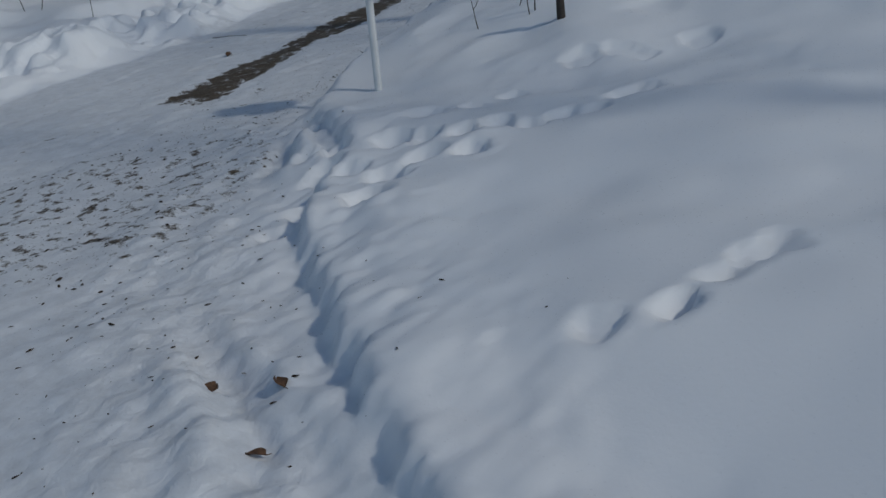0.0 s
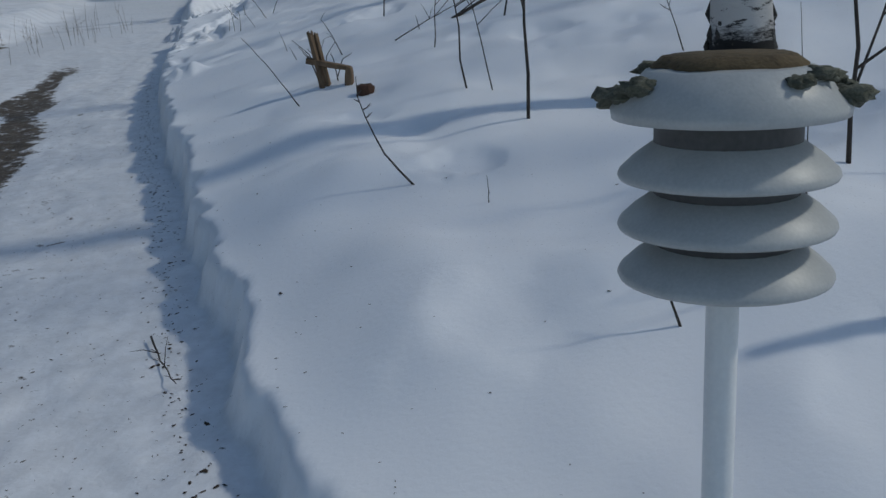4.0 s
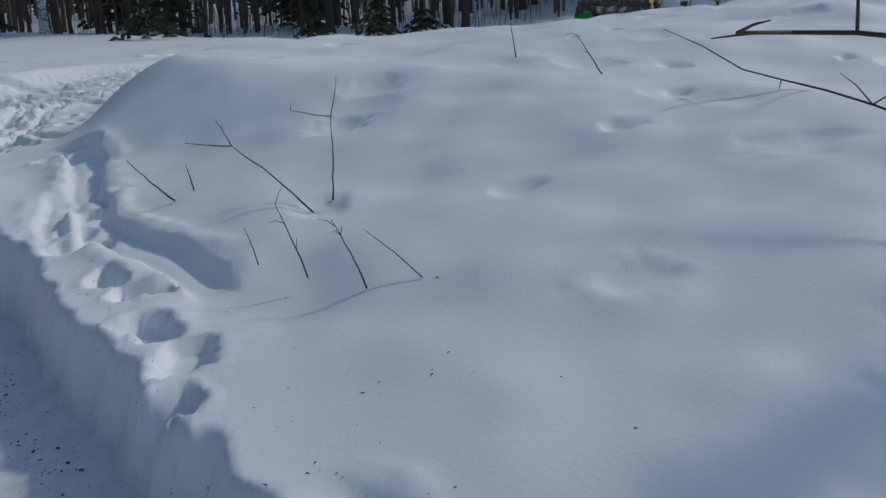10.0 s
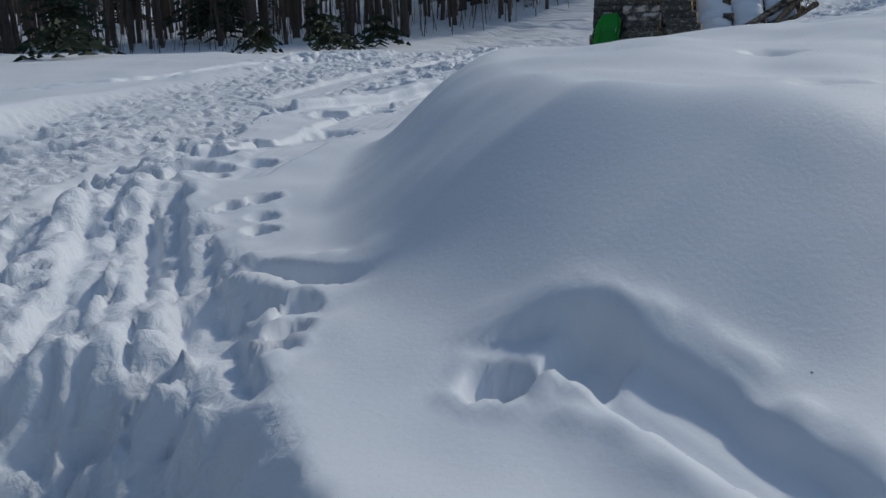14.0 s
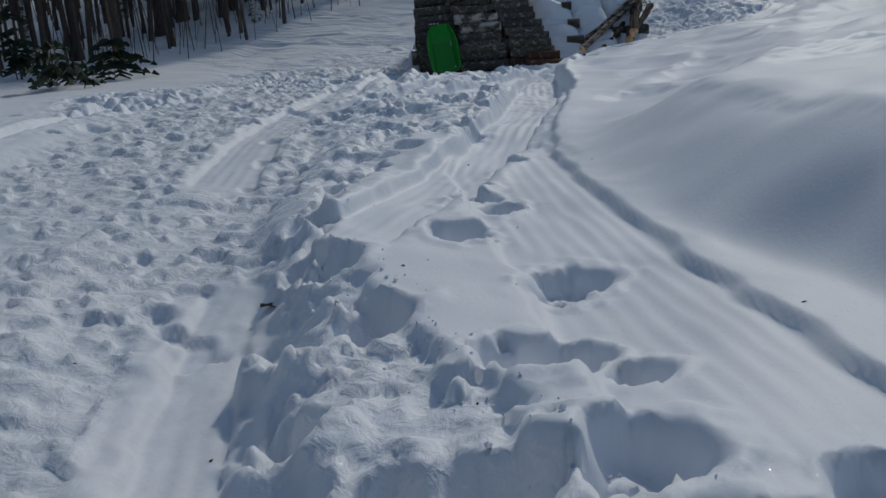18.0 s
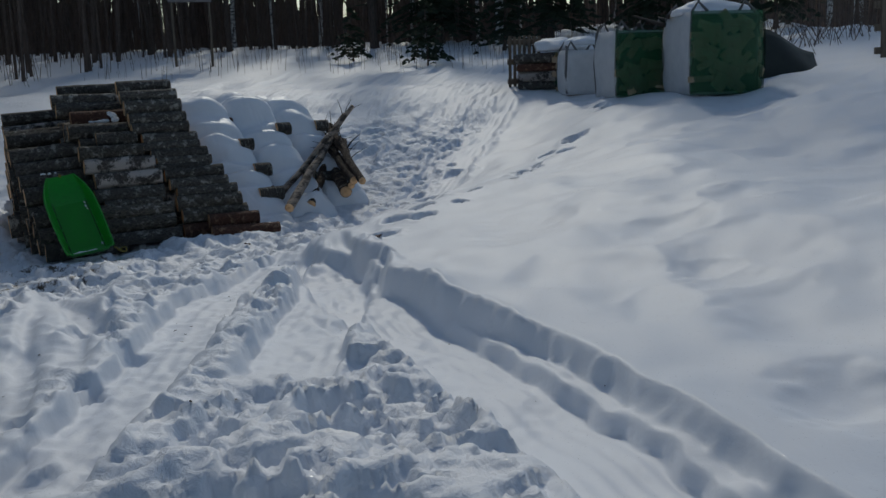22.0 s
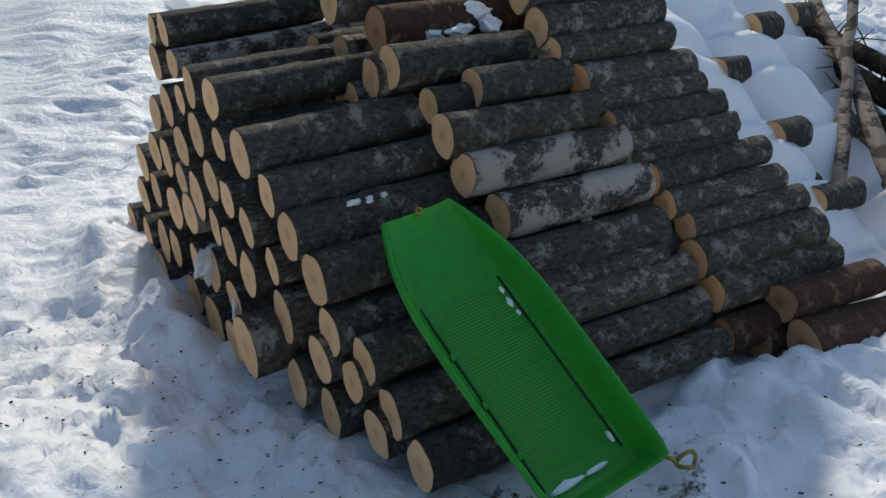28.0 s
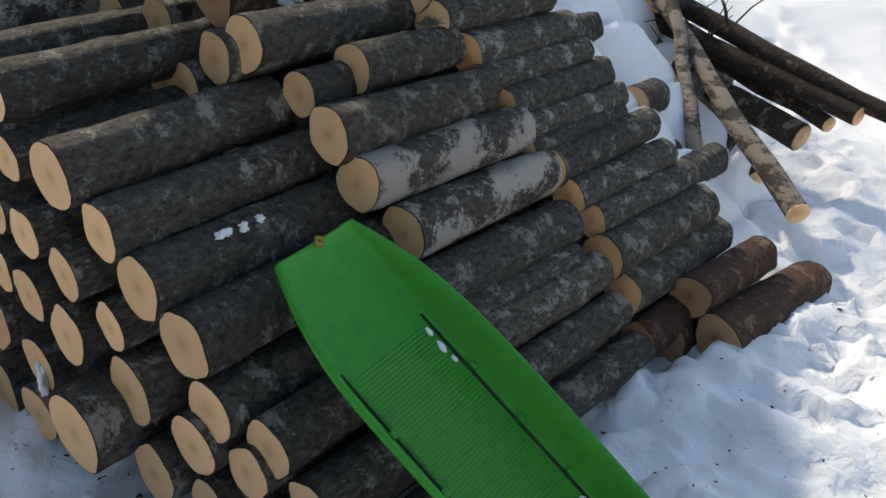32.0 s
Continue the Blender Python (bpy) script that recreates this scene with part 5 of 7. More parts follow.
# ---- the woods ----
def trunk_mesh(height, r0, r1, seed, bend=0.15, seg=10, flare=1.35):
    r = random.Random(seed)
    pts, rad = [], []
    bx, by = r.uniform(-bend, bend), r.uniform(-bend, bend)
    zs = [-0.3, 0, 0.12, 0.35, 0.8, 1.6, 2.6, 4, 6, 8, 10, 12, 14, 16]
    zs = [z for z in zs if z < height] + [height]
    for z in zs:
        u = max(0, z / height)
        pts.append((bx * u ** 1.5 * 3 + 0.03 * math.sin(z * 1.7 + seed), by * u ** 1.5 * 3 + 0.03 * math.cos(z * 1.3 + seed), z))
        rad.append((r0 + (r1 - r0) * u) * (1 + (flare - 1) * math.exp(-max(z, 0) / 0.16)))
    vs, fs = [], []
    tube(vs, fs, pts, rad, seg, True, 0.03)
    return vs, fs, pts


def limbs(vs, fs, pts, low, count, reach, seed, rad=0.03, droop=0.0, twigs=4, up=0.5):
    r = random.Random(seed)
    top = pts[-1][2]
    for k in range(count):
        z = low + (top - low) * (k + r.random()) / count
        i = max(j for j in range(len(pts)) if pts[j][2] <= z + 1e-6)
        i = min(i, len(pts) - 2)
        u = (z - pts[i][2]) / max(pts[i + 1][2] - pts[i][2], 1e-3)
        p = Vector(pts[i]).lerp(Vector(pts[i + 1]), min(1, u))
        a = r.uniform(0, 6.28)
        ln = reach * r.uniform(0.5, 1.1) * (1 - 0.6 * (z - low) / max(top - low, 0.1))
        way = Vector((math.cos(a), math.sin(a), up * r.uniform(0.4, 1.4)))
        bend = Vector((0, 0, -droop * ln))
        line = [p + way * ln * t + bend * t * t + Vector((r.uniform(-1, 1), r.uniform(-1, 1), 0)) * 0.04 * ln * (t > 0) for t in (0, 0.33, 0.66, 1)]
        tube(vs, fs, line, [rad * ln / reach, rad * 0.7 * ln / reach, rad * 0.4 * ln / reach, 0.004], 4, False)
        for _ in range(twigs):
            t = r.uniform(0.3, 0.95)
            q = p + way * ln * t + bend * t * t
            b = a + r.uniform(-1.2, 1.2)
            tl = ln * r.uniform(0.2, 0.45)
            w2 = Vector((math.cos(b), math.sin(b), r.uniform(-0.3, 0.8)))
            tube(vs, fs, [q, q + w2 * tl * 0.5 + Vector((0, 0, -droop * 0.1)), q + w2 * tl], [0.008, 0.006, 0.003], 3, False)


def spruce_crown(height, low, reach, seed, dense=1.0):
    """Boughs of needle sprays, drooping, in uneven whorls."""
    r = random.Random(seed)
    vs, fs = [], []
    z = low
    while z < height - 0.15:
        u = (z - low) / (height - low)
        span = reach * (1 - u) ** 0.85 + 0.06
        for _ in range(max(4, int(9 * dense * (1 - 0.4 * u)))):
            if r.random() < 0.12:
                continue
            a, ln = r.uniform(0, 6.28), span * r.uniform(0.65, 1.12)
            d = Vector((math.cos(a), math.sin(a), 0))
            s = Vector((-d.y, d.x, 0))
            lift = r.uniform(-0.16, 0.16) * min(1.0, height / 4)
            steps = max(3, int(ln / 0.16))
            for k in range(steps):
                t = (k + r.random()) / steps
                c = d * ln * t + Vector((0, 0, z + lift + 0.10 * ln * t - 0.42 * ln * t * t + r.uniform(-0.03, 0.03)))
                for sgn in (-1, 1):
                    wl = (0.10 + 0.20 * ln * (1 - 0.7 * t)) * r.uniform(0.6, 1.2)
                    e = c + s * sgn * wl + d * wl * 0.55 + Vector((0, 0, -0.35 * wl + r.uniform(-0.03, 0.03)))
                    half = d * 0.035 + Vector((0, 0, 0.03))
                    n = len(vs)
                    vs.extend([c - half, e - half * 0.3, e + half * 0.5, c + half * 1.2])
                    fs.append((n, n + 1, n + 2, n + 3))
        z += 0.13 + 0.08 * u + r.uniform(0, 0.08) + 0.012 * height
    return vs, fs


TREES = {"birch": [], "pine": [], "spruce": []}
for k in range(4):
    vs, fs, pts = trunk_mesh(13 + k, 0.075 + 0.016 * k, 0.03, 20 + k)
    cv, cf = [], []
    limbs(cv, cf, pts, 3.0 + 0.5 * k, 30, 2.2, 30 + k, 0.035, 0.25, 6)
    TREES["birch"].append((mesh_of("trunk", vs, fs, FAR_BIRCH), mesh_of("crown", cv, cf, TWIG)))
for k in range(4):
    vs, fs, pts = trunk_mesh(14 + k, 0.08 + 0.018 * k, 0.04, 50 + k)
    cv, cf = [], []
    limbs(cv, cf, pts, 1.2, 34, 1.3, 60 + k, 0.022, 0.15, 3, 0.15)
    sv, sf = spruce_crown(15 + k, 7.5, 1.5, 70 + k, 0.8)
    off = len(cv)
    cv += sv
    cf += [tuple(i + off for i in f) for f in sf]
    TREES["pine"].append((mesh_of("trunk", vs, fs, PINE_TRUNK), mesh_of("crown", cv, cf, NEEDLES)))
for k, (h, w) in enumerate(((9, 1.7), (6, 1.25), (3.2, 0.85), (1.6, 0.55))):
    vs, fs, pts = trunk_mesh(h, 0.014 * h, 0.01, 80 + k, 0.02, 8)
    sv, sf = spruce_crown(h + 0.2, 0.25 + 0.04 * h, w, 90 + k)
    TREES["spruce"].append((mesh_of("trunk", vs, fs, PINE_TRUNK), mesh_of("crown", sv, sf, NEEDLES)))
TREE_LABEL = {"birch": "bare birch with a pale trunk standing in the snow", "pine": "tall conifer with a dark scaly trunk and dead lower twigs", "spruce": "dark green spruce with boughs down to the snow"}


def tree(kind, n, x, y, scale=1.0, group="trees of the wood"):
    trunk, crown = TREES[kind][n]
    m = pose(x, y, ground_z(x, y) - 0.02, 0, 0, random.uniform(0, 360)) @ Matrix.Diagonal((scale, scale, scale, 1))
    ob = thing("tree", m, TREE_LABEL[kind], "tree", group)
    part("trunk", trunk, None, ob)
    part("crown", crown, None, ob)
    return ob


def plant_woods():
    r = random.Random(5)
    spots = []
    tries = 0
    while len(spots) < 370 and tries < 60000:
        tries += 1
        x, y = r.uniform(-48, 62), r.uniform(-6, 72)
        dl = -float(along(np.array([x]), np.array([y]), ROAD_LEFT)[0][0])
        depth = None
        if dl > 8.5:
            depth = dl - 8.5
        elif dl < -3.5:
            n, e = y - 31.5 - 0.12 * x, x - 25 - 0.25 * max(0, 20 - y)
            if y > 8 and max(n, e) > 0:
                depth = max(n, e)
        if depth is None or r.random() > math.exp(-depth / 9):
            continue
        if any((x - a) ** 2 + (y - b) ** 2 < 0.6 for a, b in spots):
            continue
        spots.append((x, y))
        low = 0.72 if 22 < x < 36 and 22 < y < 38 else 1.0
        q = r.random()
        if q < 0.42:
            tree("birch", r.randrange(4), x, y, low * r.uniform(0.8, 1.25))
        elif q < 0.86:
            tree("pine", r.randrange(4), x, y, low * r.uniform(0.8, 1.3))
        else:
            tree("spruce", r.choice((0, 0, 1, 1, 2)), x, y, r.uniform(0.8, 1.2))


plant_woods()
for n, x, y, s in ((1, 7.4, 3.6, 0.9), (2, 6.6, 6.6, 0.85), (0, 10.4, 6.6, 1.0), (3, 13.5, 8.8, 0.95), (2, 8.2, 0.4, 0.8), (0, 12.5, 2.4, 1.0), (2, 16, 5.6, 1.0)):
    tree("birch", n, x, y, s, "yard birches")
for x, y, s in ((22.5, 21.0, 1.0), (18.5, 22.2, 0.9), (22, 14.5, 1.2), (20.5, 24.5, 0.8), (-6.5, 29.2, 0.9), (-2.5, 30.0, 1.1), (3.0, 30.5, 0.8)):
    tree("spruce", 3 if s < 1 else 2, x, y, s, "young spruces")
for n, x, y, s in ((1, 24.2, 20.0, 1.1), (1, 25.5, 17.4, 1.0), (0, 26.5, 23.6, 1.0)):
    tree("spruce", n, x, y, s, "spruces behind the yard")



def thicket(name, n, region, h0, h1, mat, seed, label, rad=0.008, lean=0.25):
    r = random.Random(seed)
    vs, fs = [], []
    k = 0
    while k < n:
        x, y = region(r)
        z = 0.0
        base = ground_z(x, y)
        h = r.uniform(h0, h1)
        dx, dy = r.uniform(-lean, lean) * h, r.uniform(-lean, lean) * h
        rr = rad * r.uniform(0.6, 1.4) * (0.6 + h / 3)
        tube(vs, fs, [(x, y, base - 0.1), (x + dx * 0.4, y + dy * 0.4, base + h * 0.55), (x + dx, y + dy, base + h)], [rr, rr * 0.7, rr * 0.25], 3, False)
        if r.random() < 0.7:
            for _ in range(2):
                t = r.uniform(0.3, 0.8)
                q = Vector((x + dx * t * 0.9, y + dy * t * 0.9, base + h * t))
                tube(vs, fs, [q, q + Vector((r.uniform(-1, 1), r.uniform(-1, 1), r.uniform(0.3, 1.2))) * h * 0.25], [rr * 0.5, rr * 0.2], 3, False)
        k += 1
    ob = new(name, mesh_of(name, vs, fs, mat))
    return tagged(ob, label, "brush", kind="stuff")


cx, cy = np.arange(-60, 80, 1.0), np.arange(-12, 90, 1.0)
CZ = land(*np.meshgrid(cx, cy), False)[0]


def COARSE(x, y):
    i, j = min(max(int(x + 60), 0), len(cx) - 2), min(max(int(y + 12), 0), len(cy) - 2)
    u, v = x + 60 - i, y + 12 - j
    u, v = min(max(u, 0), 1), min(max(v, 0), 1)
    return float((CZ[j, i] * (1 - u) + CZ[j, i + 1] * u) * (1 - v) + (CZ[j + 1, i] * (1 - u) + CZ[j + 1, i + 1] * u) * v)


def wood_spot(depth0, depth1):
    def pick(r):
        while True:
            q = r.random()
            if q < 0.36:
                y = r.uniform(29 + depth0, 30 + depth1)
                return r.uniform(-11, 50), y
            if q < 0.7:
                x = r.uniform(24 + depth0, 25 + depth1)
                return x, r.uniform(2, 60)
            t = r.random()
            k = r.randrange(2, len(ROAD_LEFT) - 1)
            (ax, ay), (bx, by) = ROAD_LEFT[k], ROAD_LEFT[k + 1]
            d = 9 + r.uniform(depth0, depth1)
            nx, ny = -(by - ay), bx - ax
            ln = math.hypot(nx, ny)
            return ax + (bx - ax) * t + nx / ln * d, ay + (by - ay) * t + ny / ln * d
    return pick


BRUSH = noisy("winter_brush", (0.06, 0.044, 0.035), (0.17, 0.12, 0.095), 2, 0.9, 0, 10)
thicket("far_woods", 4200, wood_spot(2, 30), 3, 9, BRUSH, 21, "dense leafless far woods of thin stems", 0.022, 0.1)
thicket("undergrowth", 3600, wood_spot(1.2, 9), 0.5, 3.2, BRUSH, 22, "tangled leafless brown undergrowth at the edge of the wood", 0.007, 0.3)
thicket("dry_stalks", 420, lambda r: (r.uniform(17, 24), r.uniform(14, 30)), 0.2, 0.8, BRUSH, 23, "dry stalks poking out of the snow", 0.006, 0.2)
thicket("dry_stalks", 130, lambda r: (r.uniform(-10, -6.3), r.uniform(8, 15)), 0.15, 0.6, BRUSH, 24, "dry stalks poking out of the roadside snow", 0.004, 0.25)


def far_backdrop():
    vs, fs = [], []
    for k in range(181):
        a = radians(-60 + k * 300 / 180)
        rad = 105
        x, y = 1 + rad * math.cos(a), 14 + rad * math.sin(a)
        top = 8.6 + 0.8 * math.sin(k * 0.9) + 0.9 * math.sin(k * 2.3) + 0.5 * math.sin(k * 5.1)
        vs += [(x, y, -2), (x, y, top)]
    fs = [(2 * k, 2 * k + 2, 2 * k + 3, 2 * k + 1) for k in range(180)]
    mat = noisy("distant_wood", (0.025, 0.021, 0.018), (0.085, 0.07, 0.058), 0.5, 0.95, 0, 3, stretch=(1, 1, 0.1))
    tagged(new("backdrop", mesh_of("backdrop", vs, fs, mat, False)), "distant line of dark woods behind the trees", "backdrop", kind="structure")


far_backdrop()


# ---- the yard: things along the road ----
def lathe(rows, seg=40):
    """A turned shape from rows of radius and height."""
    vs = [(r * math.cos(2 * math.pi * k / seg), r * math.sin(2 * math.pi * k / seg), z) for r, z in rows for k in range(seg)]
    fs = [(j * seg + k, j * seg + (k + 1) % seg, (j + 1) * seg + (k + 1) % seg, (j + 1) * seg + k) for j in range(len(rows) - 1) for k in range(seg)]
    return vs, fs


def lamp_post(m):
    ob = thing("louvred_post", m, "grey louvred garden light head on a white pipe, mossy top", "garden lamp")
    vs, fs = lathe([(0.0235, -0.15), (0.0235, 0.74)], 24)
    part("pipe", mesh_of("pipe", vs, fs, WHITE_PIPE), None, ob, "white painted pipe")
    vs, fs = lathe([(0.0255, 0.36), (0.0255, 0.372)], 24)
    part("pipe_joint", mesh_of("pipe_joint", vs, fs, WHITE_PIPE), None, ob)
    vs, fs = lathe([(0.0, 0.74), (0.10, 0.745), (0.10, 0.99)], 32)
    part("core", mesh_of("core", vs, fs, noisy("dark_core", (0.05, 0.05, 0.05), (0.10, 0.10, 0.10), 8, 0.6, 0.1)), None, ob)
    for k in range(3):
        z = 0.745 + 0.072 * k
        vs, fs = lathe([(0.088, z + 0.052), (0.100, z + 0.046), (0.128, z + 0.026), (0.147, z + 0.008), (0.150, z + 0.001), (0.148, z - 0.004), (0.143, z - 0.003), (0.122, z + 0.015), (0.088, z + 0.036)])
        part("louvre", mesh_of("louvre", vs, fs, GREY_PLASTIC), None, ob)
    z = 0.972
    vs, fs = lathe([(0.10, z - 0.005), (0.158, z - 0.002), (0.160, z + 0.012), (0.112, z + 0.062), (0.098, z + 0.066), (0.092, z + 0.060), (0.0, z + 0.058)])
    part("cap", mesh_of("cap", vs, fs, GREY_PLASTIC), None, ob)
    vs, fs = lathe([(0.098, z + 0.045), (0.100, z + 0.068), (0.085, z + 0.080), (0.0, z + 0.084)], 28)
    vs = [(x * (1 + 0.06 * math.sin(9 * x * 40)), y * (1 + 0.06 * math.cos(11 * y * 37)), q) for x, y, q in vs]
    part("moss_ring", mesh_of("moss_ring", vs, fs, noisy("brown_moss", (0.05, 0.035, 0.018), (0.16, 0.115, 0.06), 30, 0.95, 0.6, 160)), None, ob, "ring of brown moss on the cap")
    r = random.Random(8)
    clumps = [(0.145, 0.15, 0.022), (0.12, -0.55, 0.018), (0.15, -0.3, 0.025), (0.13, 0.0, 0.02), (0.155, 0.4, 0.024), (0.13, -2.75, 0.022), (0.15, 2.9, 0.028), (0.14, 3.3, 0.022), (0.115, 2.6, 0.018), (0.125, -1.0, 0.016)]
    for rad, a, s in clumps:
        bm = bmesh.new()
        bmesh.ops.create_icosphere(bm, subdivisions=3, radius=1)
        for v in bm.verts:
            v.co *= 1 + 0.55 * noise.noise(v.co * 2.6 + Vector((rad * 90, a * 7, 0))) + r.uniform(-0.16, 0.16)
        slope_z = z + 0.012 + (0.16 - rad) * 1.05
        bm.transform(Matrix.Translation((rad * math.cos(a), rad * math.sin(a), slope_z)) @ Matrix.Diagonal((s * 1.2, s * 1.2, s * 0.6, 1)))
        part("lichen_clump", bm, LICHEN, ob)


lamp_post(Matrix.Translation((1.235, -0.545, 0.0)) @ pose(0, 0, 0, -4.2, 2.0, 0))
lamp_post(Matrix.Translation((-5.82, 16.85, ground_z(-5.82, 16.85))))


def stake():
    x, y = 1.97, 0.385
    ob = thing("stake", Matrix.Translation((x, y, 0.25)), "dark round wooden stake standing in the snow", "stake")
    vs, fs = [], []
    tube(vs, fs, [(-0.012, 0, -0.15), (-0.006, 0, 0.05), (0.002, 0, 0.2), (0.004, 0, 0.33), (0.006, 0, 0.455)], [0.030, 0.027, 0.025, 0.025, 0.0255], 14, False, 0.02)
    part("shaft", mesh_of("shaft", vs, fs, TWIG), None, ob)
    bm = bmesh.new()
    bmesh.ops.create_cone(bm, cap_ends=True, segments=14, radius1=0.0245, radius2=0.0245, depth=0.006, matrix=Matrix.Translation((0.006, 0, 0.456)))
    part("sawn_top", bm, CUT_PALE, ob)


stake()


def big_birch(x, y, r0, seed, h=11.0):
    vs, fs, pts = trunk_mesh(h, r0, 0.05, seed, 0.03, 28, 1.16)
    ob = thing("birch_tree", Matrix.Translation((x, y, ground_z(x, y) - 0.04)), "old birch with white bark and a black cracked foot", "tree", "yard birches")
    part("trunk", mesh_of("trunk", vs, fs, BIRCH_TRUNK), None, ob)
    cv, cf = [], []
    limbs(cv, cf, pts, 3.2, 24, 2.0, seed + 1, 0.04, 0.2, 5)
    part("crown", mesh_of("crown", cv, cf, TWIG), None, ob)
    r = random.Random(seed)
    vs, fs = [], []
    for k in range(60):
        a, z = r.uniform(0, 6.28), r.uniform(0.0, 0.30)
        rad = r0 * (1 + 0.16 * math.exp(-z / 0.16)) - 0.004
        c = Vector((rad * math.cos(a), rad * math.sin(a), z))
        tube(vs, fs, [c + Vector((0, 0, -0.05)), c + Vector((math.cos(a), math.sin(a), 0)) * 0.012, c + Vector((0, 0, 0.06))], [0.004, 0.017, 0.004], 5, True, 0.2)
    part("cracked_foot", mesh_of("cracked_foot", vs, fs, noisy("black_birch_foot", (0.012, 0.011, 0.010), (0.07, 0.062, 0.055), 30, 0.95, 0.6, 120)), None, ob, "black cracked bark at the foot")


big_birch(1.885, 3.02, 0.142, 141)
big_birch(2.45, 7.6, 0.12, 151)


def sapling(x, y, h, lean=(0.0, 0.0), rad=0.006, twigs=4, seed=0, label="bare thin sapling standing in the snow", curve=0.0, bud=False, group="saplings", spread=0.35, first=0.35):
    """A bare stem with side twigs, each twig a part."""
    r = random.Random(seed)
    ob = thing("sapling", Matrix.Translation((x, y, ground_z(x, y) - 0.02)), label, "sapling", group)
    pts = []
    for k in range(7):
        t = k / 6
        side = curve * math.sin(t * math.pi)
        pts.append(Vector((lean[0] * h * t + side * h + r.uniform(-1, 1) * 0.012 * h * (k > 0), lean[1] * h * t + r.uniform(-1, 1) * 0.012 * h * (k > 0), h * t)))
    vs, fs = [], []
    tube(vs, fs, pts, [rad * (0.8 - 0.6 * k / 6) for k in range(7)], 7, True, 0.06)
    part("stem", mesh_of("stem", vs, fs, TWIG), None, ob)
    for k in range(twigs):
        t = first + (0.92 - first) * (k + r.random()) / max(twigs, 1)
        i = min(int(t * 6), 5)
        p = pts[i].lerp(pts[i + 1], t * 6 - i)
        a = r.uniform(0, 6.28)
        ln = h * spread * r.uniform(0.5, 1.1) * (1.15 - t)
        w = Vector((math.cos(a), math.sin(a), r.uniform(0.2, 1.0)))
        vs, fs = [], []
        q = p + w * ln * 0.5 + Vector((r.uniform(-1, 1), r.uniform(-1, 1), 0)) * 0.05 * ln
        e = p + w * ln + Vector((0, 0, r.uniform(-0.1, 0.25) * ln))
        tube(vs, fs, [p, q, e], [rad * 0.5, rad * 0.38, rad * 0.18], 5)
        b = a + r.choice((-0.8, 0.8))
        tube(vs, fs, [q, q + Vector((math.cos(b), math.sin(b), 0.6)) * ln * 0.4], [rad * 0.33, rad * 0.15], 4)
        part("side_twig", mesh_of("side_twig", vs, fs, TWIG), None, ob)
    return ob


# beside the white post and the birch
sapling(0.859, 2.426, 1.3, (0.02, 0.02), 0.011, 9, 1, spread=0.45)
sapling(0.518, 3.13, 1.0, (-0.08, 0.05), 0.007, 9, 2, spread=0.5)
sapling(0.657, 3.088, 0.8, (-0.16, 0.1), 0.005, 5, 16, spread=0.45)
sapling(2.0, 1.55, 1.25, (0.03, 0.05), 0.012, 6, 3, spread=0.5, first=0.12)
sapling(1.86, 1.66, 0.55, (0.0, 0.05), 0.004, 0, 4)
sapling(2.25, 1.5, 0.75, (0.25, 0.1), 0.006, 3, 5)
sapling(2.13, 1.3, 0.13, (0.5, 0.1), 0.005, 3, 6, spread=0.9)
sapling(1.62, 0.52, 0.46, (-0.02, -0.05), 0.005, 1, 7)
sapling(0.75, 1.42, 0.12, (0, 0), 0.003, 1, 8)
sapling(0.46, 1.65, 0.44, (-0.46, 0.1), 0.006, 5, 9, "bare curved stem with dry seed heads, standing in the snow", -0.12, spread=0.25, first=0.6)
sapling(1.66, 3.38, 0.45, (-0.3, 0.1), 0.005, 3, 10)
sapling(0.2, 4.3, 0.5, (0.1, 0.1), 0.006, 5, 11, spread=0.6)
sapling(0.6, 5.2, 0.9, (0.2, 0.2), 0.009, 9, 12, spread=0.7)
sapling(1.1, 5.8, 0.8, (-0.3, 0.1), 0.008, 9, 13, spread=0.7)
sapling(1.75, 5.0, 0.35, (0.1, 0.1), 0.005, 4, 14, spread=0.7)
sapling(1.3, 0.37, 0.28, (-0.35, 0.2), 0.005, 1, 15)
# an angled broken twig
vs, fs = [], []
ob = thing("bent_twig", Matrix.Translation((1.62, 0.56, 0.28)), "thin twig broken over into an upside-down V", "twig")
tube(vs, fs, [(0.0, 0.0, -0.05), (0.015, 0.02, 0.2), (-0.01, 0.05, 0.42), (-0.10, 0.09, 0.24), (-0.24, 0.12, 0.0)], [0.005, 0.0045, 0.004, 0.0035, 0.003], 6)
part("stem", mesh_of("stem", vs, fs, TWIG), None, ob)


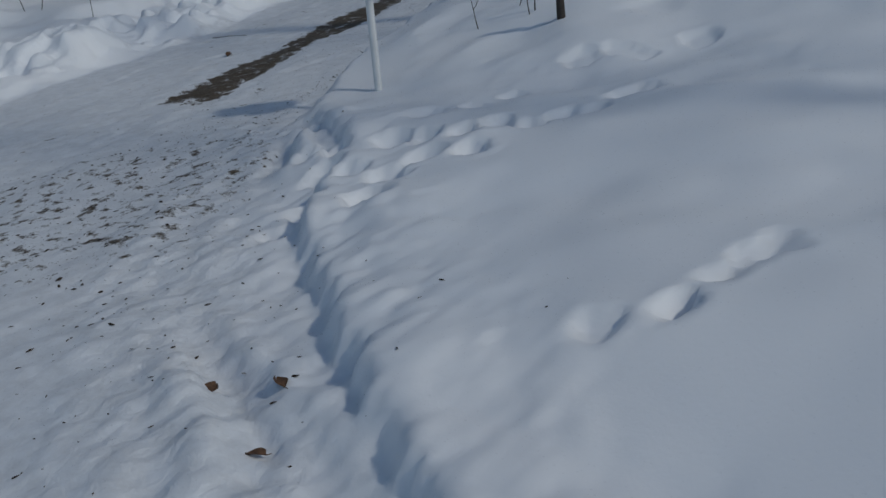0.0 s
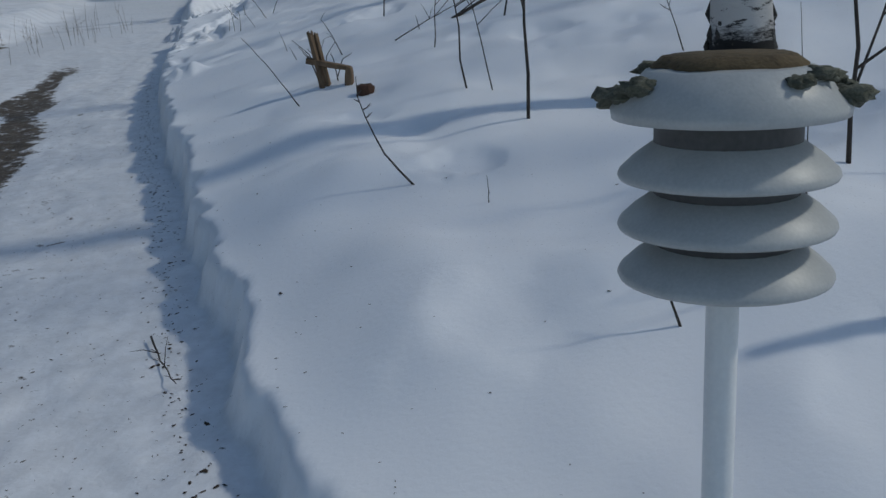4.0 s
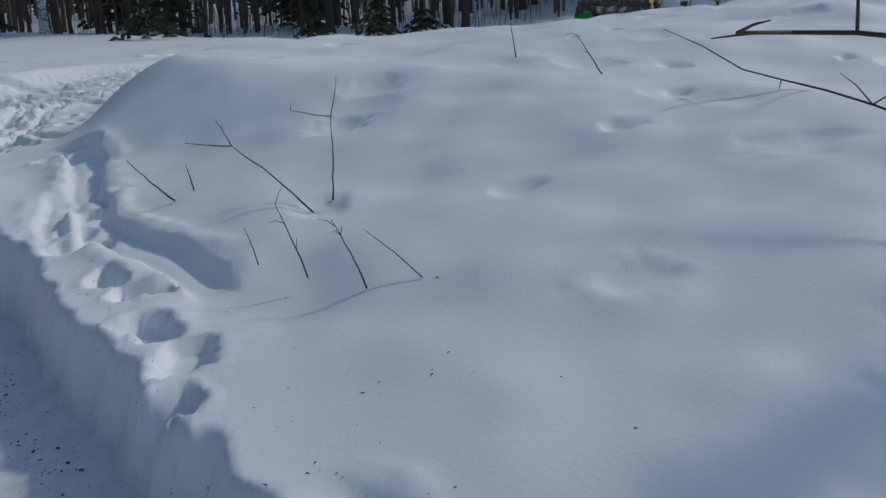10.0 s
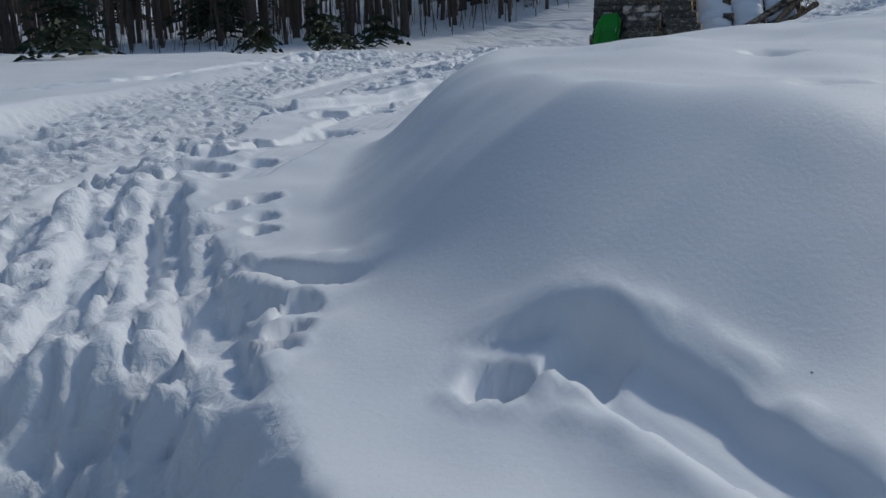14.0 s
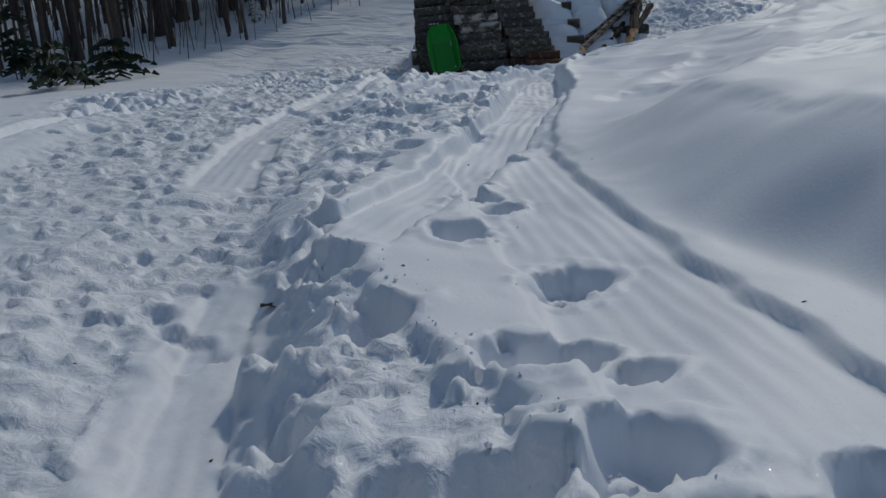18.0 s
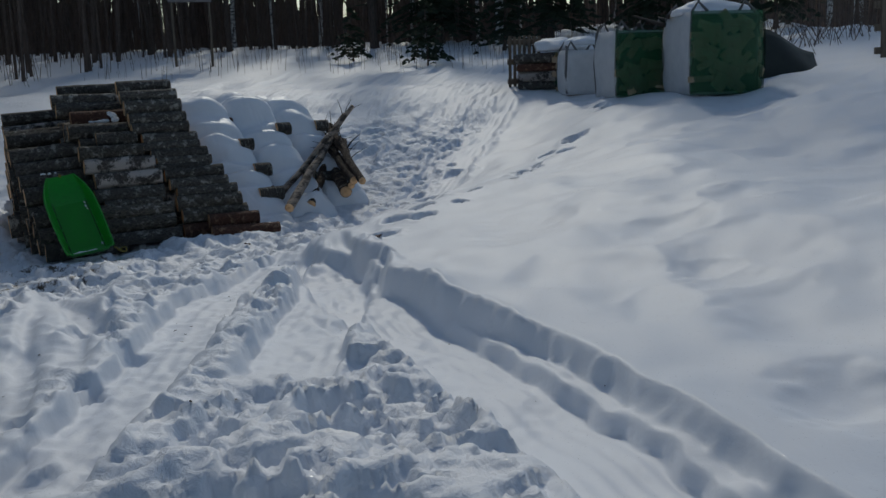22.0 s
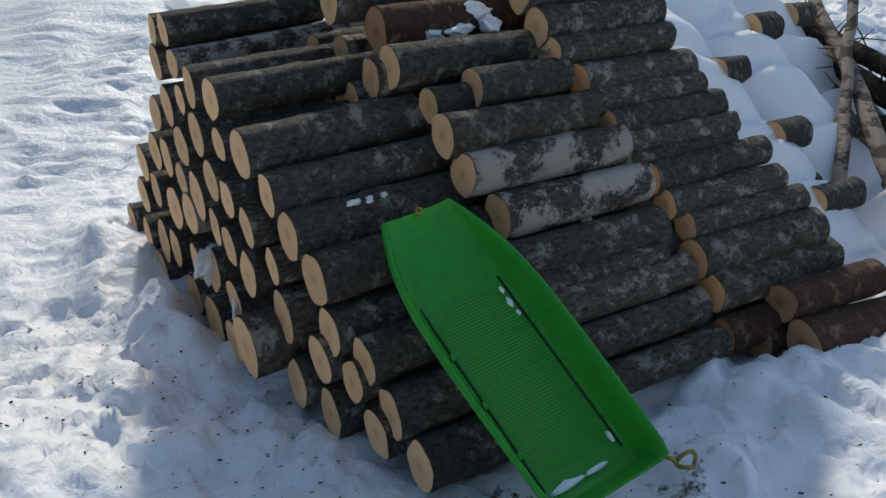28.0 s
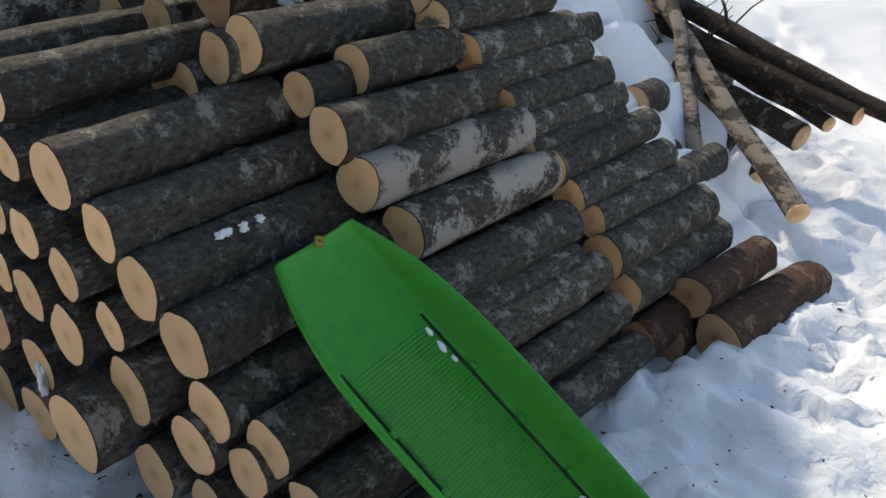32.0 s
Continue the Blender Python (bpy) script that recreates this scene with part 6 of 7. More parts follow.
def rod(a, b, rad, label, name="twig", bend=0.02, seed=0, knobs=0):
    r = random.Random(seed)
    a, b = Vector(a), Vector(b)
    ob = thing(name, Matrix.Translation(a), label, "twig", "twigs in the snow")
    w = b - a
    s = w.orthogonal().normalized()
    pts = [w * (k / 8) + s * bend * math.sin(k / 8 * math.pi) * w.length + Vector((r.uniform(-1, 1), r.uniform(-1, 1), r.uniform(-1, 1))) * 0.006 * w.length for k in range(9)]
    if rad < 0.012:
        rad *= 0.65
    vs, fs = [], []
    tube(vs, fs, pts, [rad * (1 - 0.6 * k / 8) * r.uniform(0.9, 1.1) for k in range(9)], 7, True, 0.06)
    part("stem", mesh_of("stem", vs, fs, TWIG), None, ob)
    for k in range(knobs):
        i = r.randint(3, 8)
        d = Vector((r.uniform(-1, 1), r.uniform(-1, 1), r.uniform(-0.2, 1))).normalized()
        ln = w.length * r.uniform(0.12, 0.3)
        vs, fs = [], []
        tube(vs, fs, [pts[i], pts[i] + d * ln * 0.5 + Vector((0, 0, 0.01)), pts[i] + d * ln], [rad * 0.45, rad * 0.35, rad * 0.15], 5)
        part("side_twig", mesh_of("side_twig", vs, fs, TWIG), None, ob)
    return ob


rod((-0.477, 3.445, 0.33), (-0.779, 3.47, 0.76), 0.006, "straight thin rod slanting out of the snow", seed=1)
rod((-2.323, 8.831, 0.46), (-2.606, 9.184, 0.70), 0.007, "forked black twig slanting out of the snow", seed=2)
rod((-2.606, 9.184, 0.70), (-2.80, 9.22, 0.72), 0.005, "thin side shoot of a forked twig", seed=3)
rod((-2.606, 9.184, 0.70), (-2.66, 9.3, 0.80), 0.004, "thin side shoot of a forked twig", seed=4, knobs=1)
rod((-2.234, 8.842, 0.50), (-2.17, 9.162, 0.806), 0.006, "upright forked black twig in the snow", seed=5)
rod((-2.17, 9.162, 0.806), (-2.11, 9.3, 0.97), 0.004, "thin side shoot of a forked twig", seed=6)
rod((-2.17, 9.162, 0.806), (-2.33, 9.26, 0.83), 0.004, "thin side shoot of a forked twig", seed=7, knobs=1)
rod((-2.457, 8.116, 0.40), (-2.53, 8.3, 0.62), 0.005, "thin twig with side shoots in the snow", seed=8, knobs=3)
rod((-2.304, 7.871, 0.42), (-2.37, 8.1, 0.60), 0.005, "thin twig with side shoots in the snow", seed=9, knobs=3)
rod((-2.13, 7.82, 0.45), (-2.28, 8.0, 0.58), 0.004, "short black twig in the snow", seed=10)
rod((-2.6, 8.36, 0.39), (-2.63, 8.5, 0.50), 0.004, "short black twig in the snow", seed=11)
rod((-2.863, 9.451, 0.42), (-3.06, 9.6, 0.60), 0.007, "black twig slanting out of the snow", seed=12)
rod((-2.774, 9.47, 0.46), (-2.80, 9.53, 0.57), 0.006, "short black twig in the snow", seed=13)
rod((-0.786, 10.49, 0.92), (-0.80, 10.55, 1.12), 0.006, "short upright twig in the snow", seed=14)
rod((-0.62, 9.65, 0.88), (-0.70, 9.8, 1.08), 0.006, "short upright twig in the snow", seed=15, knobs=2)
rod((-0.427, 6.0, 0.60), (-0.405, 6.05, 0.88), 0.009, "broken upright stob with a split top", "stob", 0.0, 16)
rod((-1.07, 5.3, 0.46), (-1.13, 5.36, 0.60), 0.004, "short upright twig in the snow", seed=17)
rod((-0.446, 4.465, 0.50), (-0.62, 4.7, 0.72), 0.006, "forked twig leaning over the snow", seed=18, knobs=3)
rod((-0.74, 4.38, 0.50), (-0.80, 4.46, 0.58), 0.004, "short upright twig in the snow", seed=19)
rod((0.0, 5.05, 0.56), (-0.03, 5.12, 0.66), 0.006, "short upright twig in the snow", seed=20, knobs=1)
rod((-0.10, 4.6, 0.55), (0.35, 4.95, 0.75), 0.007, "low forked twig lying over the snow", seed=21, knobs=3)
rod((-0.56, 6.72, 0.70), (-0.12, 7.28, 0.80), 0.014, "fallen dead branch lying on the snow", "branch", 0.04, 22, 2)
rod((-0.56, 6.72, 0.72), (-0.95, 7.9, 1.05), 0.010, "thin arching dead branch on the snow", "branch", 0.05, 23, 4)
rod((-0.56, 6.72, 0.72), (-0.36, 7.0, 1.15), 0.009, "thin rising dead branch on the snow", "branch", 0.05, 24, 3)
rod((0.55, 6.35, 0.68), (2.6, 7.2, 0.90), 0.030, "thick dark dead branch lying on the snow", "branch", 0.03, 25, 8)
rod((0.2, 5.35, 0.60), (1.6, 6.9, 1.00), 0.014, "dead branch lying on the snow", "branch", 0.06, 26, 8)
rod((1.1, 7.4, 0.85), (-0.1, 9.2, 1.1), 0.022, "dark dead branch lying on the snow", "branch", 0.05, 27, 6)
rod((0.9, 6.0, 0.66), (1.3, 7.0, 1.15), 0.014, "dead branch reaching up from the snow", "branch", 0.08, 28, 7)
rod((-3.30, 1.33, 0.02), (-2.85, 1.45, 0.02), 0.006, "thin stick lying on the icy road", seed=29)
rod((-0.41, 1.02, 0.015), (-0.17, 0.65, 0.015), 0.006, "forked twig lying on the road", seed=30, knobs=4)
for k in range(16):
    r = random.Random(400 + k)
    x, y = r.uniform(-9.5, -5.2), r.uniform(-0.5, 4.0)
    if k < 9:
        rod((x, y, COARSE(x, y) - 0.05), (x + r.uniform(-0.3, 0.3), y + r.uniform(-0.3, 0.3), COARSE(x, y) + r.uniform(0.4, 1.1)), 0.009, "bare shrub stem standing in the roadside snow", "shrub_stem", 0.04, 500 + k, 4)


def broken_stump():
    """A splintered stump: upright slivers, a cross piece and low snags."""
    x, y = -0.40, 3.77
    z = ground_z(x, y)
    ob = thing("broken_stump", Matrix.Translation((x, y, z)), "splintered brown stump with upright slivers and a cross piece", "stump")
    splint = noisy("splintered_wood", (0.06, 0.04, 0.025), (0.26, 0.17, 0.10), 16, 0.85, 0.5, 90, stretch=(1, 1, 0.2))
    def sliver(name, a, b, w, t, seed):
        r = random.Random(seed)
        bm = bmesh.new()
        bmesh.ops.create_cube(bm, size=1)
        bmesh.ops.subdivide_edges(bm, edges=bm.edges[:], cuts=3, use_grid_fill=True)
        for v in bm.verts:
            k = v.co.z + 0.5
            v.co.x *= w * (1 - 0.25 * k) * (1 + 0.2 * noise.noise(v.co * 3 + Vector((seed, 0, 0))))
            v.co.y *= t * (1 - 0.25 * k) * (1 + 0.2 * noise.noise(v.co * 3 + Vector((0, seed, 0))))
            v.co.z = k + (0.05 * r.uniform(-1, 1) if k > 0.95 else 0)
        d = Vector(b) - Vector(a)
        rot = d.to_track_quat("Z", "Y").to_matrix().to_4x4()
        bm.transform(Matrix.Translation(a) @ rot @ Matrix.Diagonal((1, 1, d.length, 1)))
        part(name, bm, splint, ob)
    sliver("sliver", (0.0, -0.05, -0.05), (-0.050, -0.03, 0.31), 0.040, 0.03, 1)
    sliver("sliver", (0.022, -0.03, -0.05), (-0.024, -0.01, 0.295), 0.032, 0.03, 2)
    sliver("cross_piece", (-0.09, -0.04, 0.155), (0.16, -0.03, 0.09), 0.05, 0.035, 3)
    sliver("snag", (0.155, -0.06, -0.05), (0.165, -0.06, 0.10), 0.06, 0.05, 4)
    for k in range(9):
        r = random.Random(60 + k)
        a = r.uniform(0, 6.28)
        vs, fs = [], []
        p = Vector((r.uniform(-0.1, 0.08), r.uniform(-0.08, 0.08), -0.02))
        e = p + Vector((math.cos(a) * r.uniform(0.06, 0.2), math.sin(a) * r.uniform(0.06, 0.2), r.uniform(0.08, 0.30)))
        tube(vs, fs, [p, p.lerp(e, 0.5) + Vector((0, 0, 0.06)), e], [0.004, 0.003, 0.0015], 5)
        part("shoot", mesh_of("shoot", vs, fs, TWIG), None, ob)
    rot = thing("rotten_stump", Matrix.Translation((-0.10, 3.47, ground_z(-0.10, 3.47))), "small rotten red-brown stump stub in the snow", "stump")
    bm = bmesh.new()
    bmesh.ops.create_icosphere(bm, subdivisions=3, radius=1)
    for v in bm.verts:
        v.co *= 1 + 0.35 * noise.noise(v.co * 2.3)
        if v.co.z > 0.6:
            v.co.z = 0.6 + 0.3 * noise.noise(v.co * 6)
    bm.transform(Matrix.Translation((0, 0, 0.015)) @ Matrix.Diagonal((0.05, 0.045, 0.06, 1)))
    part("stub", bm, noisy("rotten_wood", (0.035, 0.018, 0.012), (0.12, 0.06, 0.04), 40, 0.95, 0.8, 160), rot)


broken_stump()


def charred_stump(x, y, h, w, seed):
    r = random.Random(seed)
    ob = thing("charred_stump", Matrix.Translation((x, y, COARSE(x, y))), "black jagged stump standing in the roadside snow", "stump", "black stumps")
    mat = CHAR
    for k in range(5):
        vs, fs = [], []
        px = (k - 2) * w * 0.42
        hh = h * r.uniform(0.55, 1.0)
        tube(vs, fs, [(px, 0, -0.15), (px, 0.01, hh * 0.6), (px + r.uniform(-0.03, 0.03), 0, hh)], [w * 0.33, w * 0.28, 0.015], 7, True, 0.15)
        part("snag", mesh_of("snag", vs, fs, mat), None, ob)


CHAR = noisy("charred_wood", (0.012, 0.010, 0.009), (0.05, 0.042, 0.035), 20, 0.9, 0.5)
charred_stump(-6.75, 6.9, 0.26, 0.13, 1)
charred_stump(-7.5, 8.1, 0.24, 0.11, 2)


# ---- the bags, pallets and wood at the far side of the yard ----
# dark colour that puts shade into the gaps between bagged billets
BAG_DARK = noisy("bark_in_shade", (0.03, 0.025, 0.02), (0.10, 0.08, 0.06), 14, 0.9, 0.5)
WOVEN = noisy("white_woven_sack", (0.52, 0.54, 0.56), (0.70, 0.71, 0.72), 7, 0.6, 0.3, 260)


def net_material():
    mat, nodes, links, bsdf = material("green_net", (0.004, 0.105, 0.034), 0.4)
    clear = nodes.new("ShaderNodeBsdfTransparent")
    mix = nodes.new("ShaderNodeMixShader")
    mix.inputs[0].default_value = 0.66
    links.new(clear.outputs[0], mix.inputs[1])
    links.new(bsdf.outputs[0], mix.inputs[2])
    links.new(mix.outputs[0], nodes["Material Output"].inputs["Surface"])
    return mat


NET = net_material()


def bulged(sx, sy, sz, bulge, seed):
    bm = bmesh.new()
    bmesh.ops.create_cube(bm, size=1)
    bmesh.ops.subdivide_edges(bm, edges=bm.edges[:], cuts=7, use_grid_fill=True)
    for v in bm.verts:
        x, y, z = v.co
        k = 1 + bulge * math.cos(z * math.pi) - 0.08 * max(0.0, z) + 0.09 * noise.noise(Vector((x, y, z)) * 3.1 + Vector((seed, 0, 0)))
        v.co = Vector((x * sx * k * (1 - 0.25 * y * y), y * sy * k * (1 - 0.25 * x * x), (z + 0.5) * sz))
    return bm


def firewood_bag(x, y, rz, s, seed, label, net_sides, height=0.97):
    z = ground_z(x, y) - 0.05
    ob = thing("firewood_bag", pose(x, y, z, 0, 0, rz), label, "firewood bag", "firewood bags")
    part("sack", bulged(s * 0.86, s * 0.86, height, 0.09, seed), WOVEN, ob, "white woven sack")
    r = random.Random(seed)
    # dark box over the sack: the shade between billets is in its colour
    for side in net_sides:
        part("gap_shade", box_bm(0.82 * s, 0.10, height - 0.06, (0, 0, 0), 0.03, pose(0, 0, 0, 0, 0, side) @ pose(0, -0.43 * s, height / 2)), BAG_DARK, ob, "dark backing coloured as shade between packed billets")
    for k in range(48 * len(net_sides)):
        bm = box_bm(r.uniform(0.16, 0.34), 0.05, r.uniform(0.06, 0.13), (0, r.uniform(-0.015, 0.03), 0), 0.010)
        side = r.choice(net_sides)
        m = pose(0, 0, 0, 0, 0, side) @ pose(r.uniform(-0.33, 0.33) * s, -0.485 * s, r.uniform(0.10, height - 0.10), 0, r.uniform(-65, 65), 0)
        bm.transform(m)
        part("billet", bm, SPLIT_WOOD, ob)
    for side in net_sides:
        vs, fs = [], []
        n = 10
        for j in range(n + 1):
            for i in range(n + 1):
                u, v = i / n * 2 - 1, j / n
                k = 1 + 0.05 * math.sin(v * math.pi) + 0.02 * math.sin(3 * v + seed)
                vs.append(Matrix.Rotation(radians(side), 4, "Z") @ Vector((u * 0.45 * s * k, -0.515 * s - 0.05 * (1 - u * u) * math.sin(v * math.pi) + 0.008 * math.sin(7 * u + 5 * v + seed), v * height)))
        fs = [(j * (n + 1) + i, j * (n + 1) + i + 1, (j + 1) * (n + 1) + i + 1, (j + 1) * (n + 1) + i) for j in range(n) for i in range(n)]
        part("net_panel", mesh_of("net_panel", vs, fs, NET), None, ob, "green net panel")
    for sx in (-1, 1):
        for sy in (-1, 1):
            vs, fs = [], []
            tube(vs, fs, [(sx * 0.40 * s, sy * 0.40 * s, 0.02), (sx * 0.43 * s, sy * 0.43 * s, height * 0.5), (sx * 0.40 * s, sy * 0.40 * s, height), (sx * 0.30 * s, sy * 0.34 * s, height + 0.12), (sx * 0.2 * s, sy * 0.40 * s, height)], [0.018] * 5, 5)
            part("strap", mesh_of("strap", vs, fs, STRAP), None, ob)
    return z


STRAP = noisy("grey_strap", (0.10, 0.10, 0.10), (0.22, 0.22, 0.22), 20, 0.8, 0.2)


def snow_lump(x, y, z, sx, sy, sz, seed, label):
    bm = bmesh.new()
    bmesh.ops.create_icosphere(bm, subdivisions=4, radius=1)
    for v in bm.verts:
        k = 1 + 0.22 * noise.noise(v.co * 1.6 + Vector((seed * 9, 0, 0))) + 0.08 * noise.noise(v.co * 4 + Vector((0, seed * 5, 0)))
        v.co = Vector((v.co.x * k, v.co.y * k, max(v.co.z, -0.25) * k))
    bm.transform(Matrix.Translation((x, y, z)) @ Matrix.Diagonal((sx, sy, sz, 1)))
    ob = part("snow_lump", bm, SNOW_CAP)
    return tagged(ob, label, "snow")


firewood_bag(10.2, 16.8, -70, 0.98, 3, "bulging firewood bag with a green net front and white sides", (0, 90))
firewood_bag(11.0, 17.75, -66, 0.86, 4, "firewood bag with green net front and torn white side", (0,), 0.85)
firewood_bag(11.85, 18.45, -74, 0.68, 5, "slumped white woven firewood sack", (180,), 0.62)
zb = ground_z(10.2, 16.8)
snow_lump(10.2, 16.8, zb + 0.92, 0.40, 0.44, 0.15, 1, "lump of snow lying on the firewood bag")
snow_lump(11.85, 18.45, zb + 0.66, 0.2, 0.24, 0.10, 2, "lump of snow lying on the white sack")
for k in range(9):
    r = random.Random(70 + k)
    x, y = 10.7 + r.uniform(-0.3, 0.3), 17.3 + r.uniform(-0.5, 0.5)
    rod((x - 0.2, y - 0.1, zb + 0.80 + r.uniform(0, 0.1)), (x + 0.25, y + r.uniform(-0.3, 0.3), zb + 0.88 + r.uniform(-0.05, 0.1)), 0.03, "split billet lying on top of the firewood bags", "billet", 0.0, 600 + k)


def pallet(x, y, rz, tilt, boards, w, h, label):
    ob = thing("pallet", pose(x, y, ground_z(x, y) - 0.04, tilt, 0, rz), label, "pallet", "pallets")
    for k in range(boards):
        u = (k + 0.5) / boards - 0.5
        part("board", box_bm(w / boards * 0.62, 0.02, h * (1 + 0.03 * math.sin(k * 5)), (u * w, 0, h / 2), 0.003), OLD_WOOD, ob)
    for z in (0.12, 0.5, 0.88):
        part("rail", box_bm(w, 0.06, 0.08, (0, 0.045, h * z), 0.004), OLD_WOOD, ob)
    return ob


pallet(10.62, 14.25, -70, -4, 5, 1.2, 0.72, "grey weathered pallet standing on edge in the snow")
pallet(12.9, 19.4, -80, 10, 7, 0.52, 0.80, "narrow weathered slatted crate side leaning in the snow")
for k in range(12):
    r = random.Random(90 + k)
    m = pose(12.35 + 0.28 * (k // 4) + r.uniform(-0.04, 0.04), 18.85 + r.uniform(-0.05, 0.05), ground_z(12.35, 18.85) + 0.07 + 0.135 * (k % 4), r.uniform(0, 360), 0, 70 + r.uniform(-6, 6))
    place_log(("grey", "birch", "spruce")[k % 3], k, m, "logs beside the bags", "short log stacked beside the firewood bags")
snow_lump(12.55, 18.8, ground_z(12.55, 18.8) + 0.58, 0.42, 0.4, 0.15, 4, "cap of snow on the small log stack")


def tarp():
    x, y = 11.6, 15.95
    z = ground_z(x, y) - 0.1
    vs, fs = [], []
    n = 14
    for j in range(n + 1):
        for i in range(n + 1):
            u, v = i / n, j / n
            ridge = 0.85 - 0.5 * u
            zz = z + ridge * (1 - abs(2 * v - 1)) ** 0.8 + 0.03 * math.sin(9 * u + 7 * v)
            vs.append((x + (v - 0.5) * 1.3, y + 0.4 - u * 1.0, zz))
    fs = [(j * (n + 1) + i, j * (n + 1) + i + 1, (j + 1) * (n + 1) + i + 1, (j + 1) * (n + 1) + i) for j in range(n) for i in range(n)]
    ob = new("tarpaulin", mesh_of("tarpaulin", vs, fs, noisy("dark_tarp", (0.012, 0.015, 0.010), (0.035, 0.042, 0.028), 5, 0.6, 0.2)))
    sol = ob.modifiers.new("shell", "SOLIDIFY")
    sol.thickness = 0.008
    tagged(ob, "dark green tarpaulin draped over a stack behind the bags", "tarpaulin")


tarp()
thicket("brush_pile", 260, lambda r: (14.2 + r.gauss(0, 0.9), 14.0 + r.gauss(0, 1.3)), 0.2, 0.8, BRUSH, 31, "heap of cut brushwood lying on the snow", 0.009, 1.2)


def hoop_board():
    x, y = 20.25, 28.55
    z = COARSE(x, y)
    ob = thing("basketball_board", pose(x, y, z, 0, 0, -62), "worn basketball board on thin posts at the edge of the wood", "basketball board")
    part("board", box_bm(1.05, 0.03, 0.72, (0, 0, 1.95), 0.01), noisy("grey_board", (0.16, 0.15, 0.16), (0.26, 0.24, 0.25), 4, 0.7, 0.1), ob)
    bm = bmesh.new()
    bmesh.ops.create_cone(bm, cap_ends=False, segments=24, radius1=0.2, radius2=0.2, depth=0.02, matrix=Matrix.Translation((0, -0.24, 1.72)))
    bmesh.ops.solidify(bm, geom=bm.faces[:], thickness=0.015)
    part("hoop", bm, material("rust_red", (0.20, 0.045, 0.03), 0.6)[0], ob)
    for sx in (-0.42, 0.45):
        vs, fs = [], []
        tube(vs, fs, [(sx, 0.05, -0.2), (sx * 1.05, 0.05, 1.0), (sx, 0.05, 2.2)], [0.035, 0.03, 0.03], 8)
        part("leg", mesh_of("leg", vs, fs, OLD_WOOD), None, ob)


hoop_board()


def fence_post(x, y, h):
    ob = thing("post", Matrix.Translation((x, y, COARSE(x, y))), "thin dark wooden post standing in the snow", "post", "posts")
    vs, fs = [], []
    tube(vs, fs, [(0, 0, -0.2), (0, 0, h)], [0.05, 0.045], 8)
    part("shaft", mesh_of("shaft", vs, fs, OLD_WOOD), None, ob)


fence_post(9.0, 32.0, 0.55)

# ---- small litter ----
LITTER = noisy("dark_litter", (0.018, 0.013, 0.010), (0.075, 0.05, 0.035), 60, 0.95, 0.5, 200)


def crumbs(name, spots, label, mat=LITTER, seed=0):
    """Bark crumbs, grit and leaf bits strewn on the snow, one mesh."""
    r = random.Random(seed)
    xs, ys = np.array([p[0] for p in spots]), np.array([p[1] for p in spots])
    zs = land(xs, ys)[0]
    vs, fs = [], []
    for (x, y, s), z in zip(spots, zs):
        k = len(vs)
        a = r.uniform(0, 6.28)
        ln, wd = s * r.uniform(0.7, 1.6), s * r.uniform(0.3, 0.8)
        ca, sa = math.cos(a), math.sin(a)
        for u, v, w in ((-1, -0.6, 0.0), (0.1, -1, 0.1), (1, -0.2, 0.25), (0.6, 0.9, 0.05), (-0.7, 0.7, 0.15), (0, 0, 0.8)):
            u, v = u * ln * r.uniform(0.7, 1.2), v * wd * r.uniform(0.7, 1.2)
            vs.append((x + u * ca - v * sa, y + u * sa + v * ca, z + w * s * 0.6 + (0.001 if w < 0.8 else 0)))
        fs += [(k + i, k + (i + 1) % 5, k + 5) for i in range(5)]
    return tagged(new(name, mesh_of(name, vs, fs, mat, False)), label, "litter", kind="stuff")


def strewn(n, path, spread, s0, s1, seed):
    return [(x, y, abs(random.Random(seed * 7919 + k).gauss(0, 1)) * (s1 - s0) * 0.5 + s0) for k, (x, y, _, _) in enumerate(scatter(n, path, spread, 0.1, 0.2, 0.1, seed))]


road_mid = [(2.2, -3.4), (0.6, -1.6), (-0.9, 0.8), (-2.0, 3.4), (-3.0, 6.0), (-4.2, 9.5)]
road_rim = [(1.0, -1.5), (0.25, -0.2), (-0.35, 1.0), (-1.0, 2.5), (-1.78, 4.1), (-2.58, 5.9), (-3.15, 7.3), (-3.65, 8.8)]
crumbs("road_litter", strewn(2600, road_mid, 0.55, 0.002, 0.006, 41), "bark crumbs and grit strewn on the packed snow of the road", seed=1)
crumbs("bank_litter", strewn(900, road_rim, 0.045, 0.003, 0.009, 42), "dark crumbs lying along the foot of the snow bank", seed=2)
crumbs("south_litter", strewn(500, [(3.4, -3.6), (2.4, -3.0), (1.2, -2.3), (0.2, -1.2)], 0.45, 0.003, 0.014, 43), "dark crumbs and grit on the road by the bank", seed=3)
crumbs("stack_litter", strewn(900, [(5.3, 21.4), (4.6, 21.9), (4.5, 22.5), (5.2, 23.3), (6.0, 24.0)], 0.30, 0.003, 0.009, 44), "bark crumbs on the snow in front of the log stack", seed=4)
crumbs("yard_litter", strewn(140, [(-3.0, 15.5), (0, 18.5), (3, 20.3), (6, 20.6)], 0.6, 0.004, 0.012, 45), "a few dark crumbs strewn on the trodden snow", seed=5)
crumbs("mound_litter", strewn(50, [(0.8, 1.0), (-0.5, 4.5), (-1.6, 7.5), (-1.5, 10.5)], 0.7, 0.002, 0.006, 46), "a few dark crumbs lying on the smooth snow", seed=6)


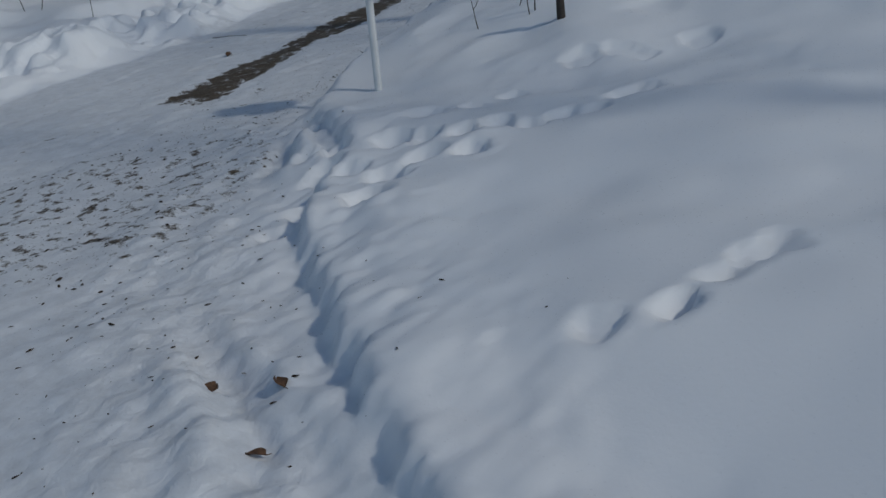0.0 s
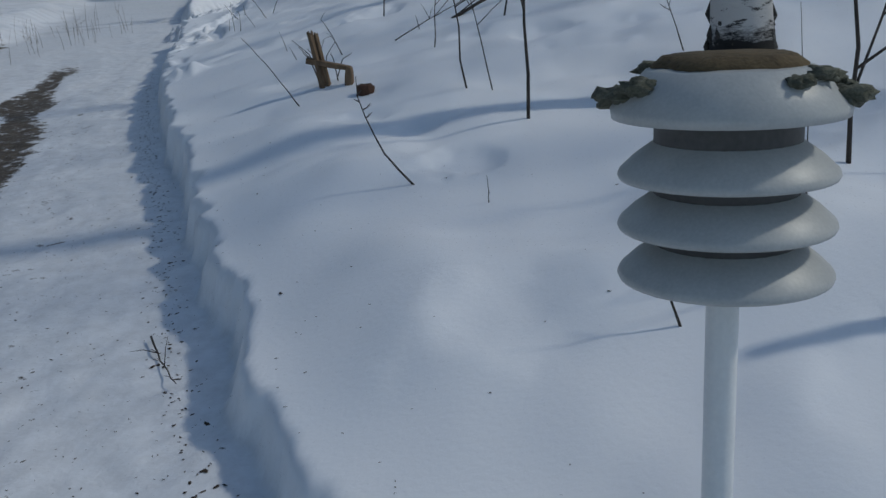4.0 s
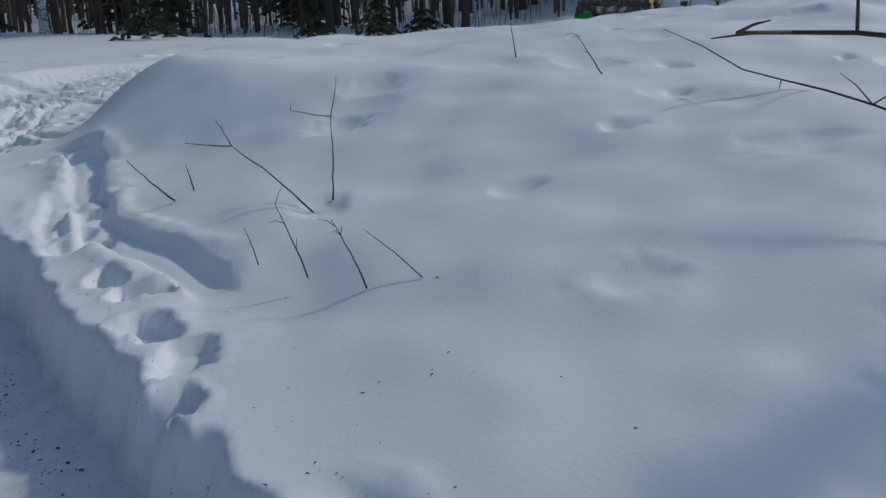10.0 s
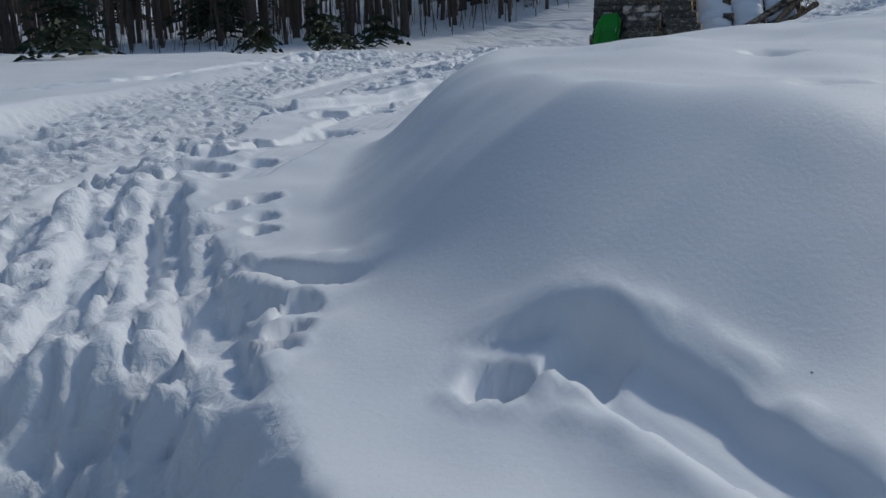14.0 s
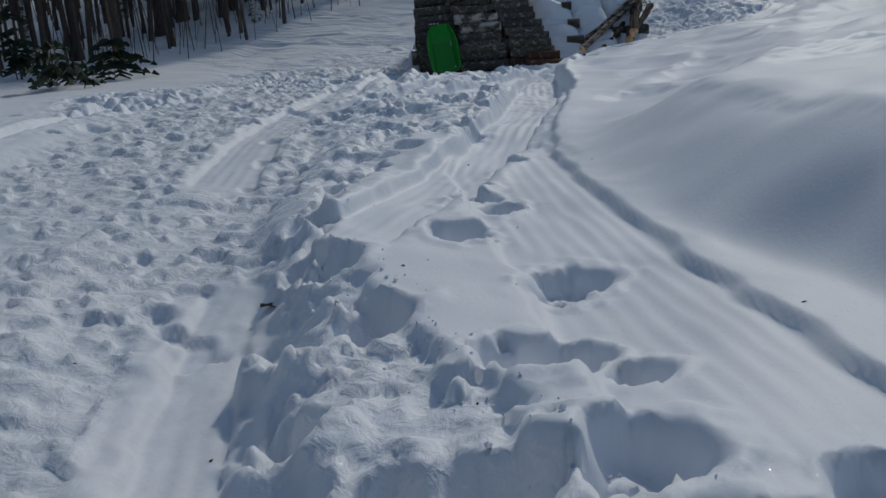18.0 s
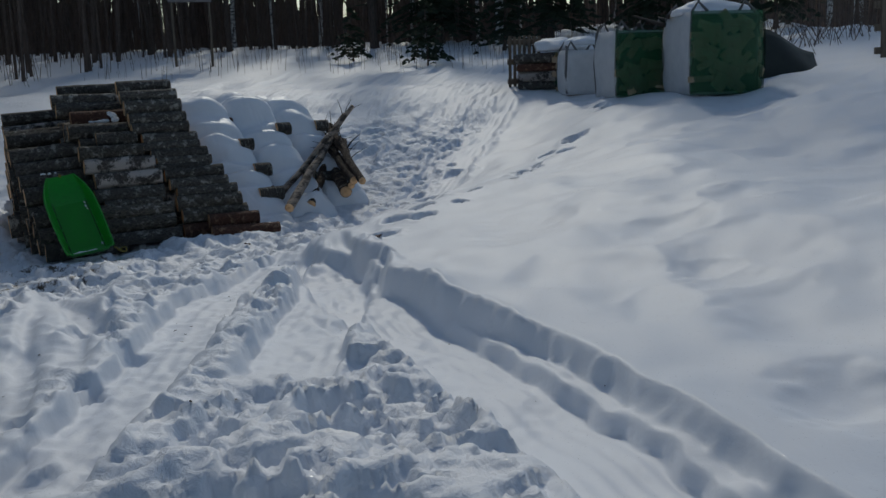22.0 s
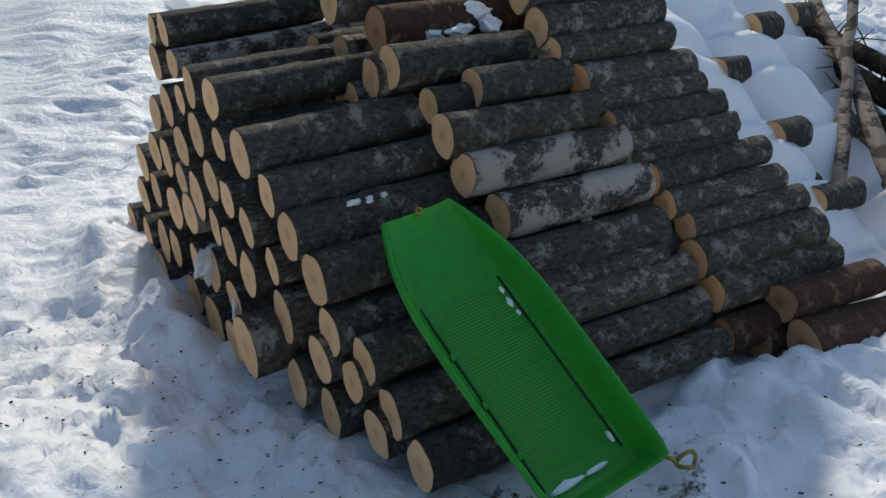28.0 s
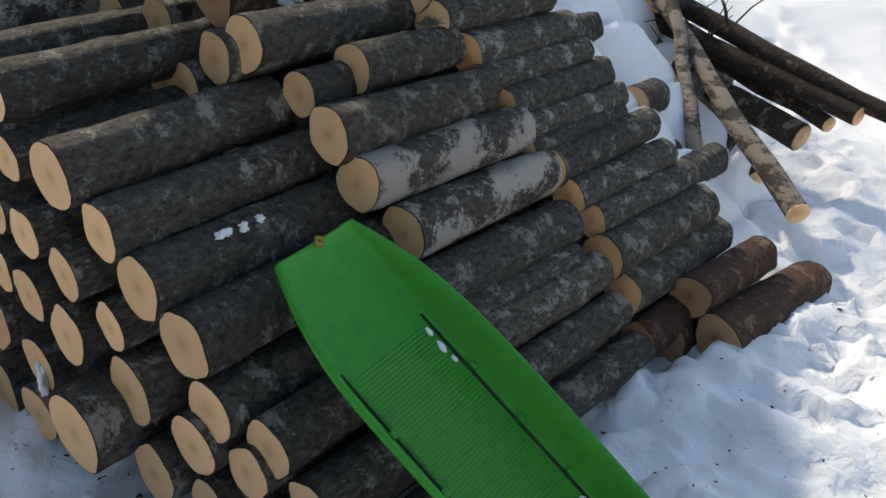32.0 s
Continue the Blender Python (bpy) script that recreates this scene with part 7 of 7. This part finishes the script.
def leaf(x, y, s, rz, label="curled dead brown leaf lying on the snow"):
    ob = thing("leaf", pose(x, y, ground_z(x, y) + 0.006, 12, 8, rz), label, "leaf", "dead leaves")
    vs, fs = [], []
    n = 8
    for j in range(n + 1):
        v = j / n
        w = math.sin(math.pi * min(1, v * 0.92 + 0.06)) ** 0.8 * 0.5
        for i in range(5):
            u = i / 4 * 2 - 1
            vs.append((u * w * s, (v - 0.5) * s * 1.3, s * (0.22 * u * u + 0.12 * math.sin(4 * v + u))))
    fs = [(j * 5 + i, j * 5 + i + 1, (j + 1) * 5 + i + 1, (j + 1) * 5 + i) for j in range(n) for i in range(4)]
    me = mesh_of("blade", vs, fs, LEAF)
    part("blade", me, None, ob)
    vs, fs = [], []
    tube(vs, fs, [(0, -0.65 * s, 0), (0.1 * s, -1.0 * s, 0.05 * s)], [0.0015, 0.001], 5)
    part("stalk", mesh_of("stalk", vs, fs, LEAF), None, ob)


LEAF = noisy("dead_leaf", (0.05, 0.025, 0.014), (0.16, 0.085, 0.045), 30, 0.8, 0.3)
for x, y, s, rz in ((3.22, -3.16, 0.045, 20), (3.48, -3.09, 0.04, 80), (3.64, -3.31, 0.04, 140), (-2.07, 0.67, 0.06, 30), (-4.85, 12.4, 0.05, 60), (5.35, 20.9, 0.04, 10), (4.0, 19.35, 0.05, 100), (-2.8, 16.3, 0.05, 50)):
    leaf(x, y, s, rz)


# crumbled snow beside the sledge runs
def snow_crumbs(n, path, spread, seed):
    r = random.Random(seed)
    vs, fs = [], []
    for x, y, s, _ in scatter(n, path, spread, 0.003, 0.008, 0.1, seed):
        s *= r.choice((0.5, 0.6, 0.8, 1.0, 1.5))
        z = ground_z(x, y)
        k = len(vs)
        c = Vector((x, y, z + 0.35 * s))
        for d in ((1, 0, 0), (0, 1, 0), (-1, 0, 0), (0, -1, 0), (0.6, 0.6, 0.7), (-0.6, 0.6, 0.7), (-0.6, -0.6, 0.7), (0.6, -0.6, 0.7), (0, 0, 1.1)):
            vs.append(c + Vector(d) * s * r.uniform(0.65, 1.2))
        fs += [(k, k + 1, k + 4), (k + 1, k + 2, k + 5), (k + 2, k + 3, k + 6), (k + 3, k, k + 7), (k + 4, k + 1, k + 5), (k + 5, k + 2, k + 6), (k + 6, k + 3, k + 7), (k + 7, k, k + 4),
               (k + 4, k + 5, k + 8), (k + 5, k + 6, k + 8), (k + 6, k + 7, k + 8), (k + 7, k + 4, k + 8)]
    tagged(new("snow_crumbs", mesh_of("snow_crumbs", vs, fs, SNOW_CAP, False)), "loose crumbs of snow strewn along the sledge runs", "snow", kind="stuff")


for n, (path, count, spread) in enumerate(((FLAT[5:12], 160, 0.08), ([(3, 20.7), (4, 20.9), (5.5, 20.8), (7, 20.2)], 200, 0.3), ([(4.0, 22.6), (3.6, 23.8), (4.6, 24.6)], 250, 0.5))):
    snow_crumbs(count, path, spread, 900 + n)


def brush_heap(x, y, w, seed):
    """Low dark heap of cut spruce boughs and twigs."""
    z = ground_z(x, y)
    ob = thing("bough_heap", pose(x, y, z - 0.05, 0, 0, 25 * seed), "low dark heap of cut spruce boughs on the snow", "brush", "bough heaps")
    vs, fs = spruce_crown(0.75, 0.05, w, 700 + seed, 1.3)
    part("bough_mass", mesh_of("bough_mass", [Vector((v[0], v[1] * 0.6, v[2] * 0.9 + 0.25)) for v in vs], fs, NEEDLES), None, ob)


for k, (x, y, w) in enumerate(((-2.9, 25.6, 0.8), (2.2, 27.6, 1.1), (0.8, 27.9, 0.9), (3.6, 28.4, 0.9))):
    brush_heap(x, y, w, k + 1)
